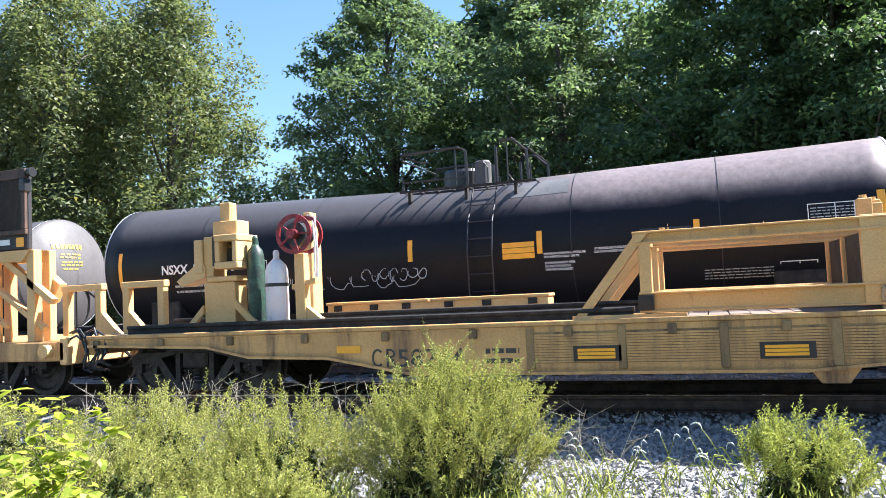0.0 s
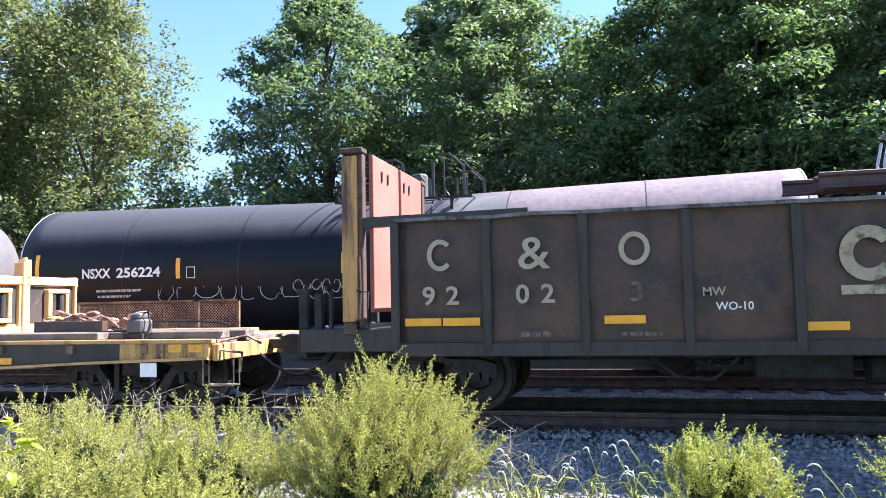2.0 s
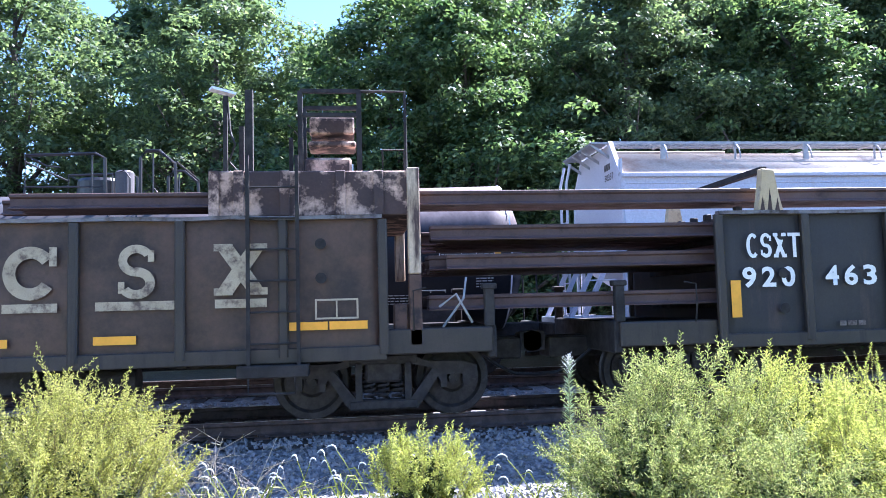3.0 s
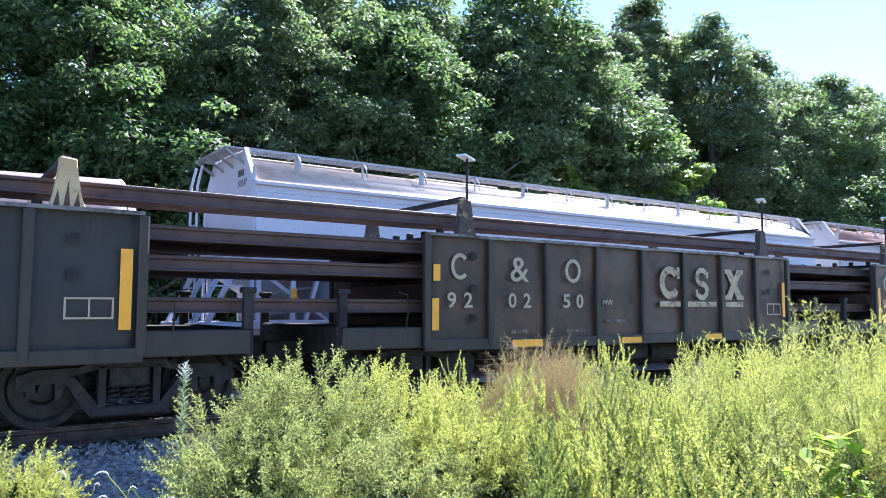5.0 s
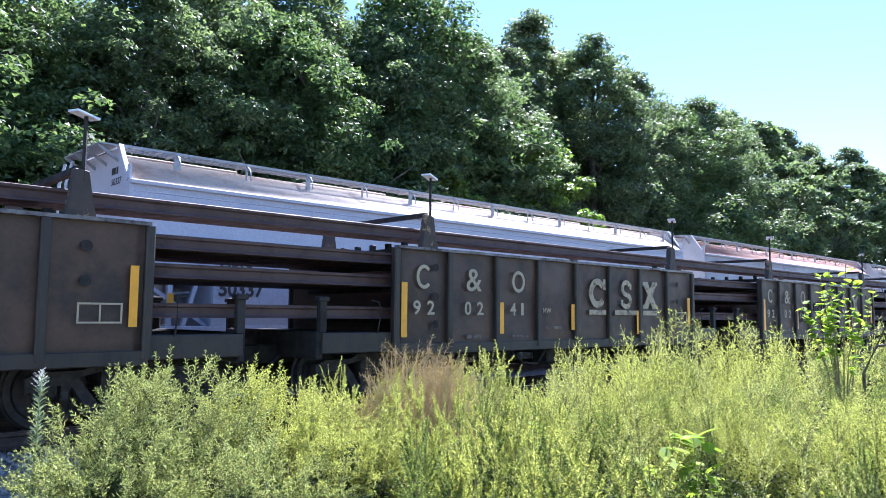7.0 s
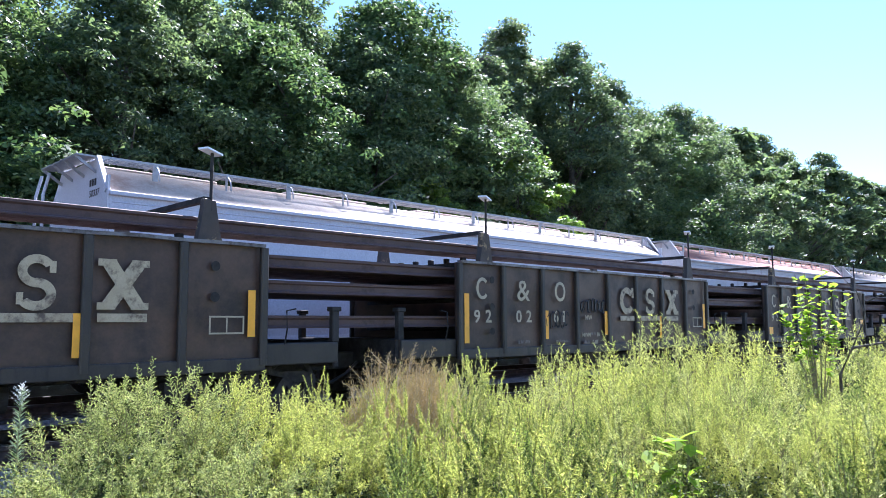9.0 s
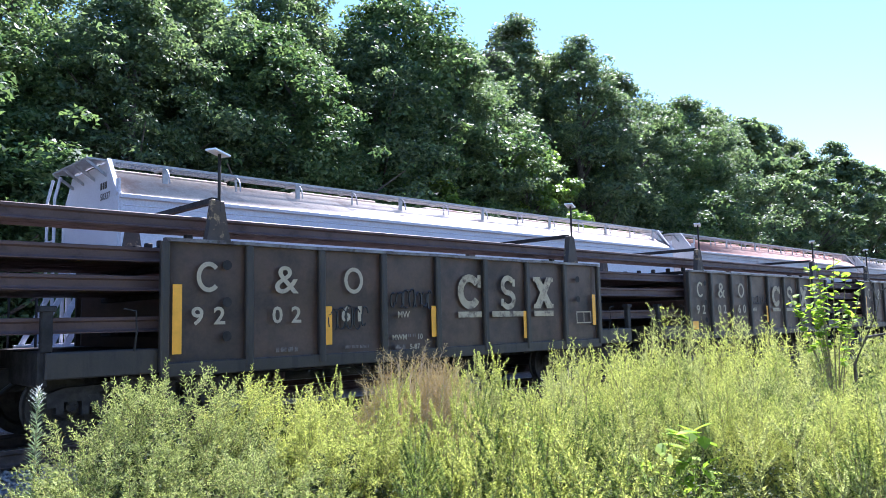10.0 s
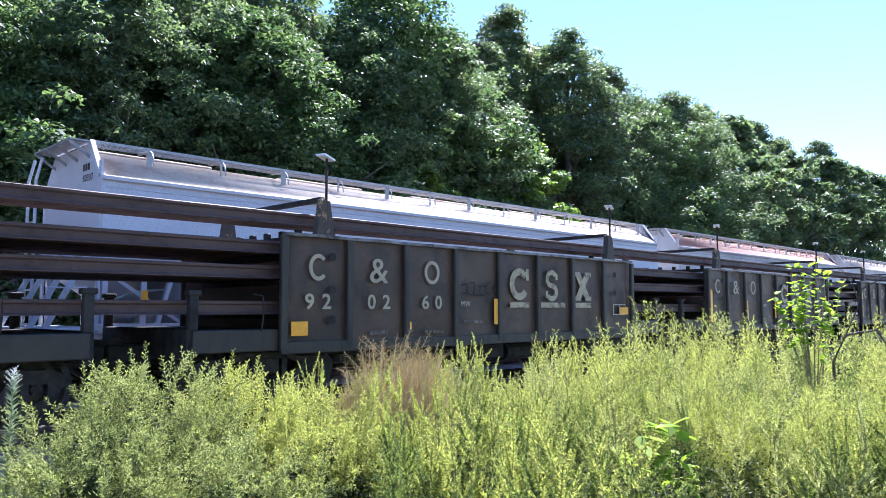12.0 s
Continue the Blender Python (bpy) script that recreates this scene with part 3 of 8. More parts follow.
def truck(parent, x, base=0.875, turning=False):
    t = part("truck", BOLSTER, None, parent, "four-wheel freight truck with coil springs")
    t.matrix_basis = pose(x, 0, 0)
    for s in (-1, 1):
        f = part("sideframe", SIDEFRAME, None, t)
        f.matrix_basis = pose(0, s * 0.99, 0)
        for cx in (-0.17, 0.0, 0.17):
            g = part("spring", SPRINGS, None, t)
            g.matrix_basis = pose(cx, s * 0.99, 0)
    for s in (-1, 1):
        w = part("wheelset", WHEELSET, None, t)
        w.matrix_basis = pose(s * base, 0, 0.46)
        if turning:
            WHEELS.append((w, s * base, 0.46))
    return t


def coupler(parent, x, s):
    bm = B()
    box(bm, min(x, x + s * 0.62), max(x, x + s * 0.62), -0.08, 0.08, 0.78, 0.92, 0.015)
    k = x + s * 0.62
    prism(bm, [(k, 0.72), (k + s * 0.22, 0.70), (k + s * 0.30, 0.76), (k + s * 0.30, 0.95), (k + s * 0.18, 0.99), (k, 0.97)], -0.15, 0.02)
    prism(bm, [(k, 0.76), (k + s * 0.16, 0.76), (k + s * 0.24, 0.80), (k + s * 0.24, 0.92), (k, 0.95)], 0.03, 0.17)
    part("coupler", bm, TRUCKM, parent, "rusty knuckle coupler")
    bm = B()
    tube(bm, [(x, -0.35, 0.75), (x + s * 0.25, -0.33, 0.55), (x + s * 0.5, -0.28, 0.42), (x + s * 0.8, -0.24, 0.40)], 0.025, 6)
    part("air_hose", bm, BLACK, parent, "black rubber brake hose")


# ---- the gondolas of the rail train ----
PITCH, BODY, TOP, SILL = 13.07, 9.22, 2.44, 0.77
PANEL = BODY / 8


def double_arc(bm, cx, cz, rx, rz, thick, y):
    """Two open arcs stacked and turned against each other, with a foot at each open end."""
    h = (2 * rz + thick) / 4
    ring_shape(bm, cx, cz + rz - h, rx * 0.95, h, thick * 0.92, y, 28, 268, 16)
    ring_shape(bm, cx, cz - rz + h, rx, h, thick, y, 92, -148, 16)
    for s in (-1, 1):
        box(bm, *sorted((cx + s * rx * 0.62, cx + s * rx * 0.95)), y - 0.001, y, *sorted((cz + s * rz * 0.36, cz + s * rz * 0.78)))
    return bm


def cross_bars(bm, cx, cz, rx, rz, thick, y):
    """Two crossed slanting bars with a foot at each of the four ends."""
    for s, lift in ((-1, 0.0), (1, 0.002)):
        a, t = rx * 0.68, thick * 0.5
        prism(bm, [(cx - s * a - t, cz - rz), (cx - s * a + t, cz - rz), (cx + s * a + t, cz + rz), (cx + s * a - t, cz + rz)], y - 0.001 - lift, y - lift)
        for q in (-1, 1):
            box(bm, cx + q * rx * 0.66 - rx * 0.36, cx + q * rx * 0.66 + rx * 0.36, y - 0.006, y - 0.004, *sorted((cz + s * rz, cz + s * rz * 0.72)))
    return bm


def logo_shapes(parent, near, big, y, shift=(0.0, 0.0, 0.0)):
    """The owner's marks, reduced to plain shapes: rings, blocks and an hourglass."""
    c = lambda i: (i + 0.5) * PANEL + (shift[i - 4] if i > 3 else 0.0)
    bm = B()
    ring_shape(bm, c(0), 1.98, 0.165, 0.195, 0.058, y, 42, 318)
    part("mark", bm, near, parent)
    lettering("mark", "&", 0.40, c(1) - 0.19, y, 1.785, parent, near, 0.38, thick=0.004)
    bm = B()
    ring_shape(bm, c(2), 1.98, 0.175, 0.195, 0.058, y)
    part("mark", bm, near, parent)
    bm = B()
    ring_shape(bm, c(4), 1.84, 0.29, 0.30, 0.135, y, 36, 324)
    box(bm, c(4) + 0.20, c(4) + 0.28, y - 0.001, y, 1.915, 2.13)
    part("mark", bm, big, parent)
    part("mark", double_arc(B(), c(5), 1.835, 0.205, 0.31, 0.105, y), big, parent)
    part("mark", cross_bars(B(), c(6), 1.84, 0.295, 0.295, 0.20, y), big, parent)
    for i, (a, b) in ((4, (-0.29, 0.29)), (5, (-0.44, 0.44)), (6, (-0.29, 0.29))):
        bm = B()
        box(bm, c(i) + a, c(i) + b, y - 0.002, y, 1.40, 1.50)
        part("underline", bm, big, parent)


def ribbon(bm, pts, hw, hh):
    """One square bar that follows points laid mainly along x."""
    rings = [[bm.verts.new((x, y + a * hw, z + b * hh)) for a, b in ((-1, -1), (1, -1), (1, 1), (-1, 1))] for x, y, z in pts]
    for r, s in zip(rings, rings[1:]):
        for k in range(4):
            bm.faces.new((r[k], r[(k + 1) % 4], s[(k + 1) % 4], s[k]))
    bm.faces.new(rings[0][::-1]), bm.faces.new(rings[-1])
    return bm


def gondola(u, numbers, tapes, seed, paint=GON, label="", brackets=(0.72, 8.42), lettered=True, owner=True):
    g = thing("gondola_car", pose(0, 0, 0), label, "rail car", "gondolas of the rail train")
    rng = random.Random(seed)
    hw = 1.46
    for s, nm in ((-1, "side_sheet"), (1, "far_side_sheet")):
        y = s * hw
        bm = B()                                       # sheet with slight dents
        nx, nz = 48, 6
        grid = [[(BODY * i / nx, SILL + 0.15 + (TOP - SILL - 0.17) * j / nz) for j in range(nz + 1)] for i in range(nx + 1)]
        f = [[bm.verts.new((x, y + s * (-0.02 + 0.035 * noise.noise((x * 0.9 + seed * 9, z * 1.1, s))), z)) for x, z in col] for col in grid]
        k = [[bm.verts.new((x, y - s * 0.10, z)) for x, z in col] for col in (grid[0], grid[-1])]
        for i in range(nx):
            for j in range(nz):
                bm.faces.new((f[i][j], f[i + 1][j], f[i + 1][j + 1], f[i][j + 1]))
        for j in range(nz):
            bm.faces.new((k[0][j], k[1][j], k[1][j + 1], k[0][j + 1]))
            bm.faces.new((f[0][j], f[0][j + 1], k[0][j + 1], k[0][j])), bm.faces.new((f[-1][j], k[1][j], k[1][j + 1], f[-1][j + 1]))
        part(nm, bm, paint, g, "dented brown steel side sheet", True)
        for i in range(9):
            x = i * PANEL
            bm = B()
            w, d = 0.055, 0.075
            prism(bm, [(x - w, SILL + 0.05), (x - w, TOP - 0.04), (x + w, TOP - 0.04), (x + w, SILL + 0.05)], y + s * 0.002, y + s * d)
            bmesh.ops.bevel(bm, geom=[e for e in bm.edges if abs(e.verts[0].co.z - e.verts[1].co.z) > 0.5 and abs(e.verts[0].co.y - y) > 0.05], offset=0.02, segments=1, affect="EDGES")
            part("side_post", bm, GON_POST, g)
        bm = B()
        box(bm, -0.03, BODY + 0.03, y - 0.05 if s < 0 else y - 0.03, y + 0.03 if s < 0 else y + 0.05, SILL - 0.02, SILL + 0.15, 0.01)
        part("side_sill", bm, GON_POST, g)
        bm = B()                                       # top chord, bowed a little by years of loading
        pts = [(BODY * i / 16, y + s * (0.02 + 0.02 * noise.noise((i * 0.7, seed, s))), TOP - 0.01 + 0.018 * noise.noise((i * 0.8, seed + 3, s))) for i in range(17)]
        ribbon(bm, pts, 0.05, 0.022)
        part("top_chord", bm, SHEEN, g, "worn bare-metal top edge")
    bm = B()
    box(bm, 0, BODY, -hw + 0.05, hw - 0.05, 0.92, 1.0)
    part("floor", bm, UNDER, g)
    bm = B()
    box(bm, -1.9, BODY + 1.9, -0.28, 0.28, 0.62, 0.9, 0.02)
    for i in range(1, 8):
        box(bm, i * PANEL - 0.05, i * PANEL + 0.05, -hw + 0.05, hw - 0.05, 0.72, 0.9)
    part("centre_sill", bm, UNDER, g)
    for e, s in ((0.0, -1), (BODY, 1)):
        bm = B()                                       # low end platform over the truck
        a, b = (e - 1.3, e - 0.035) if s < 0 else (e + 0.035, e + 1.3)
        box(bm, a, b, -hw + 0.02, hw - 0.02, 0.80, 1.10, 0.015)
        part("end_platform", bm, GON_POST, g, "low dark end platform with worn paint")
        bm = B()
        box(bm, *sorted((e + s * 1.25, e + s * 1.36)), -1.38, 1.38, 0.72, 1.12, 0.02)
        part("end_sill", bm, UNDER, g)
        for q in (-1, 1):                              # short stakes that hold the load
            bm = B()
            box(bm, *sorted((e + s * 1.22, e + s * 1.34)), q * 1.36 - 0.05, q * 1.36 + 0.05, 1.10, 1.62, 0.012)
            box(bm, *sorted((e + s * 1.19, e + s * 1.37)), q * 1.36 - 0.07, q * 1.36 + 0.07, 1.55, 1.62, 0.012)
            part("stake", bm, UNDER, g)
        bm = B()
        tube(bm, [(e + s * 0.35, -hw - 0.02, 1.08), (e + s * 0.35, -hw - 0.08, 1.3), (e + s * 0.35, -hw - 0.06, 1.55), (e + s * 0.5, -hw - 0.06, 1.58)], 0.012, 6)
        part("grab_iron", bm, UNDER, g)
        bm = B()
        for q in (1.30, 1.80, 2.16):
            box(bm, *sorted((e - s * 0.25, e - s * 0.37)), -1.34, 1.34, q - 0.07, q, 0.01)
        part("roller_rack", bm, UNDER, g, "cross bars that carry the rails")
        coupler(g, e + s * 1.3, s)
        truck(g, e, turning=True)
    if brackets:
        for bx in brackets:
            for q in (-1, 1):
                y = q * 1.40
                bm = B()
                prism(bm, [(bx - 0.17, TOP + 0.0), (bx + 0.20, TOP + 0.0), (bx + 0.13, TOP + 0.16), (bx + 0.09, TOP + 0.54), (bx - 0.08, TOP + 0.56), (bx - 0.10, TOP + 0.26)], y - 0.06, y + 0.06)
                bmesh.ops.bevel(bm, geom=bm.edges[:], offset=0.012, segments=1, affect="EDGES")
                if seed == 2 and q < 0:
                    for a, h in ((-0.10, 0.20), (0.0, 0.30), (0.10, 0.18)):
                        d = prism(B(), [(bx + a - 0.035, TOP + 0.005), (bx + a + 0.035, TOP + 0.005), (bx + a + 0.012, TOP + h)], y - 0.064, y - 0.0605)
                        part("rust_streak", d, RUSTDARK, g)
                part("bracket", bm, BRACKET_CREAM if seed == 2 else BRACKET_DARK, g, "hold-down bracket with peeling cream paint")
            bm = B()
            beam(bm, (bx, -1.36, TOP + 0.56), (bx, 1.36, TOP + 0.56), 0.09, 0.07)
            part("cross_beam", bm, UNDER, g)
            bm = B()
            for k in range(6):
                box(bm, bx - 0.30, bx - 0.20, -1.16 + k * 0.42, -1.08 + k * 0.42, TOP + 0.02, TOP + 0.11, 0.01)
            box(bm, bx - 0.30, bx - 0.20, -1.36, 1.36, TOP - 0.06, TOP + 0.02)
            part("clamp", bm, UNDER, g)
            if seed == 2:
                continue
            bm = B()
            tube(bm, [(bx + 0.02, -1.44, TOP + 0.4), (bx + 0.02, -1.44, TOP + 1.18)], 0.022, 6)
            part("mast", bm, UNDER, g)
            bm = B()
            beam(bm, (bx - 0.14, -1.50, TOP + 1.20), (bx + 0.14, -1.38, TOP + 1.16), 0.16, 0.025)
            part("flag_plate", bm, PLATE, g, "small bright metal plate on a mast")
    y = -hw - 0.024
    if lettered and owner:
        logo_shapes(g, LETTER2, LETTER, y - 0.012, {1: (0.12, 0.10, 0.10), 10: (0.16, -0.05, -0.18), 11: (0.15, 0.05, -0.16), 12: (0.18, 0.03, -0.10), 13: (0.0, -0.14, -0.22)}.get(seed, (0.1, 0.0, -0.1)))
    y -= 0.012
    for i, s in enumerate(numbers):
        if s:
            for j, ch in enumerate(s):
                lettering("digit", ch, 0.225, (i + 0.5) * PANEL + (j - (len(s) - 1) / 2) * 0.30 - 0.08, y, 1.38, g, FAINT if seed == 1 and i == 2 else LETTER2, 0.16 if ch != "1" else 0.07, thick=0.006)
    bm = B()                                            # data box
    x0 = 7 * PANEL + 0.36
    for a, b, c, d in ((0, 0.50, 1.24, 1.262), (0, 0.50, 1.455, 1.477), (0, 0.022, 1.263, 1.454), (0.478, 0.50, 1.263, 1.454), (0.24, 0.258, 1.263, 1.454)):
        box(bm, x0 + a, x0 + b, y - 0.002, y, c, d)
    part("data_box", bm, LETTER2, g, "thin white stencilled data box")
    bm = B()
    if seed not in (1, 12):
        bar_rows(bm, 3 * PANEL + 0.2, y, 1.13, 0.5, 0.10, 1, rng, 0.5)
    bar_rows(bm, 2 * PANEL + 0.4, y, 0.98, 0.45, 0.09, 1, rng, 0.5)
    bar_rows(bm, 1 * PANEL + 0.4, y, 0.98, 0.35, 0.09, 1, rng, 0.7)
    part("small_stencil", bm, FAINT, g)
    for x, z, w, h in tapes:
        bm = B()
        q = y if z > 0.93 else -hw - 0.053
        box(bm, x, x + w, q - 0.004, q - 0.001, z, z + h)
        part("reflective_tape", bm, REFL, g, "orange-yellow reflective tape")
    bm = B()
    for x, z in ((0.83, 2.14), (0.83, 1.66), (0.83, 1.22), (8.5, 2.12), (8.5, 1.72)) if seed != 1 else ((8.5, 2.12), (8.5, 1.72)):
        lathe(bm, [(-0.004, 0.065), (0.0, 0.065)], "y", (x, y, z), 14)
    part("rust_spot", bm, UNDER, g)
    bm = B()
    tube(bm, [(3.0, -1.2, 0.75), (3.3, -1.25, 0.5), (3.7, -1.25, 0.46), (4.0, -1.2, 0.72)], 0.02, 6)
    box(bm, 4.2, 5.2, -1.1, -0.7, 0.45, 0.75, 0.03)
    lathe(bm, [(5.4, 0.17), (6.3, 0.17)], "x", (0, -0.85, 0.55), 14)
    part("brake_gear", bm, UNDER, g)
    return rider(g, u)


CSX_TAPE = {
    "first": [(0.12, 1.12, 0.46, 0.095), (0.60, 1.12, 0.46, 0.095), (2.52, 1.12, 0.46, 0.095), (4.62, 1.02, 0.46, 0.095), (5.98, 1.02, 0.46, 0.095), (8.13, 1.12, 0.44, 0.095), (8.59, 1.12, 0.44, 0.095)],
    "patched": [(0.12, 1.12, 0.13, 0.46), (2.36, 1.12, 0.13, 0.5), (4.62, 1.12, 0.13, 0.46), (8.98, 1.12, 0.13, 0.9)],
    "low": [(0.08, 1.05, 0.12, 0.46), (0.10, 1.76, 0.12, 0.24), (1.56, 0.775, 0.62, 0.11), (4.02, 0.775, 0.50, 0.10), (6.40, 0.79, 0.44, 0.10), (9.0, 1.2, 0.10, 0.72)],
    "tall": [(0.10, 1.02, 0.12, 0.86), (2.36, 1.05, 0.12, 0.55), (4.45, 1.1, 0.12, 0.5), (6.78, 1.0, 0.12, 0.5), (8.98, 1.2, 0.11, 0.62)],
    "short": [(0.12, 1.0, 0.28, 0.2), (4.45, 1.1, 0.1, 0.46), (2.36, 1.05, 0.05, 0.12), (8.70, 1.25, 0.34, 0.16)],
}


def build_gondolas():
    first = gondola(0.0, ["92", "02", "3"], CSX_TAPE["first"], 1, label="brown steel gondola with winch deck and flaking cream lettering", brackets=())
    winch_deck(first)
    y = -1.46 - 0.036
    lettering("stencil", "MW", 0.10, 3 * PANEL + 0.15, y, 1.42, first, LETTER2, thick=0.002)
    lettering("stencil", "WO-10", 0.09, 3 * PANEL + 0.28, y, 1.26, first, WHITE, thick=0.002)
    second = gondola(13.41, [], CSX_TAPE["patched"], 2, GON_BLUE, "black-patched steel gondola with white stencils and spray scrawls", lettered=True, owner=False)
    c = lambda i: (i + 0.5) * PANEL
    part("mark", ring_shape(B(), 0.44, 2.01, 0.085, 0.155, 0.045, y, 48, 312), WHITE, second)
    part("mark", double_arc(B(), 0.615, 2.01, 0.075, 0.155, 0.045, y), WHITE, second)
    part("mark", cross_bars(B(), 0.80, 2.01, 0.085, 0.155, 0.05, y), WHITE, second)
    bm = B()
    box(bm, 0.975, 1.02, y - 0.002, y, 1.855, 2.121)
    box(bm, 0.912, 1.083, y - 0.002, y, 2.122, 2.165)
    part("mark", bm, WHITE, second)
    for j, ch in enumerate("920463"):
        lettering("digit", ch, 0.245, (0.28 if j < 3 else PANEL + 0.24 - 0.78) + j * 0.26, y, 1.50, second, WHITE, 0.185, thick=0.010)
    lettering("stencil", "M", 0.24, 2 * PANEL + 0.30, y - 0.003, 1.50, second, WHITE, 0.22, thick=0.008)
    lettering("stencil", "W", 0.24, 2 * PANEL + 0.58, y - 0.003, 1.50, second, WHITE, 0.24, thick=0.008)
    bm = B()
    for a, b, p, q in ((0.20, 0.92, 1.42, 1.46), (0.20, 0.92, 1.78, 1.82), (0.20, 0.24, 1.461, 1.779), (0.88, 0.92, 1.461, 1.779), (0.54, 0.57, 1.461, 1.779)):
        box(bm, 2 * PANEL + a, 2 * PANEL + b, y - 0.002, y, p, q)
    part("stencil_frame", bm, WHITE, second)
    rng = random.Random(8)
    scrawl("graffiti", 3 * PANEL + 0.12, 4 * PANEL - 0.1, 1.45, 2.05, y, 6, second, CHALK, rng, 0.012)
    scrawl("graffiti", 4 * PANEL + 0.12, 5 * PANEL - 0.1, 1.2, 1.42, y, 4, second, CHALK, rng, 0.009)
    scrawl("graffiti", 5 * PANEL + 0.12, 6 * PANEL - 0.3, 1.2, 1.42, y, 4, second, CHALK, rng, 0.009)
    bm = B()
    ring_shape(bm, c(4), 1.84, 0.26, 0.28, 0.12, y, 32, 328)
    part("mark", bm, FAINT, second)
    part("mark", double_arc(B(), c(5), 1.835, 0.205, 0.31, 0.105, y), LETTER, second)
    for i, (a, b) in ((4, (-0.29, 0.29)), (5, (-0.44, 0.44)), (6, (-0.29, 0.29))):
        bm = B()
        box(bm, c(i) + a, c(i) + b, y - 0.002, y, 1.42, 1.48)
        part("underline", bm, FAINT, second)
    part("mark", cross_bars(B(), c(6), 1.84, 0.27, 0.29, 0.15, y), FAINT, second)
    lab = "dark brown steel gondola loaded with long rails, faded lettering"
    for k, (nums, tape) in enumerate(((["92", "02", "50"], "low"), (["92", "02", "41"], "tall"), (["92", "02", "61"], "tall"), (["92", "02", "60"], "short"), ([], "tall"), ([], "low"))):
        g = gondola(26.49 + k * PITCH, nums, CSX_TAPE[tape], 10 + k, GON, lab)
        lettering("stencil", "MW", 0.10, 3 * PANEL + (0.28 if k == 2 else 0.12), y, 1.42, g, LETTER2, thick=0.002)
        if k == 2:
            lettering("stencil", "MWM", 0.085, 3 * PANEL + 0.16, y, 1.075, g, LETTER2, thick=0.002)
            lettering("stencil", "10", 0.085, 3 * PANEL + 0.70, y, 1.075, g, LETTER2, thick=0.002)
            lettering("stencil", "5-87", 0.085, 3 * PANEL + 0.52, y, 0.92, g, LETTER2, thick=0.002)
            for x0, x1, z0, z1 in ((0.48, 0.50, 1.11, 1.16), (0.52, 0.54, 1.11, 1.16), (0.58, 0.60, 1.11, 1.16), (0.62, 0.64, 1.11, 1.16), (0.20, 0.43, 0.93, 1.0)):
                bm = B()
                box(bm, 3 * PANEL + x0, 3 * PANEL + x1, y - 0.002, y, z0, z1)
                part("faint_mark", bm, FAINT, g)
            scrawl("graffiti", 2 * PANEL + 0.12, 3 * PANEL - 0.3, 1.2, 1.62, y, 5, g, BLACK, rng, 0.012)
            scrawl("graffiti", 3 * PANEL + 0.12, 4 * PANEL - 0.12, 1.55, 1.85, y, 7, g, BLACK, rng, 0.017)
        if k == 3:
            scrawl("graffiti", 3 * PANEL + 0.12, 4 * PANEL - 0.2, 1.6, 1.85, y, 5, g, BLACK, rng, 0.01)


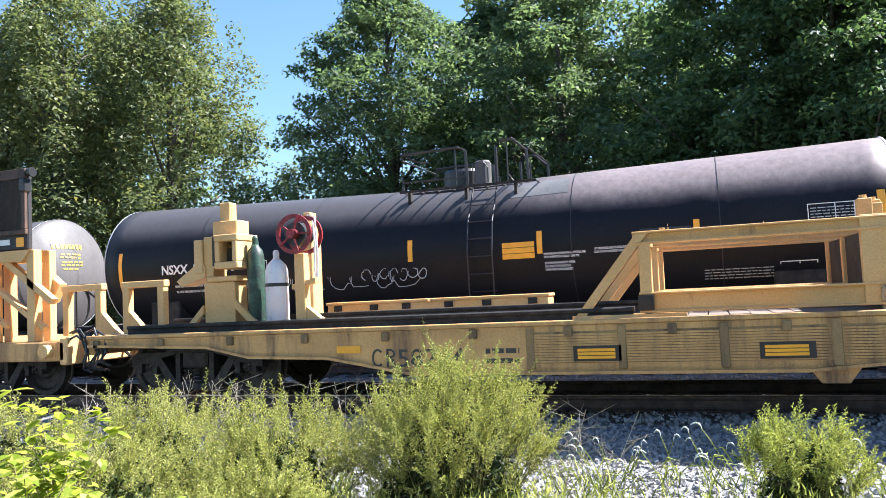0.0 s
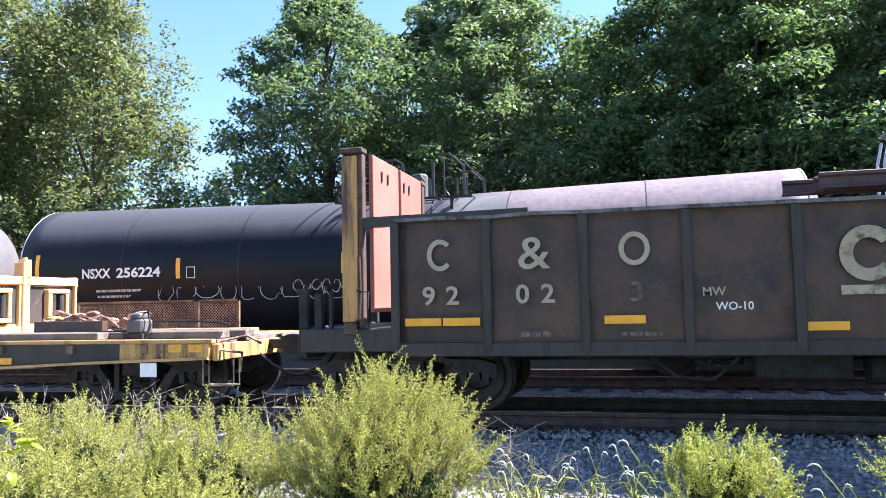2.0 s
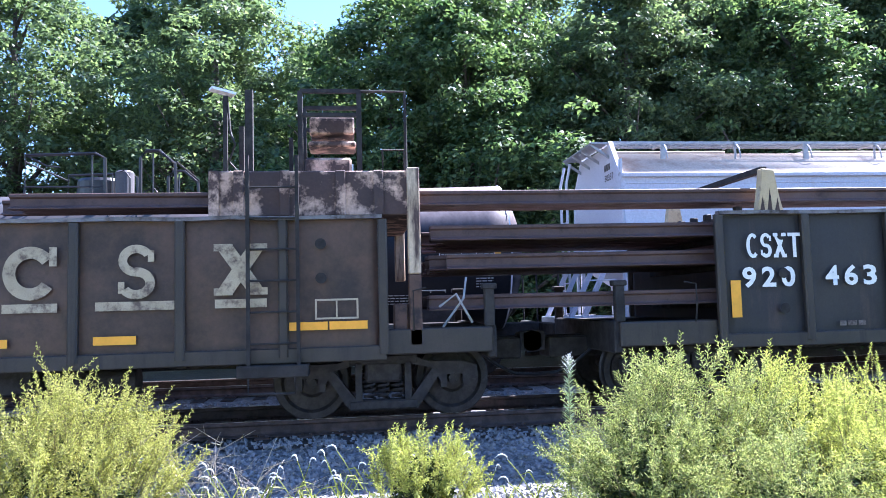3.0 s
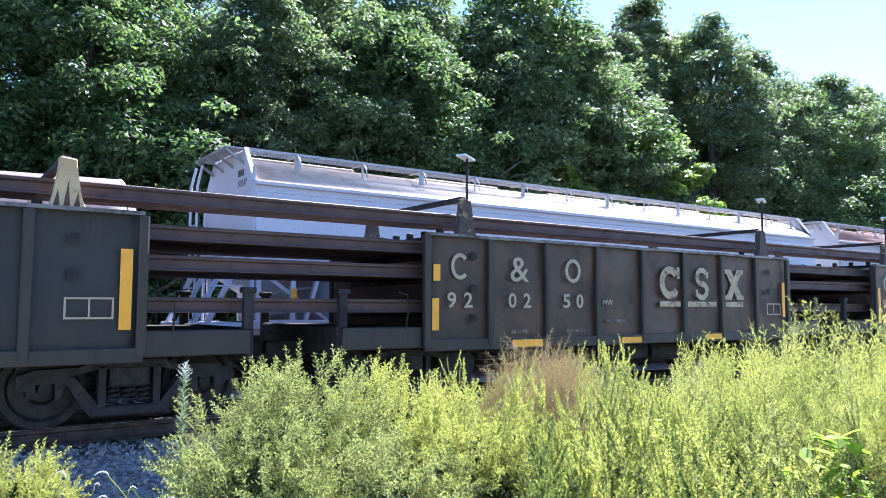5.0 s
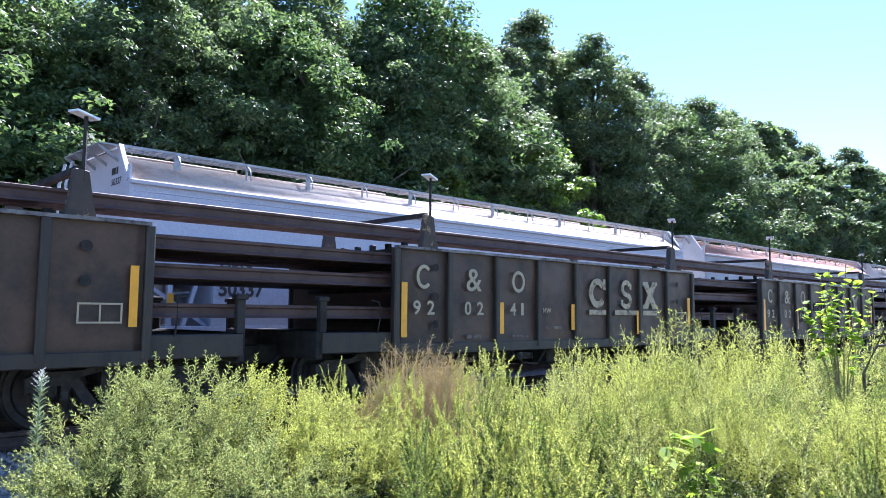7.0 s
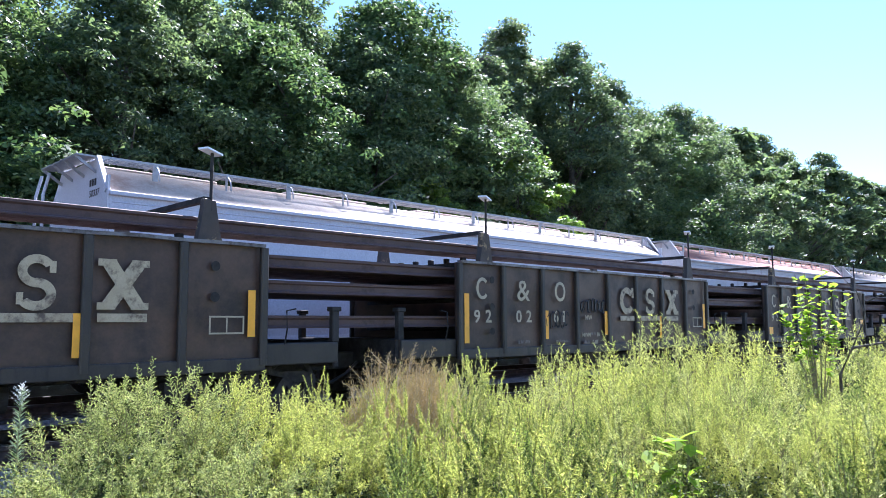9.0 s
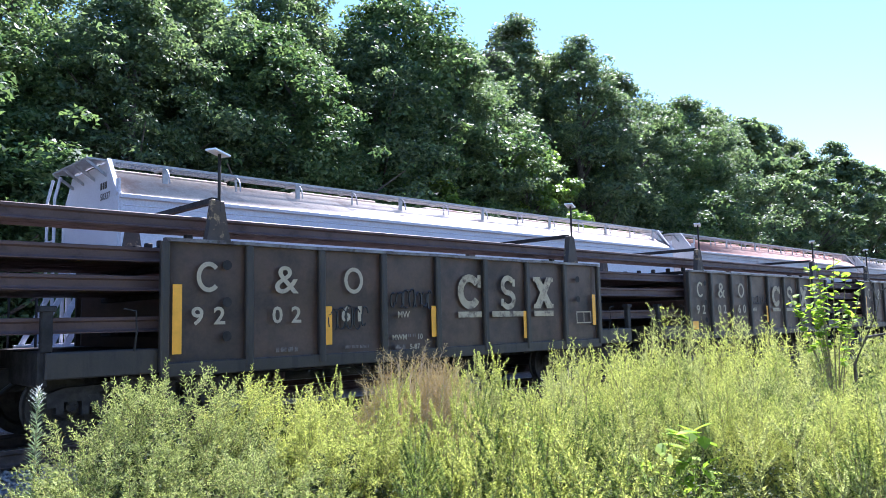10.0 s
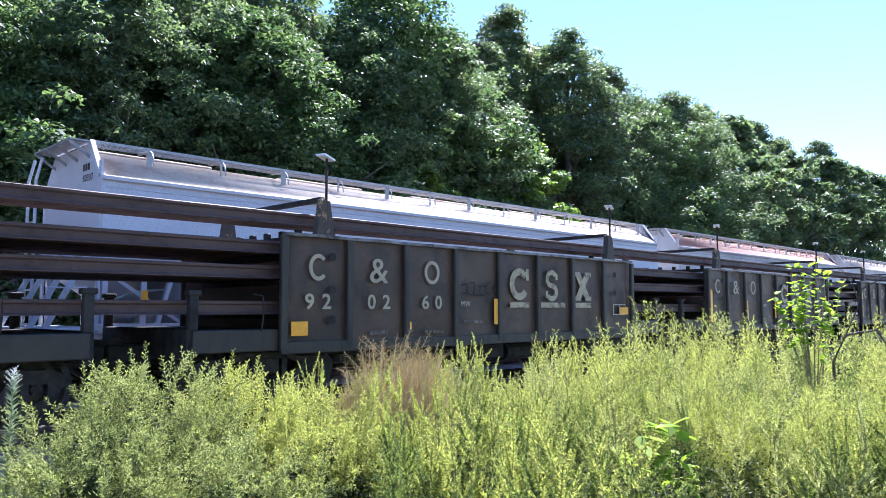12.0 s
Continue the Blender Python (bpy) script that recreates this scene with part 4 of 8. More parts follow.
def winch_deck(g):
    """The first gondola's fittings: tall end posts with red plates, steel box, ladder and gantry."""
    for q in (-1, 1):
        y = q * 1.40
        bm = B()
        box(bm, -0.71, -0.50, y - 0.08, y + 0.07, 1.18, 3.30, 0.012)
        part("end_post", bm, POSTYEL, g, "tall end post with rust-streaked cream paint")
        bm = B()
        # The dark strip along the post stands for shade in its web.
        box(bm, -0.498, -0.43, y - 0.06, y + 0.07, 1.12, 3.32, 0.01)
        box(bm, -0.73, -0.42, y - 0.10, y + 0.10, 3.33, 3.40, 0.012)
        box(bm, -0.70, -0.52, y - 0.075, y + 0.06, 1.02, 1.178, 0.012)
        part("post_channel", bm, RUSTDARK, g, "rusty cap and channel of the end post, darkened for shade")
        bm = B()
        tube(bm, [(-0.47, y - 0.09, 2.0), (-0.45, y - 0.11, 1.5), (-0.47, y - 0.12, 1.22), (-0.56, y - 0.12, 1.16)], 0.016, 6)
        part("lever", bm, RUSTDARK, g)
        bm = B()
        beam(bm, (-0.62, y, 2.43), (1.66, y - 0.02 * q, 2.46), 0.10, 0.13)
        part("top_rail", bm, GON_POST, g)
    bm = B()
    for y0, y1 in ((-1.30, -0.22), (-0.10, 0.95)):
        box(bm, -0.40, -0.34, y0, y1, 1.30, 3.33, 0.008)
    part("end_plate", bm, OXIDE, g, "faded red-oxide steel end plates")
    bm = B()
    for y0 in (-1.0, -0.75, 0.0, 0.25):
        box(bm, -0.33, -0.325, y0, y0 + 0.05, 3.02, 3.16)
    part("slot", bm, BLACK, g)
    bm = B()
    box(bm, -1.12, -1.02, -1.42, -1.30, 0.9, 1.55, 0.01)
    box(bm, -0.92, -0.88, -1.42, -1.35, 0.9, 1.58)
    part("stake", bm, UNDER, g)
    bm = B()
    box(bm, 7.24, 9.66, -1.40, 1.40, TOP + 0.02, 3.0, 0.015)
    for x in (7.24, 7.52, 8.05, 8.7, 9.15, 9.58):
        box(bm, x - 0.02, x + 0.10, -1.44, -1.39, TOP + 0.02, 3.0, 0.01)
    part("deck_box", bm, RUSTCREAM, g, "rust-eaten cream steel deck box")
    bm = B()
    box(bm, 9.53, 9.68, -1.45, -1.25, 1.75, 3.03, 0.012)
    box(bm, 9.53, 9.68, 1.25, 1.45, 1.75, 3.03, 0.012)
    part("corner_post", bm, PEEL, g, "corner post with peeling cream paint")
    bm = B()
    box(bm, 9.53, 9.68, -1.44, -1.26, 0.90, 1.748, 0.012)
    box(bm, 9.34, 9.52, -1.40, -1.30, 1.05, 1.40, 0.02)
    part("post_foot", bm, RUSTDARK, g)
    bm = B()
    for x in (7.68, 8.24):
        beam(bm, (x, -1.57, 0.62), (x, -1.57, 3.15), 0.04, 0.05)
    part("ladder_rail", bm, UNDER, g, "steel side ladder rail")
    bm = B()
    z = 0.62
    while z < 3.1:
        tube(bm, [(7.68, -1.57, z), (8.24, -1.57, z)], 0.014, 6)
        z += 0.36
    part("ladder_rung", bm, UNDER, g)
    bm = B()
    for x in (8.26, 8.98):
        for y in (-1.1, -0.3):
            beam(bm, (x, y, 3.0), (x, y, 4.05), 0.06, 0.06)
    for y in (-1.1, -0.3):
        beam(bm, (8.26, y, 4.05), (9.0, y, 4.05), 0.05, 0.05)
        beam(bm, (8.26, y, 3.75), (9.0, y, 3.75), 0.05, 0.05)
    tube(bm, [(9.55, -1.1, 3.0), (9.55, -1.1, 4.05), (9.0, -1.1, 4.05)], 0.022, 6)
    tube(bm, [(9.3, -0.2, 3.0), (9.3, -0.2, 3.5), (9.6, -0.2, 3.5), (9.6, -0.2, 3.0)], 0.022, 6)
    part("gantry", bm, UNDER, g, "open steel operator gantry")
    bm = B()
    box(bm, 8.36, 8.92, -0.9, -0.4, 3.56, 3.78, 0.02)
    box(bm, 8.34, 8.94, -0.9, -0.4, 3.40, 3.47, 0.02)
    box(bm, 8.30, 8.88, -1.0, -0.3, 3.0, 3.24, 0.03)
    part("winch", bm, RUSTCREAM, g)
    bm = B()
    beam(bm, (7.38, -1.2, 3.0), (7.38, -1.2, 3.95), 0.05, 0.05)
    beam(bm, (7.66, -1.2, 2.95), (7.66, -1.2, 4.02), 0.09, 0.09)
    beam(bm, (7.50, -0.7, 2.95), (7.50, -0.7, 3.7), 0.06, 0.06)
    beam(bm, (8.1, -0.5, 2.95), (8.1, -0.5, 3.6), 0.05, 0.05)
    tube(bm, [(7.40, -1.2, 3.95), (7.44, -1.22, 3.5), (7.5, -1.25, 3.35), (7.42, -1.2, 3.15), (7.55, -1.2, 3.0)], 0.014, 5)
    part("pipe_rack", bm, UNDER, g)
    bm = B()
    beam(bm, (7.22, -1.28, 4.02), (7.48, -1.15, 3.98), 0.14, 0.03)
    box(bm, 8.66, 8.90, -0.96, -0.94, 3.06, 3.16)
    part("flag_plate", bm, PLATE, g, "small bright metal plate")
    bm = B()
    box(bm, 7.55, 8.35, -1.62, -1.30, 0.60, 0.74, 0.01)
    tube(bm, [(7.68, -1.6, 0.6), (7.68, -1.6, 0.42), (8.2, -1.6, 0.42), (8.2, -1.6, 0.6)], 0.016, 6)
    part("step", bm, UNDER, g)
    bm = B()
    tube(bm, [(9.9, -1.3, 1.35), (10.1, -1.35, 1.5), (10.3, -1.3, 1.15)], 0.016, 6)
    tube(bm, [(9.95, -1.2, 1.1), (10.2, -1.3, 1.45), (10.25, -1.2, 1.7)], 0.016, 6)
    part("loose_rod", bm, GALV, g)


def build_load():
    """Long welded rails in four tiers, running through all the gondolas."""
    rng = random.Random(4)
    for tier, z in enumerate((1.305, 1.805, 2.165, 2.60)):
        for k in range((13, 14, 14, 4)[tier]):
            y = -1.16 + 0.172 * k + rng.uniform(-0.012, 0.012)
            start = 4.55 + rng.uniform(0, 0.5) if tier == 3 else 9.75 + rng.uniform(0, 0.4)
            bm = rail_bar(B(), start, 98, y, 0.0, 1)
            me = bpy.data.meshes.new("long_rail")
            bmesh.ops.recalc_face_normals(bm, faces=bm.faces)
            bm.to_mesh(me), bm.free()
            me.materials.append(RAILRUST)
            ob = new("long_rail", me)
            tagged(ob, "long rusty welded rail lying across the gondolas", "rail", "rails carried by the train")
            rider(ob, 0.0, MID, z)


# ---- the yellow flat car and what stands on it ----
FLAT0, FLAT1 = -17.75, -2.50


def build_flatcar():
    f = thing("flat_car", pose(0, 0, 0), "yellow fish-bellied flat car with blackened sill and stencils", "rail car")
    L = FLAT1 - FLAT0
    k = lambda u: u - FLAT0
    for s in (-1, 1):
        y = s * 1.50
        lower = [(0.05, 0.84), (k(-15.6), 0.78), (k(-14.9), 0.63), (k(-13.7), 0.60), (k(-12.5), 0.38), (k(-8.0), 0.38), (k(-7.1), 0.46), (k(-5.9), 0.61), (k(-4.4), 0.68), (L - 0.05, 0.74)]
        cut = [(a, b) for a, b in lower if a <= k(-7.12)]
        bm = B()
        prism(bm, cut + [(k(-7.12), 0.46), (k(-7.12), 0.93), (0.05, 0.93)], y - 0.05, y + 0.05)
        part("side_sill", bm, YEL_SILL, f, "dirty yellow fish-belly side sill")
        bm = B()
        prism(bm, [(k(-7.12), 0.46), (k(-5.9), 0.61), (k(-4.4), 0.68), (k(-3.9), 0.70), (k(-3.9), 0.93), (k(-7.12), 0.93)], y - 0.05, y + 0.05)
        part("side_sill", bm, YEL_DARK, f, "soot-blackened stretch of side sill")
        bm = B()
        prism(bm, [(k(-3.9), 0.70), (L - 0.05, 0.74), (L - 0.05, 0.93), (k(-3.9), 0.93)], y - 0.06, y + 0.06)
        part("side_sill", bm, POSTYEL, f, "golden-yellow rusty end of the sill")
        bm = B()
        ribbon(bm, [(a, y + s * 0.03, b) for a, b in lower], 0.07, 0.018)
        part("sill_flange", bm, YEL_SILL, f)
        bm = B()
        x = 0.15
        while x < L:
            box(bm, x, x + 0.10, y + s * 0.05 - 0.05, y + s * 0.05 + 0.06, 0.80, 0.92, 0.012)
            x += 1.17
        part("stake_pocket", bm, YEL_BROWN, f)
    for s in (-1, 1):                                   # angle along the deck's edge
        bm = B()
        box(bm, 0.0, L, *sorted((s * 1.46, s * 1.575)), 0.935, 0.99, 0.008)
        part("deck_edge", bm, YEL_SILL, f, "worn yellow edge angle")
    bm = B()
    for i in range(36):                                 # rivets along the sill
        x = k(-10.9) + i * 0.12
        lathe(bm, [(-0.012, 0.011), (0.0, 0.013)], "y", (x, -1.56, 0.435), 6)
    for i in range(62):
        lathe(bm, [(-0.010, 0.010), (0.0, 0.012)], "y", (0.25 + i * 0.105, -1.55, 0.895 if i % 2 else 0.885), 6)
    for x, z in [(k(-3.75) + 0.1 * i, z) for i in range(11) for z in (0.79, 0.87)]:
        lathe(bm, [(-0.012, 0.013), (0.0, 0.015)], "y", (x, -1.56, z), 6)
    tagged(part("rivets", bm, YEL_SILL, f), kind="stuff")
    bm = B()
    box(bm, 0.006, L / 66 - 0.006, -1.44, 1.44, 0.94, 0.983)
    bmesh.ops.recalc_face_normals(bm, faces=bm.faces)
    plank = bpy.data.meshes.new("deck_plank")
    bm.to_mesh(plank), bm.free()
    plank.materials.append(WOOD)
    for i in range(66):
        part("deck_plank", plank, None, f).matrix_basis = pose(i * L / 66, 0.012 * math.sin(i * 3.7), 0.003 * math.sin(i * 2.3))
    bm = B()                                            # ribbed grille panels
    for a, b in ((-10.94, -9.97), (-9.87, -8.87), (-8.77, -7.76), (-7.66, -7.14)):
        for r in range(11):
            box(bm, k(a), k(b), -1.565, -1.55, 0.50 + r * 0.031, 0.523 + r * 0.031)
    part("grille", bm, YEL_SILL, f, "ribbed yellow side grille")
    # Darker panels show in the gaps between the ribs.
    for a, b in ((-10.94, -9.97), (-9.87, -8.87), (-8.77, -7.76), (-7.66, -7.14)):
        bm = B()
        box(bm, k(a), k(b), -1.553, -1.5505, 0.49, 0.86)
        part("grille_back", bm, YEL_BROWN, f, "dark panel behind the ribs")
    bm = B()
    for r in range(6):
        box(bm, k(-7.08), k(-6.66), -1.575, -1.565, 0.58 + r * 0.045, 0.588 + r * 0.045)
    for r in range(5):
        box(bm, k(-7.08) + r * 0.103, k(-7.08) + 0.008 + r * 0.103, -1.580, -1.576, 0.58, 0.813)
    part("vent_screen", bm, TANKHEAD, f, "dark grey wire vent screen")
    bm = B()
    box(bm, k(-7.10), k(-6.64), -1.563, -1.5505, 0.56, 0.83)
    part("vent_frame", bm, BLACK, f)
    bm = B()
    for a in (-11.04, -9.97, -8.87, -7.76):
        box(bm, k(a), k(a) + 0.10, -1.575, -1.55, 0.42, 0.92, 0.01)
    part("grille_post", bm, YEL_BROWN, f)
    for a in (-10.43, -8.42):
        bm = B()
        box(bm, k(a) - 0.05, k(a) + 0.50, -1.575, -1.566, 0.51, 0.69)
        part("marker_plate", bm, YEL_DARK, f)
        bm = B()
        for r in range(3):
            box(bm, k(a), k(a) + 0.43, -1.584, -1.576, 0.54 + r * 0.042, 0.573 + r * 0.042)
        part("reflective_tape", bm, REFL, f)
    for a, w in ((-13.57, 0.34), (-6.28, 0.62), (-3.15, 0.2), (-2.85, 0.2)):
        bm = B()
        box(bm, k(a), k(a) + w, -1.566, -1.552, 0.66 if a < -5 else 0.82, 0.75 if a < -5 else 0.92)
        part("reflective_tape", bm, REFL, f)
    lettering("number", "58264", 0.235, k(-12.71), -1.556, 0.47, f, DARKLET, 0.88, thick=0.002)
    bm = B()
    ring_shape(bm, k(-12.99), 0.588, 0.085, 0.118, 0.03, -1.556, 45, 315)
    part("mark", bm, DARKLET, f)
    bm = B()
    box(bm, k(-12.87), k(-12.84), -1.556, -1.552, 0.47, 0.705)
    ring_shape(bm, k(-12.84), 0.642, 0.095, 0.063, 0.028, -1.556, -90, 90, 10)
    prism(bm, [(k(-12.81), 0.58), (k(-12.775), 0.58), (k(-12.735), 0.47), (k(-12.77), 0.47)], -1.556, -1.553)
    part("mark", bm, DARKLET, f)
    bm = B()
    bar_rows(bm, k(-11.55), -1.552, 0.50, 0.42, 0.24, 2, random.Random(2), 0.5)
    part("small_stencil", bm, DARKLET, f)
    bm = B()
    prism(bm, [(k(-8.0), 0.40), (k(-7.5), 0.40), (k(-7.62), 0.24), (k(-7.88), 0.24)], -1.54, -1.44)
    part("jacking_pad", bm, YEL_SILL, f)
    bm = B()
    box(bm, 0.2, L - 0.2, -0.35, 0.35, 0.5, 0.92)
    part("centre_sill", bm, UNDER, f)
    bm = B()
    box(bm, L - 0.04, L + 0.05, -1.5, 1.5, 0.70, 0.93, 0.015)
    box(bm, -0.06, 0.10, -1.5, 1.5, 0.70, 0.93, 0.015)
    part("end_sill", bm, POSTYEL, f)
    bm = B()
    for y in (-1.45, -1.3):
        tube(bm, [(L - 0.2, y, 0.72), (L - 0.2, y, 0.38), (L + 0.25, y, 0.38), (L + 0.25, y, 0.72)], 0.014, 6)
    tube(bm, [(L + 0.02, -1.4, 0.95), (L + 0.30, -1.2, 1.02), (L + 0.35, -0.9, 0.9)], 0.018, 6)
    tube(bm, [(L + 0.02, -1.45, 0.85), (L + 0.32, -1.35, 0.80), (L + 0.28, -1.35, 0.55)], 0.022, 6)
    part("end_hardware", bm, YEL_RUST, f)
    bm = B()
    box(bm, k(-3.55), k(-3.30), -1.60, -1.59, 0.50, 0.68)
    part("white_card", bm, PLATE, f)
    truck(f, k(-4.02), turning=True)
    truck(f, k(-16.2), turning=True)
    coupler(f, L, 1), coupler(f, 0, -1)
    rider(f, FLAT0)


def on_flat(name, label, category, u, y, z=0.985):
    """A thing that stands on the flat car; u along the train, y across it from its middle."""
    ob = thing(name, pose(0, 0, 0), label, category)
    return rider(ob, u, MID + y, z)


def build_guide_frame():
    """The big welded yellow frame through which rails are drawn."""
    f = on_flat("guide_frame", "welded yellow steel rail guide frame with roller boxes", "machine frame", -10.5, 0)
    W = 1.26
    for s in (-1, 0, 1):
        y = s * W
        for nm, a, b, h in (("lower_beam", (0.78, y, 0.17), (3.48, y, 0.17), 0.24), ("upper_beam", (0.74, y, 0.93), (3.48, y, 0.93), 0.15)):
            bm = B()
            (x0, _, z), x1 = a, b[0]
            box(bm, x0, x1, y - 0.07, y + 0.07, z + h / 2 - 0.025, z + h / 2, 0.006)
            box(bm, x0, x1, y - 0.07, y + 0.07, z - h / 2, z - h / 2 + 0.025, 0.006)
            box(bm, x0, x1, y - 0.012, y + 0.012, z - h / 2 + 0.02, z + h / 2 - 0.02)
            part(nm, bm, YEL, f, "yellow I-beam with chipped edges")
        bm = B()
        prism(bm, [(0.02, 0.02), (0.14, 0.02), (0.92, 0.98), (0.78, 0.98)], y - 0.06, y + 0.06)
        part("diagonal_brace", bm, YEL, f)
        bm = B()
        box(bm, 0.80, 0.94, y - 0.06, y + 0.06, 0.28, 0.86, 0.008)
        part("upright", bm, YEL, f)
        bm = B()
        box(bm, 3.12, 3.46, y - 0.05, y + 0.05, 0.05, 1.02, 0.008)
        part("end_plate", bm, YEL, f)
        bm = B()
        box(bm, 0.0, 1.3, y - 0.12, y + 0.12, 0.0, 0.04)
        part("foot_plate", bm, YEL, f)
        for x in (0.86, 3.36):
            bm = B()
            box(bm, x - 0.09, x + 0.09, y - 0.085, y - 0.07, 0.08, 0.26, 0.006)
            lathe(bm, [(-0.03, 0.05), (0.0, 0.05)], "y", (x, y - 0.085, 0.17), 14)
            part("bolt_plate", bm, YEL_DARK if x < 1 else YEL_RUST, f)
        bm = B()
        box(bm, 3.28, 3.36, y - 0.05, y + 0.05, -0.02, 0.06)
        box(bm, 0.84, 0.92, y - 0.05, y + 0.05, -0.02, 0.06)
        part("leg", bm, YEL_RUST, f)
    for x in (0.80, 3.44):
        bm = B()
        for z in ((0.93, 0.14) if x > 3 else (0.93,)):
            box(bm, x, x + 0.09, -W, W, z - 0.07, z + 0.07, 0.008)
        part("cross_member", bm, YEL, f)
    for y in (-0.02,):
        bm = B()
        box(bm, 3.40, 3.60, y - 0.05, y + 0.05, 0.02, 1.24, 0.008)
        part("middle_post", bm, YEL, f)
    for y in (-0.64, 0.62):                            # roller boxes at the open end
        bm = B()
        box(bm, 3.42, 3.57, y - 0.57, y - 0.52, 0.182, 0.858)
        box(bm, 3.42, 3.57, y + 0.52, y + 0.57, 0.182, 0.858)
        box(bm, 3.42, 3.58, y - 0.58, y + 0.58, 0.86, 1.0, 0.01)
        box(bm, 3.42, 3.58, y - 0.58, y + 0.58, 0.04, 0.18, 0.01)
        part("window_frame", bm, YEL, f)
        # A block fills the bay; its dark colour stands for the recess's shade.
        bm = B()
        box(bm, 3.15, 3.52, y - 0.50, y + 0.50, 0.20, 0.84)
        part("bay_shade", bm, YEL_DARK, f)
        bm = B()
        for a, b, c, d in ((-0.16, 0.34, 0.72, 0.80), (-0.16, 0.34, 0.24, 0.32), (-0.15, -0.06, 0.322, 0.718), (0.26, 0.33, 0.322, 0.718)):
            box(bm, 3.40, 3.62, y + a, y + b, c, d, 0.012)
        part("roller_box", bm, YEL, f, "yellow roller box with rusty rollers")
        bm = B()
        lathe(bm, [(0.34, 0.06), (0.70, 0.06)], "z", (3.54, y + 0.0, 0.0), 14)
        lathe(bm, [(0.34, 0.06), (0.70, 0.06)], "z", (3.54, y + 0.2, 0.0), 14)
        part("roller", bm, TRUCKM, f)
    for x, y, h in ((3.20, -0.75, 1.24), (3.44, 0.04, 1.28), (0.92, 0.5, 1.12), (2.2, 1.2, 1.08)):
        bm = B()
        box(bm, x, x + 0.15, y - 0.07, y + 0.07, 0.98, h, 0.008)
        for r in range(5):
            box(bm, x + 0.15, x + 0.156, y - 0.04, y + 0.04, 1.0 + r * 0.045, 1.025 + r * 0.045)
        lathe(bm, [(h, 0.04), (h + 0.04, 0.04)], "z", (x + 0.07, y, 0.0), 10)
        part("guide_post", bm, YEL, f)


def roller_stand(u, y, tall):
    f = on_flat("roller_stand", "yellow steel rail roller stand with open box head", "machine", u, y)
    bm = B()
    box(bm, 0.02, 0.56, -0.16, 0.16, 0.0, 0.72, 0.012)
    part("pedestal", bm, YEL, f)
    bm = B()
    box(bm, 0.10, 0.62, -0.20, 0.20, 0.72, 0.80, 0.01)
    box(bm, -0.12, 0.03, -0.2, 0.2, 0.86, 1.36, 0.01)
    box(bm, 0.03, 0.20, -0.16, 0.16, 0.80, 1.40, 0.01)
    box(bm, 0.20, 0.62, -0.16, 0.16, 1.30, 1.62, 0.012)
    part("head", bm, YEL, f)
    bm = B()
    # Blocks that put the shade of the head's opening into dark colour.
    box(bm, 0.24, 0.36, -0.24, -0.18, 0.95, 1.38)
    box(bm, 0.22, 0.66, -0.14, 0.14, 0.99, 1.21)
    part("throat_shade", bm, YEL_DARK, f)
    bm = B()
    for a, b, c, d in ((0.34, 0.74, 1.30, 1.40), (0.34, 0.74, 0.90, 1.0), (0.35, 0.43, 1.002, 1.298), (0.65, 0.73, 1.002, 1.298)):
        box(bm, a, b, -0.34, 0.20, c, d, 0.012)
    part("box_head", bm, YEL, f)
    bm = B()
    box(bm, 0.28, 0.46, -0.09, 0.09, 1.62, 1.90, 0.01)
    for r in range(4):
        box(bm, 0.46, 0.466, -0.05, 0.05, 1.66 + r * 0.055, 1.69 + r * 0.055)
    part("guide_post", bm, YEL, f)
    bm = B()
    prism(bm, [(-0.46, 0.76), (-0.12, 0.98), (0.06, 0.98), (0.06, 0.80), (-0.38, 0.68)], -0.18, 0.18)
    part("arm", bm, YEL, f)
    bm = B()
    prism(bm, [(0.56, 0.34), (0.92, 0.0), (1.02, 0.0), (1.0, 0.06), (0.56, 0.46)], -0.2, -0.14)
    prism(bm, [(0.02, 0.26), (-0.24, 0.0), (-0.32, 0.0), (-0.30, 0.06), (0.02, 0.38)], -0.2, -0.14)
    part("brace", bm, YEL, f)
    return f


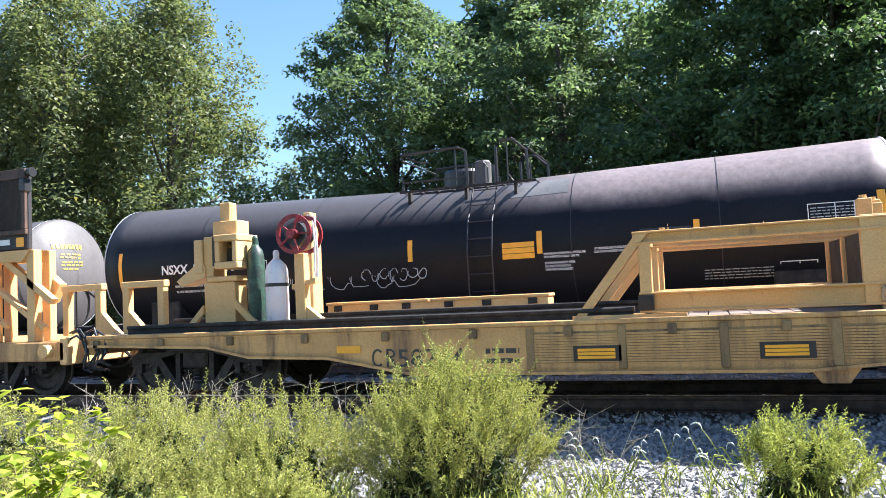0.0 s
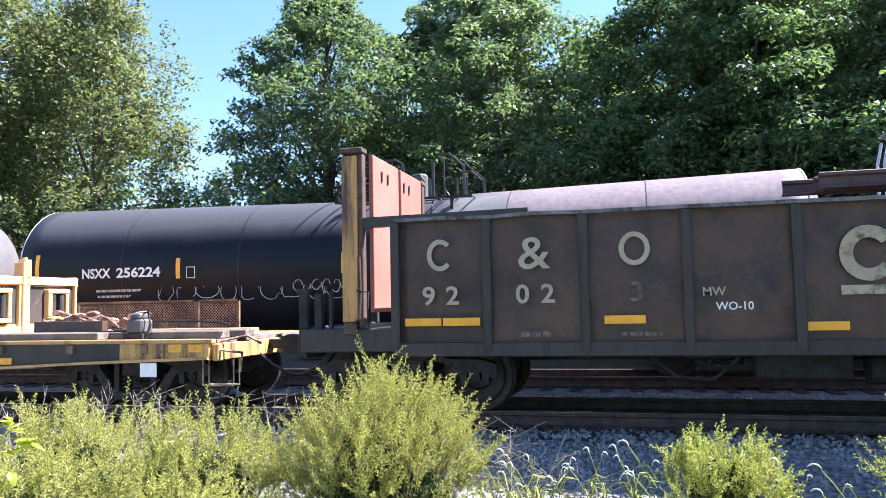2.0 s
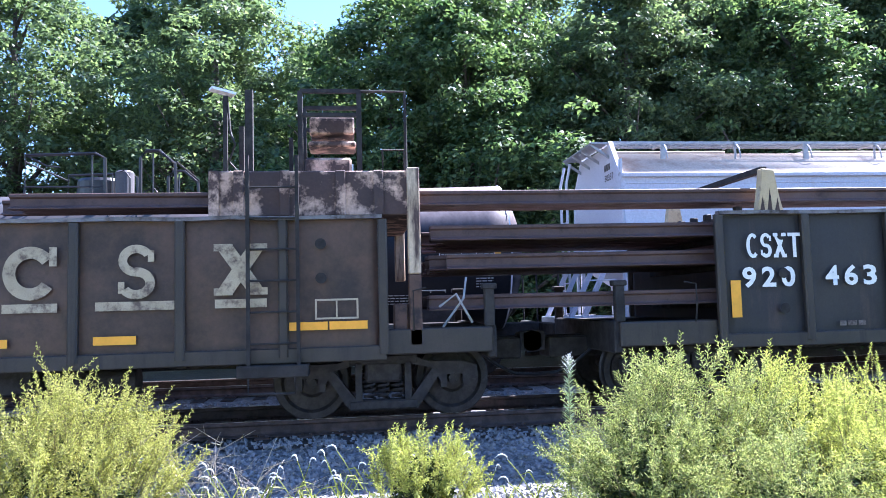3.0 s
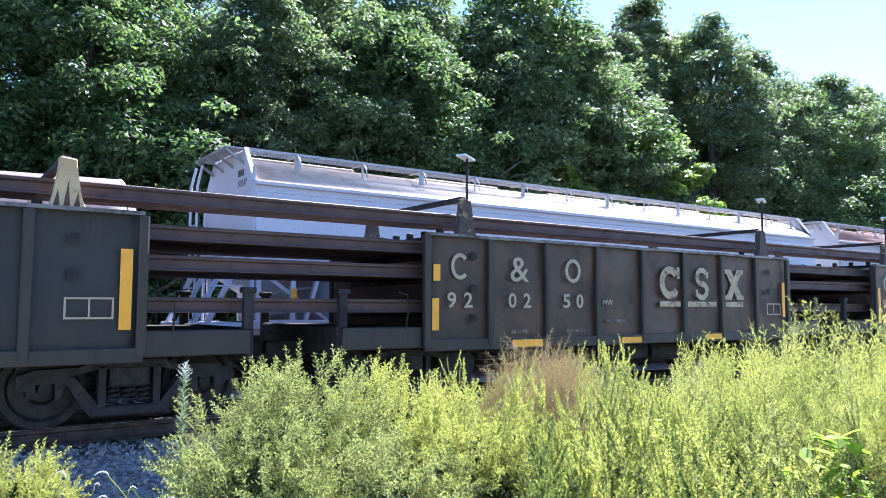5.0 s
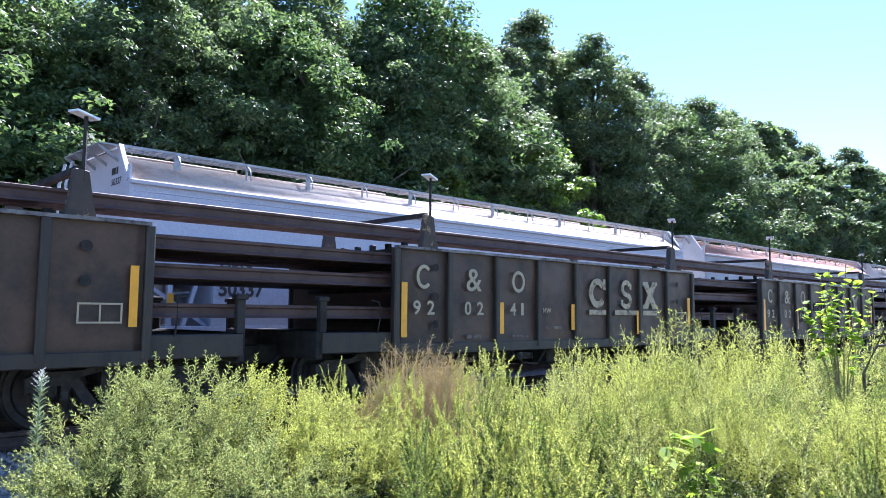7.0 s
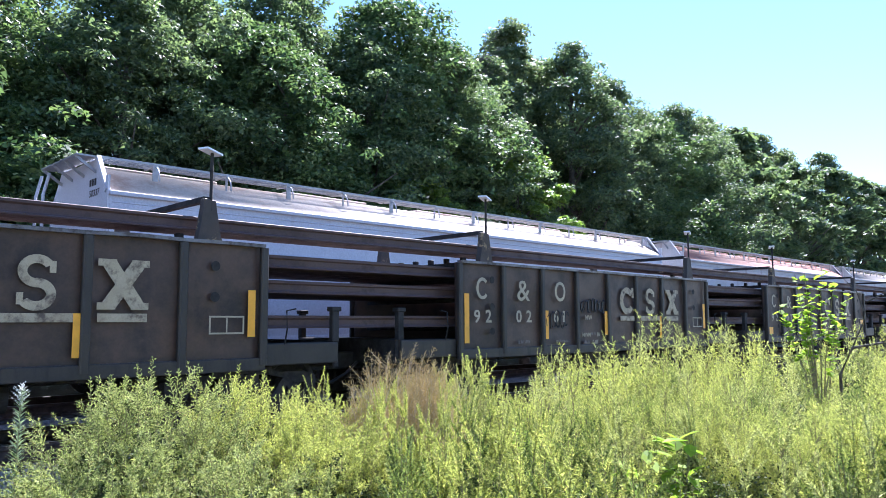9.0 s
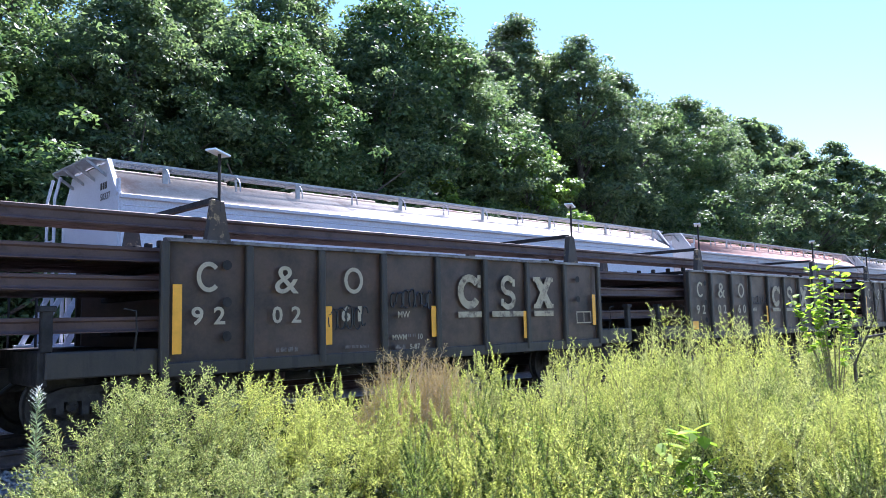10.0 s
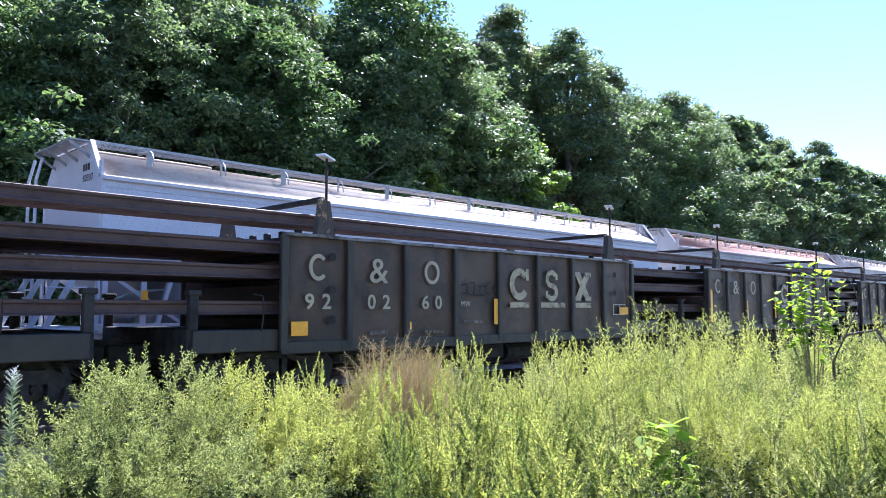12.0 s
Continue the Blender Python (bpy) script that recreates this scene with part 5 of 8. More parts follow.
def build_flat_things():
    build_guide_frame()
    roller_stand(-16.05, -0.86, 1)
    for u, y, h, r, m, lab in ((-15.20, -0.90, 1.28, 0.125, GREENCYL, "tall dark green steel gas cylinder"), (-15.42, -0.55, 1.25, 0.125, GREENCYL, "tall dark green steel gas cylinder"), (-14.80, -0.98, 1.04, 0.165, WHITECYL, "scuffed white steel gas cylinder")):
        c = on_flat("gas_cylinder", lab, "gas cylinder", u, y)
        prof = [(0.0, r * 0.92), (0.03, r), (h - 0.22, r), (h - 0.13, r * 0.85), (h - 0.07, r * 0.5), (h - 0.04, 0.05)]
        part("shell", lathe(B(), prof, "z", (0, 0, 0), 20), m, c, smooth=True)
        part("valve_cap", lathe(B(), [(h - 0.05, 0.045), (h + 0.06, 0.045), (h + 0.09, 0.025)], "z", (0, 0, 0), 12), m, c)
        if m is WHITECYL:
            part("strap", lathe(B(), [(h * 0.58, r + 0.006), (h * 0.58 + 0.05, r + 0.006)], "z", (0, 0, 0), 20), BLACK, c)
    f = on_flat("hose_reel", "dark red hose reel on a yellow post", "hose reel", -14.42, -0.95)
    bm = B()
    box(bm, -0.06, 0.10, -0.08, 0.08, 0.0, 1.06, 0.01)
    prism(bm, [(0.10, 0.0), (0.42, 0.0), (0.42, 0.05), (0.10, 0.30)], -0.06, 0.06)
    prism(bm, [(-0.12, 0.55), (-0.12, 0.62), (0.26, 0.70), (0.26, 0.63)], -0.06, 0.06)
    box(bm, -0.34, -0.12, 0.55, 0.85, 0.0, 1.55, 0.01)
    box(bm, -0.28, -0.16, 0.6, 0.8, 1.55, 1.72, 0.01)
    part("post", bm, YEL, f)
    bm = B()
    for y in (-0.16, 0.16):
        ring = [(0.225, -0.014), (0.285, -0.014), (0.285, 0.014), (0.225, 0.014)]
        vs = [[bm.verts.new((r * math.cos(2 * math.pi * k / 28), y + d, 1.33 + r * math.sin(2 * math.pi * k / 28))) for r, d in ring] for k in range(28)]
        for k in range(28):
            for m in range(4):
                bm.faces.new((vs[k][m], vs[k][(m + 1) % 4], vs[(k + 1) % 28][(m + 1) % 4], vs[(k + 1) % 28][m]))
    part("flange", bm, REDM, f, "dark red round reel flange")
    part("hose", lathe(B(), [(-0.13, 0.17), (0.13, 0.17)], "y", (0, 0, 1.33), 24), BLACK, f, "black hose wound on the reel")
    part("hub", lathe(B(), [(-0.26, 0.07), (0.26, 0.07)], "y", (0, 0, 1.33), 14), REDM, f)
    bm = B()
    for k in range(5):
        a = 2 * math.pi * k / 5
        beam(bm, (0.05 * math.cos(a), -0.185, 1.33 + 0.05 * math.sin(a)), (0.26 * math.cos(a), -0.185, 1.33 + 0.26 * math.sin(a)), 0.03, 0.02)
    part("spoke", bm, REDM, f)
    bm = B()
    tube(bm, [(0.28, -0.12, 1.5), (0.32, -0.14, 1.2), (0.29, -0.12, 0.85), (0.30, -0.1, 0.72)], 0.014, 6)
    tube(bm, [(0.22, -0.15, 1.58), (0.34, -0.16, 1.55), (0.36, -0.15, 1.1), (0.33, -0.12, 0.7)], 0.014, 6)
    part("hose_end", bm, HOSE, f)
    f = on_flat("tool_box", "long low yellow steel tool box with latches", "tool box", -14.75, 0.62)
    bm = B()
    box(bm, 0, 3.6, -0.2, 0.2, 0.0, 0.28, 0.01)
    part("body", bm, YEL, f)
    bm = B()
    box(bm, -0.02, 1.74, -0.22, 0.22, 0.28, 0.325, 0.008)
    box(bm, 1.76, 3.62, -0.22, 0.22, 0.28, 0.325, 0.008)
    part("lid", bm, YEL, f)
    for x in (0.12, 0.75, 1.3, 2.0, 2.6, 3.3):
        bm = B()
        box(bm, x, x + 0.14, -0.225, -0.2, 0.18, 0.27, 0.006)
        part("latch", bm, UNDER, f)
    # long dark rails laid on the deck
    for y in (-1.30, -1.05, -0.25):
        me = part("deck_rail", rail_bar(B(), 0, 7.4, 0, 0), UNDER, None)
        tagged(me, "dark steel rail lying on the flat car's deck", "rail", "rails on the flat car")
        rider(me, -17.2, MID + y, 0.985 - 0.06 * (y < -1))
    for k, (u0, u1, y, z, m) in enumerate(((-6.35, -4.3, -1.38, 0.985, WOOD), (-6.2, -4.6, -1.0, 0.985, WOOD), (-4.6, -2.55, -1.15, 0.985, WOOD), (-4.4, -2.4, -0.75, 0.985, WOOD), (-4.5, -2.5, -0.4, 1.0, YEL_RUST))):
        bm = B()
        box(bm, 0, u1 - u0, -0.12, 0.12, 0, 0.10, 0.01)
        ob = part("timber", bm, m, None)
        tagged(ob, "weathered timber baulk lying on the flat car", "timber", "timbers on the flat car")
        rider(ob, u0, MID + y, z)
    bm = B()
    box(bm, 0, 1.2, -0.06, 0.06, 0, 0.17, 0.005)
    ob = part("steel_channel", bm, GON, None)
    tagged(ob, "dark brown steel channel", "steel channel")
    rider(ob, -5.9, MID - 0.85, 1.07)
    # mesh screen
    f = on_flat("mesh_screen", "rusty expanded-metal screen in an angle frame", "screen", -6.15, 0.3)
    Lm, Hm = 3.0, 0.55
    bm = B()
    for a, b, c, d in ((0, Lm, Hm - 0.03, Hm), (0, Lm, 0, 0.03), (0, 0.03, 0, Hm), (Lm - 0.03, Lm, 0, Hm), (2.2, 2.28, 0, Hm)):
        box(bm, a, b, -0.025, 0.015, c, d)
    part("frame", bm, MESHRUST, f)
    bm = B()
    n = 62
    for i in range(-13, n):
        for s in (-1, 1):
            x0, x1 = i * Lm / n, i * Lm / n + Hm * 0.95
            z0, z1 = (0, Hm) if s > 0 else (Hm, 0)
            t0, t1 = max(0, -x0 / (x1 - x0)), min(1, (Lm - x0) / (x1 - x0))
            if t1 > t0:
                p = (x0 + (x1 - x0) * t0, 0, z0 + (z1 - z0) * t0)
                q = (x0 + (x1 - x0) * t1, 0, z0 + (z1 - z0) * t1)
                beam(bm, p, q, 0.004, 0.008)
    part("mesh", bm, MESHRUST, f, "rusty diamond mesh")
    rng = random.Random(12)
    for k in range(30):
        bm = B()
        w = rng.uniform(0.10, 0.34)
        pts = [(w * math.cos(a) * rng.uniform(0.4, 1), w * 0.5 * math.sin(a) * rng.uniform(0.4, 1)) for a in [i * math.pi / 3.5 for i in range(7)]]
        prism(bm, pts, -0.012, 0.012)
        bmesh.ops.rotate(bm, verts=bm.verts, cent=(0, 0, 0), matrix=Euler((rng.uniform(0.6, 1.5), rng.uniform(-0.4, 0.4), rng.uniform(-0.8, 0.8))).to_matrix())
        lo = min(v.co.z for v in bm.verts)
        bmesh.ops.translate(bm, verts=bm.verts, vec=(0, 0, -lo))
        ob = part("scrap_plate", bm, SCRAP, None)
        tagged(ob, "jagged torn scrap of rusty plate", "scrap metal", "scrap heap on the flat car")
        rider(ob, -5.55 + rng.uniform(-0.55, 0.85), MID - 0.45 + rng.uniform(-0.25, 0.3), 1.06 + 0.035 * (k % 6))
    f = on_flat("bucket", "pale pink plastic bucket", "bucket", -6.62, -0.9)
    part("shell", lathe(B(), [(0, 0.10), (0.02, 0.11), (0.16, 0.13), (0.18, 0.135), (0.18, 0.12)], "z", (0, 0, 0), 18), WHITECYL, f)
    f = on_flat("winch_motor", "grey motor clamped on the deck with cables", "motor", -3.95, -1.25)
    bm = B()
    box(bm, 0, 0.26, -0.13, 0.13, 0.08, 0.28, 0.03)
    box(bm, 0.04, 0.2, -0.1, 0.1, 0.28, 0.36, 0.02)
    part("housing", bm, TANKHEAD, f)
    bm = B()
    box(bm, -0.02, 0.28, -0.15, 0.15, 0.0, 0.08)
    part("base", bm, UNDER, f)
    bm = B()
    tube(bm, [(0.2, 0, 0.36), (0.3, -0.03, 0.38), (0.33, -0.05, 0.2), (0.30, -0.08, 0.02)], 0.015, 6)
    tube(bm, [(-0.02, 0, 0.12), (-0.5, 0.05, 0.10), (-1.1, -0.02, 0.06), (-1.8, 0.05, 0.05)], 0.018, 6)
    tube(bm, [(0.3, 0.1, 0.25), (0.8, 0.12, 0.24), (1.3, 0.1, 0.22), (1.5, 0.05, 0.18)], 0.016, 6)
    part("cable", bm, UNDER, f)


def u_frame(u, y, s):
    f = on_flat("u_frame", "yellow welded portal frame with gusset", "frame", u, y)
    bm = B()
    box(bm, 0, 0.12, -0.06, 0.06, 0, 0.76, 0.01)
    box(bm, 0.66, 0.78, -0.06, 0.06, 0, 0.76, 0.01)
    box(bm, -0.02, 0.80, -0.065, 0.065, 0.70, 0.80, 0.01)
    part("portal", bm, YEL, f)
    bm = B()
    o = [(0.12, 0.0), (0.46, 0.0), (0.12, 0.34)] if s < 0 else [(0.78, 0.0), (1.12, 0.0), (0.78, 0.34)]
    prism(bm, o, -0.05, 0.05)
    part("gusset", bm, YEL, f)


def build_lead_car():
    """The car ahead of the flat car: low yellow deck, crane legs and a screened cabin."""
    f = thing("crane_flat_car", pose(0, 0, 0), "dirty yellow flat car carrying a screened machine cabin", "rail car")
    bm = B()
    box(bm, 0, 12.0, -1.5, 1.5, 0.62, 0.92, 0.02)
    part("deck_frame", bm, YEL_SILL, f)
    bm = B()
    box(bm, 11.9, 12.06, -1.5, 1.5, 0.56, 0.98, 0.02)
    lathe(bm, [(-1.62, 0.10), (-1.5, 0.10)], "y", (11.7, 0, 0.78), 16)
    part("end_sill", bm, YEL, f)
    coupler(f, 12.0, 1)
    truck(f, 10.0, turning=True), truck(f, 2.0, turning=True)
    rider(f, -30.25)
    c = thing("machine_cabin", pose(0, 0, 0), "brown cabin with mesh-screened window on yellow legs", "machine cabin")
    bm = B()
    for a in (0.75, 1.6):
        box(bm, a, a + 0.16, -1.36, -1.2, 0, 1.46, 0.01)
        box(bm, a, a + 0.16, -1.06, -0.92, 0, 1.46, 0.01)
    part("leg", bm, YEL, c)
    bm = B()
    beam(bm, (0.2, -1.28, 1.35), (1.9, -1.28, 0.2), 0.10, 0.08)
    beam(bm, (1.0, -1.3, 1.4), (2.1, -1.3, 0.62), 0.12, 0.10)
    beam(bm, (0.2, -1.28, 0.9), (1.1, -1.28, 0.25), 0.08, 0.06)
    prism(bm, [(1.2, 0.45), (1.75, 0.62), (1.9, 0.9), (1.3, 1.35)], -1.0, -0.85)
    part("brace", bm, YEL, c)
    bm = B()
    prism(bm, [(-0.2, 1.46), (1.72, 1.46), (1.55, 1.28), (-0.2, 1.3)], -1.40, -0.9)
    part("floor_frame", bm, YEL, c)
    bm = B()
    box(bm, -1.2, 1.58, -1.30, -1.20, 1.48, 2.80, 0.02)
    part("cabin_wall", bm, GON_BLUE, c)
    bm = B()
    for a, b, p, q in ((0.62, 1.60, 2.62, 2.78), (0.62, 1.60, 1.72, 1.80), (0.625, 0.68, 1.802, 2.618), (1.52, 1.595, 1.802, 2.618)):
        box(bm, a, b, -1.37, -1.31, p, q, 0.008)
    part("window_frame", bm, RUSTDARK, c)
    bm = B()
    box(bm, 0.68, 1.52, -1.318, -1.306, 1.80, 2.62)
    part("window_back", bm, MESHRUST, c)
    bm = B()
    for i in range(-16, 17):
        for s in (-1, 1):
            x0 = 0.68 + i * 0.05
            for seg in ((x0, x0 + 0.82),):
                z0, z1 = (1.80, 2.62) if s > 0 else (2.62, 1.80)
                t0, t1 = max(0, (0.68 - seg[0]) / 0.82), min(1, (1.52 - seg[0]) / 0.82)
                if t1 > t0:
                    beam(bm, (seg[0] + 0.82 * t0, -1.34, z0 + (z1 - z0) * t0), (seg[0] + 0.82 * t1, -1.34, z0 + (z1 - z0) * t1), 0.008, 0.012)
    part("window_mesh", bm, YEL_DARK, c, "rusty diamond mesh guard")
    bm = B()
    box(bm, 0.95, 1.2, -1.31, -1.304, 1.57, 1.66)
    part("name_bar", bm, WHITE, c)
    bm = B()
    box(bm, 1.34, 1.5, -1.312, -1.304, 1.53, 1.68)
    part("orange_card", bm, REFL, c)
    bm = B()
    lathe(bm, [(0, 0.06), (0.1, 0.08)], "x", (1.6, -1.3, 2.72), 12)
    box(bm, 1.5, 1.62, -1.4, -1.25, 2.4, 2.62, 0.02)
    part("work_lamp", bm, BLACK, c)
    bm = B()
    tube(bm, [(0.6, -1.42, 2.2), (0.58, -1.45, 1.4), (0.62, -1.42, 0.4), (0.6, -1.4, 0.0)], 0.03, 6)
    part("cable", bm, BLACK, c)
    rider(c, -20.75, MID, 0.92)
    u_frame(-18.68, -1.05, 1)
    u_frame(-17.48, -1.05, -1)
    f = thing("cable_bundle", pose(0, 0, 0), "bundle of black cables hanging between the two cars", "cable bundle")
    rng = random.Random(6)
    for k in range(9):
        bm = B()
        x = k * 0.05
        a, h, w = rng.uniform(-0.07, 0.07), rng.uniform(-0.06, 0.06), rng.uniform(-0.10, 0.10)
        tube(bm, [(x - 0.30 + a, 0.0, 0.40 + h), (x - 0.10 + a, -0.05 + w * 0.3, 0.46 + h), (x + 0.06 + w, -0.10, 0.34 + h), (x + 0.13 + w, -0.11 + a, 0.14), (x + 0.06 - w, -0.08, -0.04 + h), (x + 0.16 + a, -0.02, -0.10 + h)], 0.018, 6)
        part("cable", bm, BLACK, f)
    rider(f, -17.95, MID - 1.42, 0.6)


# ---- the standing cars on the far track ----
def tank_car(x0, x1, label, top_end, sag, head_mat, R=1.45, full=True, seed=1):
    """A tank whose two halves dip towards the middle."""
    f = thing("tank_car", pose(0, MID2, 0), label, "tank car", "standing tank cars")
    mid = (x0 + x1) / 2
    zc = lambda x: top_end - R - sag * (1 - abs(x - mid) / ((x1 - x0) / 2))
    sides, n = 72, 40
    bm = B()
    rings = []
    prof = [(x0 - 0.46, 0.04), (x0 - 0.43, 0.42), (x0 - 0.33, 0.80), (x0 - 0.18, 1.16), (x0 - 0.06, 1.36), (x0, R)]
    prof += [(x0 + (x1 - x0) * i / n, R) for i in range(1, n)]
    prof += [(x1, R), (x1 + 0.06, 1.36), (x1 + 0.18, 1.16), (x1 + 0.33, 0.80), (x1 + 0.43, 0.42), (x1 + 0.46, 0.04)]
    for x, r in prof:
        z = zc(min(max(x, x0), x1))
        rings.append([bm.verts.new((x, r * math.cos(2 * math.pi * k / sides), z + r * math.sin(2 * math.pi * k / sides))) for k in range(sides)])
    for r, s in zip(rings, rings[1:]):
        for k in range(sides):
            bm.faces.new((r[k], r[(k + 1) % sides], s[(k + 1) % sides], s[k]))
    bm.faces.new(rings[0][::-1]), bm.faces.new(rings[-1])
    heads = [fc for fc in bm.faces if all(v.co.x <= x0 + 0.001 for v in fc.verts) or all(v.co.x >= x1 - 0.001 for v in fc.verts)]
    bm.faces.ensure_lookup_table()
    bm.faces.index_update()
    for fc in heads:
        fc.material_index = 1
    bmesh.ops.recalc_face_normals(bm, faces=bm.faces)
    me = bpy.data.meshes.new("shell")
    bm.to_mesh(me), bm.free()
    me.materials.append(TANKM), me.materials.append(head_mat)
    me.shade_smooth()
    part("shell", me, None, f, "glossy black tank, its dusty top coloured paler as sunlit")

    def band(name, x, w, mat, a0=-180.0, a1=180.0, lift=0.004, m=40):
        b = B()
        prev = None
        for i in range(m + 1):
            a = radians(a0 + (a1 - a0) * i / m)
            cur = [b.verts.new((xx, -(R + lift) * math.cos(a), zc(xx) + (R + lift) * math.sin(a))) for xx in (x, x + w)]
            if prev:
                b.faces.new((prev[0], prev[1], cur[1], cur[0]))
            prev = cur
        return part(name, b, mat, f, smooth=True)

    def on_shell(x, z, lift=0.006):
        s = max(-1, min(1, (z - zc(x)) / R))
        return -math.sqrt(max(0, 1 - s * s)) * (R + lift)

    def patch(name, xa, xb, za, zb, mat, lift=0.006, label=""):
        b = B()
        m = 6
        vs = [[b.verts.new((x, on_shell(x, za + (zb - za) * i / m, lift), za + (zb - za) * i / m)) for x in (xa, xb)] for i in range(m + 1)]
        for p, q in zip(vs, vs[1:]):
            b.faces.new((p[0], p[1], q[1], q[0]))
        return part(name, b, mat, f, label)

    def rows(name, x, z, w, h, nrow, mat, fill=0.5, sd=1):
        rng = random.Random(sd)
        b = B()
        step = h / nrow
        for r in range(nrow):
            a = x
            zz = z + r * step
            yy0, yy1 = on_shell(x, zz), on_shell(x, zz + step * fill)
            while a < x + w:
                ln = rng.uniform(0.04, 0.13)
                e = min(a + ln, x + w)
                b.faces.new([b.verts.new(c) for c in ((a, yy0, zz), (e, yy0, zz), (e, yy1, zz + step * fill), (a, yy1, zz + step * fill))])
                a += ln + 0.02
        return part(name, b, mat, f)

    for x in [x0 + (x1 - x0) * k for k in (0.16, 0.33, 0.67, 0.83)]:
        band("weld_band", x, 0.015, BLACK, lift=0.006)
    band("end_ring", x0 - 0.01, 0.03, WHITEM, lift=0.012), band("end_ring", x1 - 0.02, 0.03, WHITEM, lift=0.012)
    bm = B()
    for s, xe in ((-1, x0), (1, x1)):
        box(bm, *sorted((xe - s * 2.6, xe + s * 0.9)), -0.30, 0.30, 0.62, 0.98, 0.02)
        box(bm, *sorted((xe + s * 0.75, xe + s * 0.9)), -1.4, 1.4, 0.62, 0.98, 0.02)
        box(bm, *sorted((xe - s * 1.9, xe - s * 1.1)), -1.25, 1.25, 0.70, zc(xe) - R * 0.55, 0.03)
    part("stub_sill", bm, UNDER, f)
    for s, xe in ((-1, x0), (1, x1)):
        bm = B()                                        # end handrail
        pts = [(xe + s * 0.85, -1.45, 0.95), (xe + s * 0.85, -1.45, 1.9), (xe + s * 0.85, -1.3, 1.98), (xe + s * 0.85, 1.3, 1.98), (xe + s * 0.85, 1.45, 1.9), (xe + s * 0.85, 1.45, 0.95)]
        tube(bm, pts, 0.02, 6)
        tube(bm, [(xe + s * 0.85, 0.2, 0.95), (xe + s * 0.85, 0.2, 2.05)], 0.02, 6)
        lathe(bm, [(-0.02, 0.07), (0.02, 0.07)], "x", (xe + s * 0.85, 0.2, 2.0), 12)
        part("end_handrail", bm, BLACK, f)
        coupler(f, xe + s * 0.85, s)
        truck(f, xe - s * 1.45)
    if not full:
        band("reflective_tape", x1 - 0.62, 0.13, REFL, -22, 20, m=12)
        rows("small_stencil", x1 - 1.9, 2.05, 0.85, 0.45, 6, WHITE, 0.6, 5)
        rows("head_stencil", x1 - 2.6, 2.4, 0.4, 0.2, 2, WHITE, 0.5, 6)
        b = B()
        rng = random.Random(3)
        dome = lambda r: float(np.interp(r, (0.04, 0.42, 0.80, 1.16, 1.36), (0.46, 0.43, 0.33, 0.18, 0.06))) + 0.012
        for z0, h, ya, yb, step in ((0.66, 0.12, -0.62, 0.30, 0.115), (0.50, 0.035, -0.42, 0.12, 0.16), (0.42, 0.035, -0.46, 0.16, 0.13), (0.30, 0.035, -0.42, 0.10, 0.17), (0.22, 0.035, -0.44, 0.14, 0.14), (0.12, 0.035, -0.40, 0.06, 0.16)):
            y = ya
            while y < yb:
                w = step * rng.uniform(0.6, 0.8)
                b.faces.new([b.verts.new((x1 + dome(math.hypot(p, q)), p, zc(x1) + q)) for p, q in ((y, z0), (y + w, z0), (y + w, z0 + h), (y, z0 + h))])
                y += step
        part("head_stencil", b, YELLET, f, "faded yellow stencilled lines")
        b = B()
        tube(b, [(x1 + 0.40, -0.85 + 1.7 * i / 14, zc(x1) - 0.75 + 0.42 * math.sin(math.pi * i / 14)) for i in range(15)], 0.03, 6)
        part("hand_brake_chain_mark", b, BLACK, f)
        return f
    # the long tank's own markings and its dome fittings
    for x in (-12.55, -9.1, -5.48, -2.92, -0.18):
        patch("reflective_tape", x, x + 0.10, 2.02 if x > -12 else 1.75, 2.44 if x > -12 else 2.62, REFL)
    patch("reflective_tape", 2.62, 2.74, 1.90, 2.70, REFL)
    for r in range(3):
        patch("placard", -3.58, -2.97, 1.95 + r * 0.105, 2.045 + r * 0.105, REFL, 0.008)
    patch("placard_back", -1.08, -0.22, 1.98, 2.34, BLACK)
    patch("placard", -1.0, -0.28, 2.03, 2.30, REFL, 0.010)
    rows("placard_lines", -0.95, 2.07, 0.62, 0.2, 3, DARKLET, 0.5, 9).location.y = -0.006
    for text, x, z, w in (("MAXIMUM OPERATING PRESSURE", -2.80, 1.99, 0.76), ("FOR HEATER COILS 150 PSI", -2.80, 1.93, 0.64), ("EXTERIOR HEATER PIPES", -2.79, 1.82, 0.55), ("NO INLET OR OUTLET", -2.79, 1.76, 0.47), ("PIPE CAPS REQUIRED", -2.79, 1.70, 0.50), ('4" FIBERGLASS INSULATION', -1.88, 2.03, 0.66), ("DO NOT EXCEED 450 DEG F", -1.88, 1.97, 0.66)):
        lettering("stencil", text, 0.042, x, on_shell(x, z) - 0.008, z, f, WHITE, w, thick=0.001)
    rows("small_stencil", -0.05, 1.40, 1.1, 0.2, 4, CHALK, 0.32, 4)
    rows("load_table", 1.64, 2.02, 0.95, 0.5, 10, CHALK, 0.32, 7)
    b = B()
    for z in (2.0, 2.16, 2.54):
        yy = on_shell(2, z)
        b.faces.new([b.verts.new(c) for c in ((1.60, yy, z), (2.62, yy, z), (2.62, yy, z + 0.014), (1.60, yy, z + 0.014))])
    for x in (1.60, 2.0, 2.28, 2.607):
        for i in range(4):
            za, zb = 2.0 + 0.138 * i, 2.0 + 0.138 * (i + 1)
            b.faces.new([b.verts.new(c) for c in ((x, on_shell(x, za), za), (x + 0.014, on_shell(x, za), za), (x + 0.014, on_shell(x, zb), zb), (x, on_shell(x, zb), zb))])
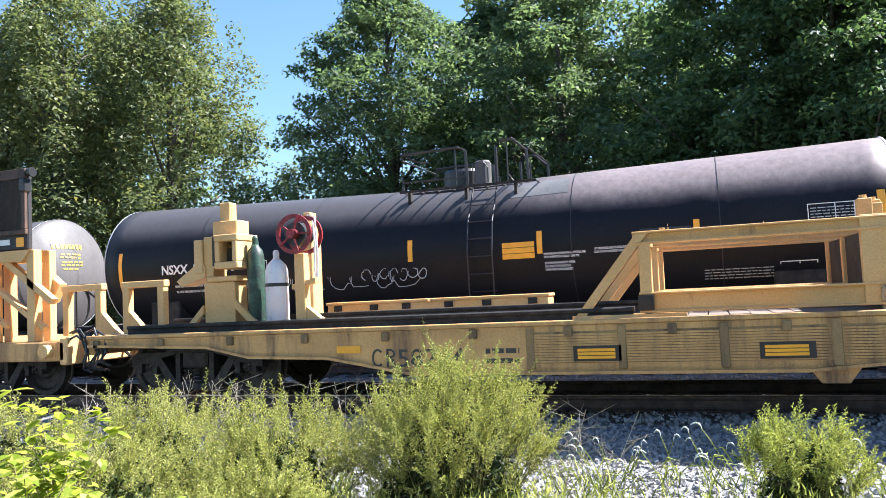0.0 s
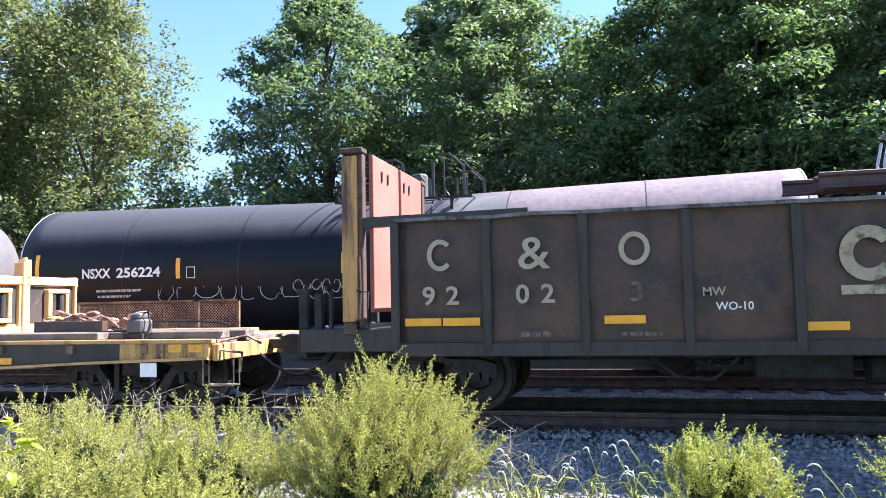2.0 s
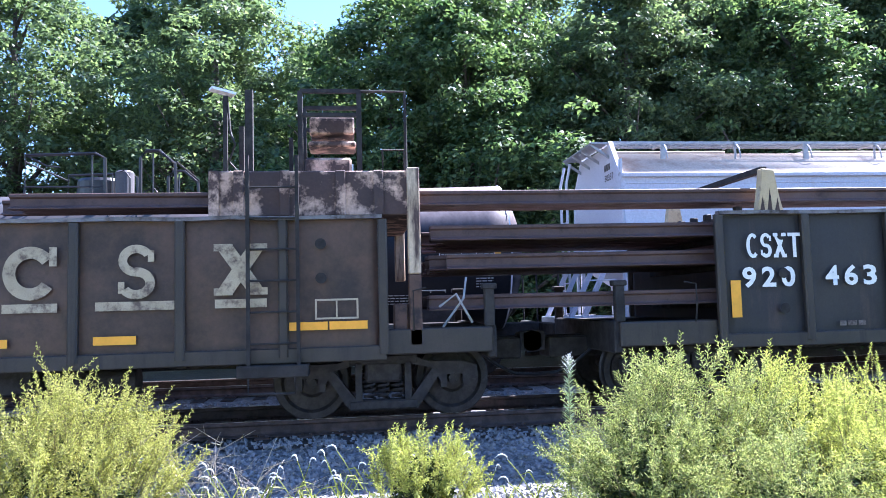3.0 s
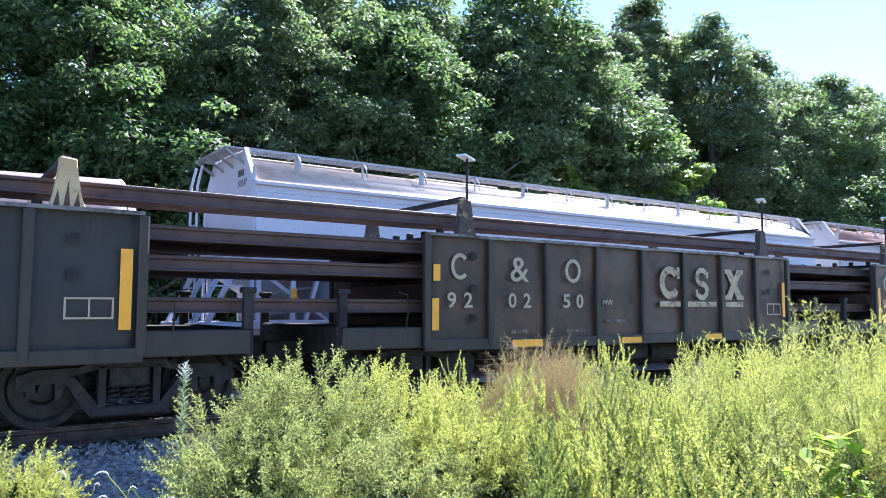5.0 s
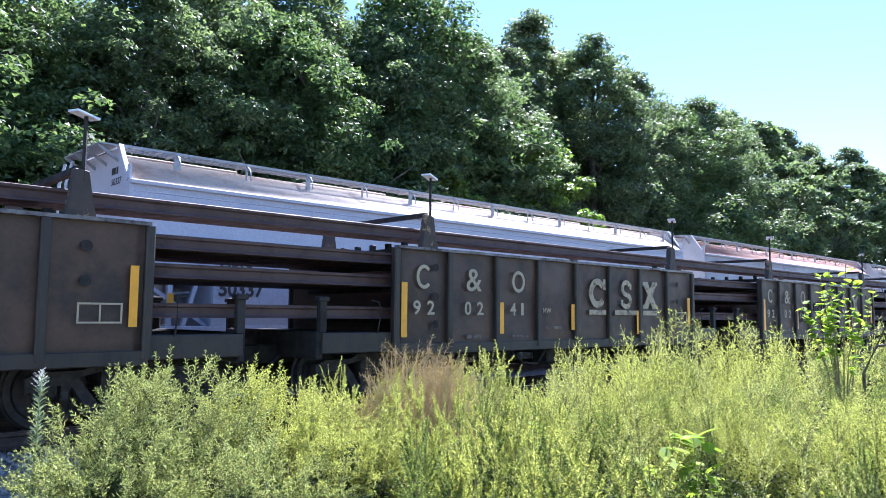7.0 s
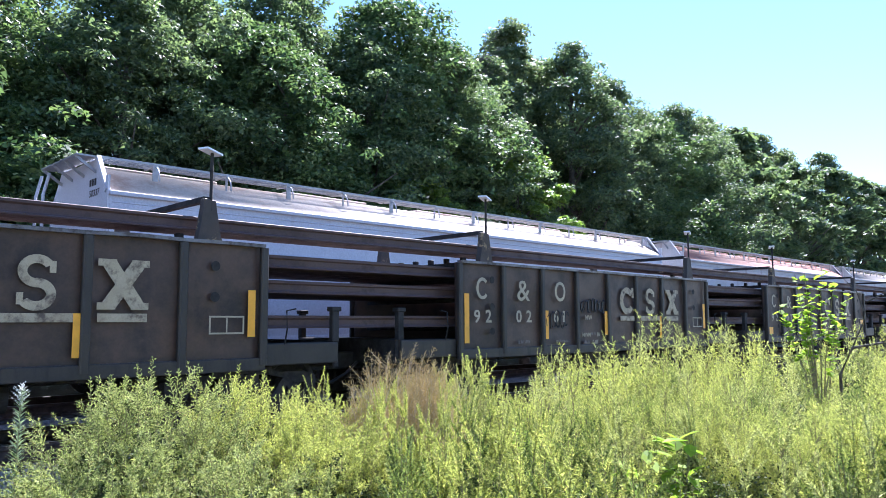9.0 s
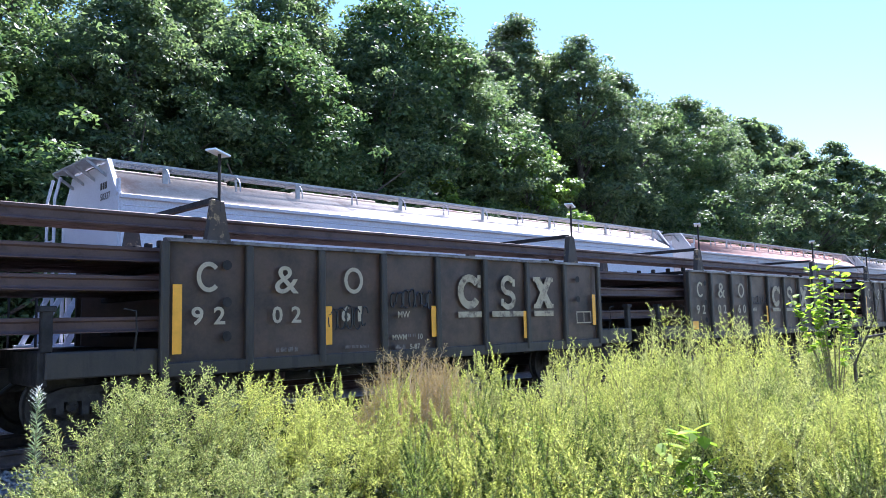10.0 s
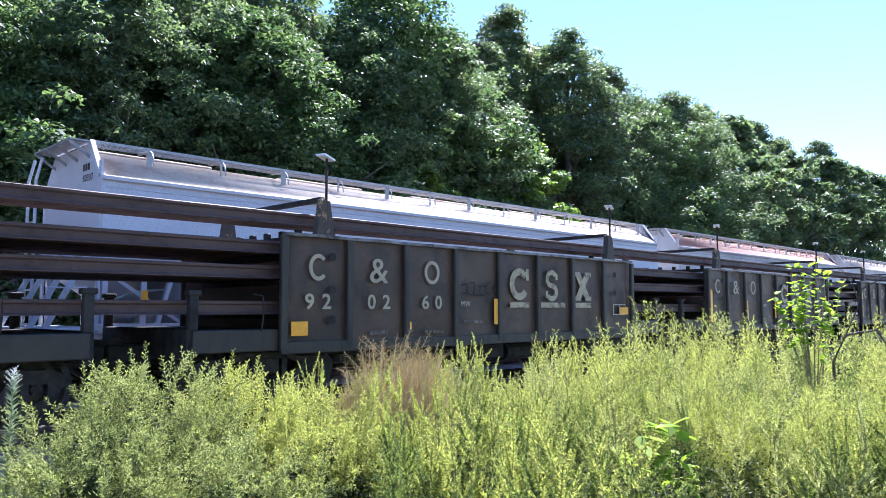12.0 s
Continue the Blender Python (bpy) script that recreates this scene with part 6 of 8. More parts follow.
    part("table_lines", b, WHITE, f)
    rows("small_stencil", 2.28, 1.68, 0.32, 0.3, 6, CHALK, 0.34, 8)
    b = B()
    for a, c, p, q in ((1.15, 1.72, 1.35, 1.365), (1.15, 1.72, 1.63, 1.645), (1.15, 1.165, 1.35, 1.645), (1.705, 1.72, 1.35, 1.645), (1.44, 1.455, 1.35, 1.645)):
        b.faces.new([b.verts.new(v) for v in ((a, on_shell(a, p), p), (c, on_shell(c, p), p), (c, on_shell(c, q), q), (a, on_shell(a, q), q))])
    part("data_box", b, WHITE, f)
    b = B()
    for a, c, p, q in ((-8.86, -8.66, 2.02, 2.032), (-8.86, -8.66, 2.24, 2.252), (-8.86, -8.848, 2.02, 2.252), (-8.672, -8.66, 2.02, 2.252)):
        b.faces.new([b.verts.new(v) for v in ((a, on_shell(a, p), p), (c, on_shell(c, p), p), (c, on_shell(c, q), q), (a, on_shell(a, q), q))])
    part("plate_box", b, WHITE, f)
    lettering("number", "256224", 0.20, -10.5, on_shell(-10, 2.2) - 0.012, 2.08, f, WHITE, 1.05, thick=0.008)
    lettering("mark", "NSXX", 0.20, -11.34, on_shell(-10, 2.2) - 0.012, 2.08, f, WHITE, 0.70, thick=0.008)
    rows("small_stencil", -11.05, 1.66, 1.3, 0.24, 2, CHALK, 0.42, 13)
    rng = random.Random(21)
    scrawl("graffiti", -9.6, -5.3, 1.48, 1.98, on_shell(-7, 1.73) - 0.012, 9, f, CHALK, rng, 0.008)
    scrawl("graffiti", -6.5, -5.1, 1.65, 1.95, on_shell(-6, 1.8) - 0.014, 7, f, CHALK, rng, 0.009)
    zt = zc(-4.6) + R
    b = B()                                             # platform grating round the dome
    for s in (-1, 1):
        for q in (1.06, 0.64):
            box(b, -5.75, -2.95, s * q - 0.015, s * q + 0.015, zt - 0.17, zt - 0.12)
        for i in range(9):
            box(b, -5.74 + i * 0.345, -5.71 + i * 0.345, *sorted((s * 0.66, s * 1.04)), zt - 0.15, zt - 0.13)
    for x in (-5.6, -4.4, -3.4):
        box(b, x, x + 0.06, -1.0, -0.9, zt - 0.62, zt - 0.15)
    part("dome_platform", b, UNDER, f)
    b = B()
    for y in (-1.02, 1.02):
        top = zt + 0.62
        tube(b, [(-5.68, y, zt - 0.15), (-5.68, y, top), (-4.5, y, top + 0.03), (-4.34, y, top - 0.05), (-4.32, y, zt - 0.15)], 0.032, 7)
        tube(b, [(-5.68, y, zt + 0.05), (-4.32, y, zt + 0.05)], 0.016, 6)
        tube(b, [(-5.68, y, top), (-5.3, y - 0.05, top - 0.2), (-5.1, y, top - 0.22)], 0.016, 6)
        tube(b, [(-4.55, y, top), (-4.55, y, zt - 0.1)], 0.018, 6)
        tube(b, [(-3.72, y, zt - 0.15), (-3.72, y, top - 0.05), (-3.62, y, top + 0.08), (-3.40, y, top + 0.08), (-3.12, y, top - 0.16), (-3.10, y, zt - 0.1)], 0.032, 7)
        tube(b, [(-3.5, y, zt - 0.15), (-3.5, y, top + 0.02)], 0.018, 6)
        tube(b, [(-4.2, y, zt - 0.12), (-4.2, y, zt + 0.28), (-4.0, y, zt + 0.34), (-3.9, y, zt + 0.2), (-3.9, y, zt - 0.1)], 0.016, 6)
    for x in (-5.68, -3.10):
        tube(b, [(x, -1.02, zt + 0.5), (x, 1.02, zt + 0.5)], 0.018, 6)
    part("dome_handrail", b, BLACK, f, "black pipe handrails round the dome")
    part("dome", lathe(B(), [(-0.25, 0.44), (0.30, 0.44), (0.36, 0.40)], "z", (-4.75, 0.15, zt), 28), BLACK, f, smooth=False)
    part("valve_housing", lathe(B(), [(-0.1, 0.17), (0.42, 0.17), (0.46, 0.13)], "z", (-4.2, -0.3, zt), 18), TANKHEAD, f)
    b = B()
    for x in (-4.22, -3.74):
        tube(b, [(x, on_shell(x, zt - 0.3) - 0.1, zt - 0.2), (x, on_shell(x, zt - 0.9) - 0.12, zt - 0.9), (x, -R - 0.14, zc(x)), (x, -R - 0.10, 1.0)], 0.016, 6)
    for i in range(8):
        z = 1.05 + i * 0.33
        y = on_shell(-3.8, min(z, zt - 0.25)) - 0.12
        tube(b, [(-4.22, y, z), (-3.74, y, z)], 0.012, 6)
    part("side_ladder", b, BLACK, f)
    # A paler band painted on the upper shell as its sheen.
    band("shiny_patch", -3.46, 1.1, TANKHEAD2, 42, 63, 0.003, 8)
    return f


TANKHEAD2 = weathered("pale_sheen_tank_top", (0.10, 0.10, 0.105), (0.15, 0.145, 0.145), (0.05, 0.05, 0.052), 0.5, scale=1.2, amount=0.35, seed=36)


def hopper_car(x0, x1, label, wall, roof, numbers=True, seed=1):
    f = thing("covered_hopper", pose(0, MID2, 0), label, "hopper car", "standing covered hoppers")
    W, eave = 1.56, 3.73
    bm = B()                                            # curved side shell, drawn along x
    prof = [(-W + 0.10, 1.05), (-W + 0.015, 1.5), (-W, 2.1), (-W, 2.8), (-W + 0.03, 3.45), (-W + 0.05, eave)]
    prof = prof + [(-a, b) for a, b in reversed(prof)]
    n, cut = len(prof), 1.62
    upper = [(a, max(b, 2.14)) for a, b in prof]        # the end bays are open below
    rings = [[bm.verts.new((x, a, b)) for a, b in o] for x, o in ((x0, upper), (x0 + cut, upper), (x0 + cut + 0.01, prof), (x1 - cut - 0.01, prof), (x1 - cut, upper), (x1, upper))]
    for p, q in zip(rings, rings[1:]):
        for k in range(n):
            bm.faces.new((p[k], p[(k + 1) % n], q[(k + 1) % n], q[k]))
    bm.faces.new(rings[0]), bm.faces.new(rings[-1][::-1])
    part("body", bm, wall, f)
    for s, xe in ((-1, x0), (1, x1)):                   # sloping floor and struts of the open bay
        bm = B()
        o = [(xe + s * 0.0, 2.12), (xe - s * 1.6, 1.08), (xe - s * 1.6, 1.16), (xe - s * 0.0, 2.20)]
        prism(bm, o, -W + 0.22, W - 0.22)
        part("slope_sheet", bm, wall, f)
        for y in (-W + 0.10, W - 0.10):
            for dx in (0.10, 0.80, 1.05):
                bm = B()
                beam(bm, (xe - s * dx, y, 1.05), (xe - s * (dx + (0.35 if dx == 1.05 else 0)), y, 2.2), 0.09, 0.07)
                part("bay_strut", bm, wall, f)
        bm = B()
        lathe(bm, [(-0.30, 0.17), (0.30, 0.17)], "x", (xe - s * 0.5, -1.0, 1.30), 14)
        tube(bm, [(xe - s * 0.2, -1.1, 1.1), (xe - s * 0.3, -1.15, 1.5), (xe - s * 0.7, -1.2, 1.7), (xe - s * 1.3, -1.2, 1.75)], 0.025, 6)
        part("brake_gear", bm, GALV, f)
    bm = B()                                            # corrugation lines along the upper side
    for z in (2.2, 2.5, 2.8, 3.1, 3.36, 3.55):
        tube(bm, [(x0 + 0.05, -W - 0.004 + 0.06 * max(0, (z - 2.8)), z), (x1 - 0.05, -W - 0.004 + 0.06 * max(0, (z - 2.8)), z)], 0.014, 5)
    part("side_rib", bm, wall, f)
    bm = B()
    box(bm, x0 - 0.02, x1 + 0.02, -W - 0.02, -W + 0.10, eave - 0.06, eave + 0.02, 0.01)
    box(bm, x0 - 0.02, x1 + 0.02, W - 0.10, W + 0.02, eave - 0.06, eave + 0.02, 0.01)
    part("top_chord", bm, wall, f)
    bm = B()                                            # arched roof
    m = 24
    rr = [[bm.verts.new((x, -W + 0.05 + (2 * W - 0.1) * i / m, eave + 0.02 + 0.64 * math.sin(math.pi * i / m) ** 0.85)) for i in range(m + 1)] for x in (x0, x1)]
    for i in range(m):
        bm.faces.new((rr[0][i], rr[1][i], rr[1][i + 1], rr[0][i + 1]))
    bm.faces.new(rr[0] + [bm.verts.new((x0, 0, eave - 0.03))]), bm.faces.new(rr[1][::-1] + [bm.verts.new((x1, 0, eave - 0.03))])
    part("roof", bm, roof, f, "dusty arched roof", True)
    n_rib = 13
    for s in (-1, 1):
        bm = B()                                        # running board of see-through grating
        ya, yb = (-0.95, -0.50) if s < 0 else (0.50, 0.95)
        a = x0 + 0.2
        while a < x1 - 0.2:
            box(bm, a, a + 0.018, ya, yb, 4.44, 4.47)
            a += 0.075
        for y in (ya, (ya + yb) / 2, yb):
            box(bm, x0 - 0.05, x1 + 0.05, y - 0.012, y + 0.012, 4.43, 4.475)
        part("running_board", bm, GALV, f, "galvanised open-grating walkway")
        for k in range(n_rib):
            x = x0 + 1.05 + (x1 - x0 - 1.4) * k / (n_rib - 1)
            bm = B()
            y = s * 0.97
            if k % 2 == 0:
                box(bm, x - 0.05, x + 0.05, y - 0.02, y + 0.02, 4.10, 4.46)
            else:
                tube(bm, [(x, y, 4.10), (x, y, 4.46)], 0.024, 6)
            beam(bm, (x, s * 1.0, 4.42), (x, s * 0.5, 4.42), 0.05, 0.04)
            tube(bm, [(x, s * (0.97 + 0.20 * math.sin(1.57 * i / 5)), 4.40 - 0.30 * (1 - math.cos(1.57 * i / 5))) for i in range(6)], 0.016, 5)
            part("walkway_bracket", bm, GALV, f)
    bm = B()
    for k in range(5):
        x = x0 + 1.5 + (x1 - x0 - 3) * k / 4
        box(bm, x - 1.2, x + 1.2, -0.32, 0.32, 4.34, 4.42, 0.02)
    part("roof_hatch", bm, roof, f)
    for s, xe in ((-1, x0), (1, x1)):
        bm = B()                                        # end crossover platform and slanted braces
        beam(bm, (xe + s * 0.22, -0.98, 4.44), (xe + s * 0.22, 0.98, 4.44), 0.38, 0.03)
        for y in (-0.9, -0.3, 0.3, 0.9):
            beam(bm, (xe + s * 0.02, y, 4.16), (xe + s * 0.40, y, 4.42), 0.04, 0.05)
        part("end_platform", bm, GALV, f)
        bm = B()
        box(bm, *sorted((xe, xe + s * 0.04)), -1.52, -1.40, 1.0, eave + 0.30)
        box(bm, *sorted((xe, xe + s * 0.04)), 1.40, 1.52, 1.0, eave + 0.1)
        beam(bm, (xe + s * 0.02, -1.46, eave + 0.02), (xe + s * 0.02, -0.95, 4.44), 0.08, 0.10)
        part("corner_post", bm, wall, f)
        bm = B()                                        # flat end wall up to the walkway
        o = [(-1.46, 2.12), (-1.46, 3.80), (-0.95, 4.40), (0.95, 4.40), (1.46, 3.80), (1.46, 2.12)]
        a = [bm.verts.new((xe - s * 0.02, p, q)) for p, q in o]
        b = [bm.verts.new((xe + s * 0.03, p, q)) for p, q in o]
        bm.faces.new(a), bm.faces.new(b[::-1])
        for i in range(6):
            bm.faces.new((a[i], b[i], b[(i + 1) % 6], a[(i + 1) % 6]))
        part("end_wall", bm, wall, f)
        bm = B()
        for y in (0.75, 1.20):
            tube(bm, [(xe + s * 0.42, y, 0.95), (xe + s * 0.42, y, 3.9), (xe + s * 0.32, y, 4.35)], 0.03, 6)
        for i in range(9):
            tube(bm, [(xe + s * 0.42, 0.75, 1.1 + 0.33 * i), (xe + s * 0.42, 1.20, 1.1 + 0.33 * i)], 0.015, 6)
        part("end_ladder", bm, wall, f)
        bm = B()
        box(bm, *sorted((xe - s * 0.3, xe + s * 0.9)), -1.45, 1.45, 0.72, 1.06, 0.02)
        for y in (-1.3, -0.5, 0.5, 1.3):
            beam(bm, (xe + s * 0.8, y, 1.05), (xe + s * 0.03, y, 2.6), 0.07, 0.09)
        part("end_sill", bm, wall, f)
        bm = B()
        tube(bm, [(xe + s * 0.85, -1.48, 1.0), (xe + s * 0.85, -1.48, 1.75), (xe + s * 0.2, -1.48, 1.75)], 0.02, 6)
        part("grab_iron", bm, wall, f)
        truck(f, xe - s * 1.5), coupler(f, xe + s * 0.85, s)
    bm = B()                                            # outlet hoppers below
    for k in range(3):
        x = x0 + (x1 - x0) * (k + 0.5) / 3
        a = [(x - 2.0, 1.1), (x + 2.0, 1.1), (x + 0.45, 0.42), (x - 0.45, 0.42)]
        prism(bm, a, -1.2, 1.2)
    part("outlet_hopper", bm, wall, f)
    bm = B()
    box(bm, x0, x1, -W + 0.04, -W + 0.2, 0.95, 1.12, 0.01)
    part("side_sill", bm, wall, f)
    if numbers:
        rng = random.Random(seed)
        lettering("number", "50337", 0.29, x0 + 1.72, -W - 0.014, 1.70, f, DARKLET, 0.98, thick=0.012)
        lettering("mark", "FINX", 0.29, x0 + 1.74, -W - 0.014, 2.10, f, DARKLET, 0.76, thick=0.012)
        b = lettering("number", "50337", 0.13, 0, 0, 0, f, DARKLET, 0.5, thick=0.003)
        b.matrix_basis = pose(x0 - 0.036, -0.62, 3.72, 0, 0, -90)
        bm = B()
        for k in range(3):
            box(bm, k * 0.12, k * 0.12 + 0.085, -0.002, 0, 0, 0.13)
        b = part("mark", bm, DARKLET, f)
        b.matrix_basis = pose(x0 - 0.036, -0.62, 3.92, 0, 0, -90)
        bm = B()
        box(bm, x0 + 0.72, x0 + 0.84, -W - 0.013, -W - 0.01, 1.3, 1.72)
        part("reflective_tape", bm, REFL, f)
    return f


def build_far_cars():
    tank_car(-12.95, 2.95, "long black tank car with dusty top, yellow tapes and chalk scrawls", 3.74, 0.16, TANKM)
    tank_car(-31.5, -15.7, "black tank car with a dusty grey end and yellow stencils", 3.76, 0.1, TANKHEAD, full=False)
    hopper_car(5.1, 24.6, "white covered hopper with a dusty roof and open walkways", WHITEM, ROOFM)
    hopper_car(26.3, 44.5, "stained grey covered hopper with a rust-red roof", GREYHOP, RUSTROOF, False)
    hopper_car(46.3, 64.0, "stained grey covered hopper with a pale roof", GREYHOP, ROOFM, False)
    hopper_car(65.8, 83.5, "white covered hopper, far down the siding", WHITEM, ROOFM, False)


# ---- trees ----
def leaf_quads(c, normal, size, rng, fold=0.25):
    """Three-cornered leaves at points c, facing normal, of lengths size."""
    n = len(c)
    nv = normal + rng.normal(0, 0.55, (n, 3))
    nv /= np.linalg.norm(nv, axis=1, keepdims=True) + 1e-6
    a = np.cross(nv, rng.normal(size=(n, 3)))
    a /= np.linalg.norm(a, axis=1, keepdims=True) + 1e-6
    b = np.cross(nv, a)
    s = size[:, None]
    return np.stack([c - a * s * 0.45 + b * s * 0.36, c - a * s * 0.45 - b * s * 0.36, c + a * s * 0.6 - nv * s * fold * 0.4], 1)


def build_tree(name, seed, height, radius, crown_base, clumps, per, leaf, material, label, category="tree", droop=0.0, conic=0.0, lump=0.165):
    rng = np.random.default_rng(seed)
    t = thing(name, pose(0, 0, 0), label, category, "trees behind the tracks")
    bm = B()
    lean = rng.normal(0, 0.02, 2)
    spine = [(lean[0] * z, lean[1] * z, z) for z in np.linspace(-0.3, height * 0.88, 9)]
    r0 = 0.02 * height + 0.06
    tube(bm, spine, [r0 * (1 - 0.9 * i / 8) for i in range(9)], 8)
    centres, sizes = [], []
    H = height - crown_base
    for k in range(clumps):
        h = rng.beta(1.25, 1.15)
        env = (math.sin(math.pi * min(1, 0.12 + 0.88 * h) ** (0.75 + conic)) ** 0.65) * (1 - conic * h * 0.7)
        ang = rng.uniform(0, 2 * math.pi)
        rad = radius * env * math.sqrt(rng.uniform(0.12, 1.0)) * rng.uniform(0.72, 1.22) * (1 + 0.22 * math.sin(3 * ang + seed) * math.sin(5 * h + seed))
        centres.append((rad * math.cos(ang), rad * math.sin(ang), crown_base + h * H * 0.97))
        sizes.append(rng.uniform(0.5, 1.35) * radius * lump * (1.15 - 0.4 * h))
    centres, sizes = np.array(centres), np.array(sizes)
    for k in range(0, clumps, max(1, clumps // 34)):
        c = centres[k]
        z0 = max(crown_base * 0.7, c[2] - np.hypot(c[0], c[1]) * rng.uniform(0.6, 1.0) - 0.5)
        base = Vector((lean[0] * z0, lean[1] * z0, z0))
        midp = base.lerp(Vector(c), 0.5) + Vector((0, 0, rng.uniform(0.0, 0.5)))
        w = r0 * 0.42 * (1 - z0 / height * 0.7)
        tube(bm, [base, midp, Vector(c)], [w, w * 0.55, w * 0.15], 5)
    part("trunk", bm, BARK, t, "grey-brown trunk and limbs", True)
    idx = rng.choice(clumps, clumps * per, p=sizes ** 2 / (sizes ** 2).sum())
    d = rng.normal(size=(len(idx), 3))
    d[:, 2] = np.where(rng.uniform(0, 1, len(idx)) < 0.72, np.abs(d[:, 2]), d[:, 2])
    d /= np.linalg.norm(d, axis=1, keepdims=True)
    rr = sizes[idx] * rng.uniform(0.25, 1.0, len(idx)) ** 0.45 * rng.uniform(0.85, 1.35, len(idx))
    p = centres[idx] + d * rr[:, None] * np.array([1.08, 1.08, 0.78])
    p[:, 2] -= droop * (rr / (sizes[idx] + 1e-6)) ** 2 * rng.uniform(0, 1, len(p)) * 1.0
    normal = d * 0.6 + np.array([0, 0, 0.8])
    me = quads_mesh("crown", leaf_quads(p, normal, rng.uniform(0.7, 1.3, len(p)) * leaf, rng), material, 3)
    part("crown", me, None, t, "dense leafy crown with gaps")
    return t


def build_trees():
    """A wood close behind the far track, open to the sky over the standing tank cars."""
    dark, tall = "broad dark green tree behind the tracks", "tall dark green tree behind the tracks"
    proto = [
        build_tree("tree", 1, 14.5, 4.7, 1.2, 640, 112, 0.152, LEAF_OAK, dark, lump=0.12),
        build_tree("tree", 2, 16.0, 4.4, 1.4, 640, 112, 0.152, LEAF_OAK, tall, conic=0.22, lump=0.12),
        build_tree("tree", 3, 13.0, 4.8, 0.8, 640, 112, 0.152, LEAF_YOUNG_DARK, "wide green tree with brighter sunlit leaves", lump=0.12),
        build_tree("tree", 4, 15.5, 4.6, 0.8, 420, 150, 0.145, LEAF_BIRCH, "drooping pale green tree with fine leaves", droop=1.3, lump=0.135),
        build_tree("tree", 5, 18.0, 3.9, 3.0, 170, 170, 0.20, LEAF_FAR, "slender open-crowned tree with hazy leaves"),
        build_tree("tree", 6, 8.0, 2.4, 0.6, 90, 300, 0.15, LEAF_YOUNG, "young bright green maple in front of the wood", conic=0.35),
        build_tree("tree", 7, 16.0, 5.0, 1.0, 100, 120, 0.42, LEAF_OAK, "dark green tree deep in the wood"),
    ]
    build_bare_tree(31.0, 31.0, 21.0, 4)
    used = set()
    rng = random.Random(77)
    for k, x, y, s in TREES:
        m = pose(x, y, -0.75, 0, 0, rng.uniform(0, 360))
        if k not in used:
            used.add(k)
            proto[k].matrix_basis = m @ Matrix.Diagonal((s, s, s, 1))
        else:
            first = proto[k].scale[0]
            copy_thing(proto[k], m @ Matrix.Diagonal((s / first, s / first, s / first, 1)))


def build_bare_tree(x, y, height, seed):
    """A leafless top that stands out of the wood."""
    rng = np.random.default_rng(seed)
    t = thing("bare_tree", pose(x, y, -0.75), "leafless grey tree standing over the wood", "tree", "trees behind the tracks")
    bm = B()
    tube(bm, [(0, 0, 0), (0.1, 0, height * 0.5), (-0.1, 0.1, height * 0.8)], [0.2, 0.14, 0.08], 7)
    part("trunk", bm, BARK, t)

    def grow(p, d, ln, r, depth):
        d = d / np.linalg.norm(d)
        q = p + d * ln
        m = p + d * ln * 0.5 + rng.normal(0, ln * 0.06, 3)
        tube(bm, [tuple(p), tuple(m), tuple(q)], [r, r * 0.75, r * 0.5], 4)
        if depth:
            for j in range(3):
                s = p + (q - p) * rng.uniform(0.45, 1.0)
                grow(s, d + rng.normal(0, 0.5, 3) + np.array([0, 0, 0.15]), ln * rng.uniform(0.5, 0.75), r * 0.5, depth - 1)

    bm = B()
    for k in range(6):
        a = rng.uniform(0, 6.28)
        grow(np.array([0.0, 0.05, height * rng.uniform(0.66, 0.80)]), np.array([math.cos(a), math.sin(a), 1.1]), height * 0.15, 0.06, 3)
    part("branches", bm, BARK, t, "bare grey branches and twigs")


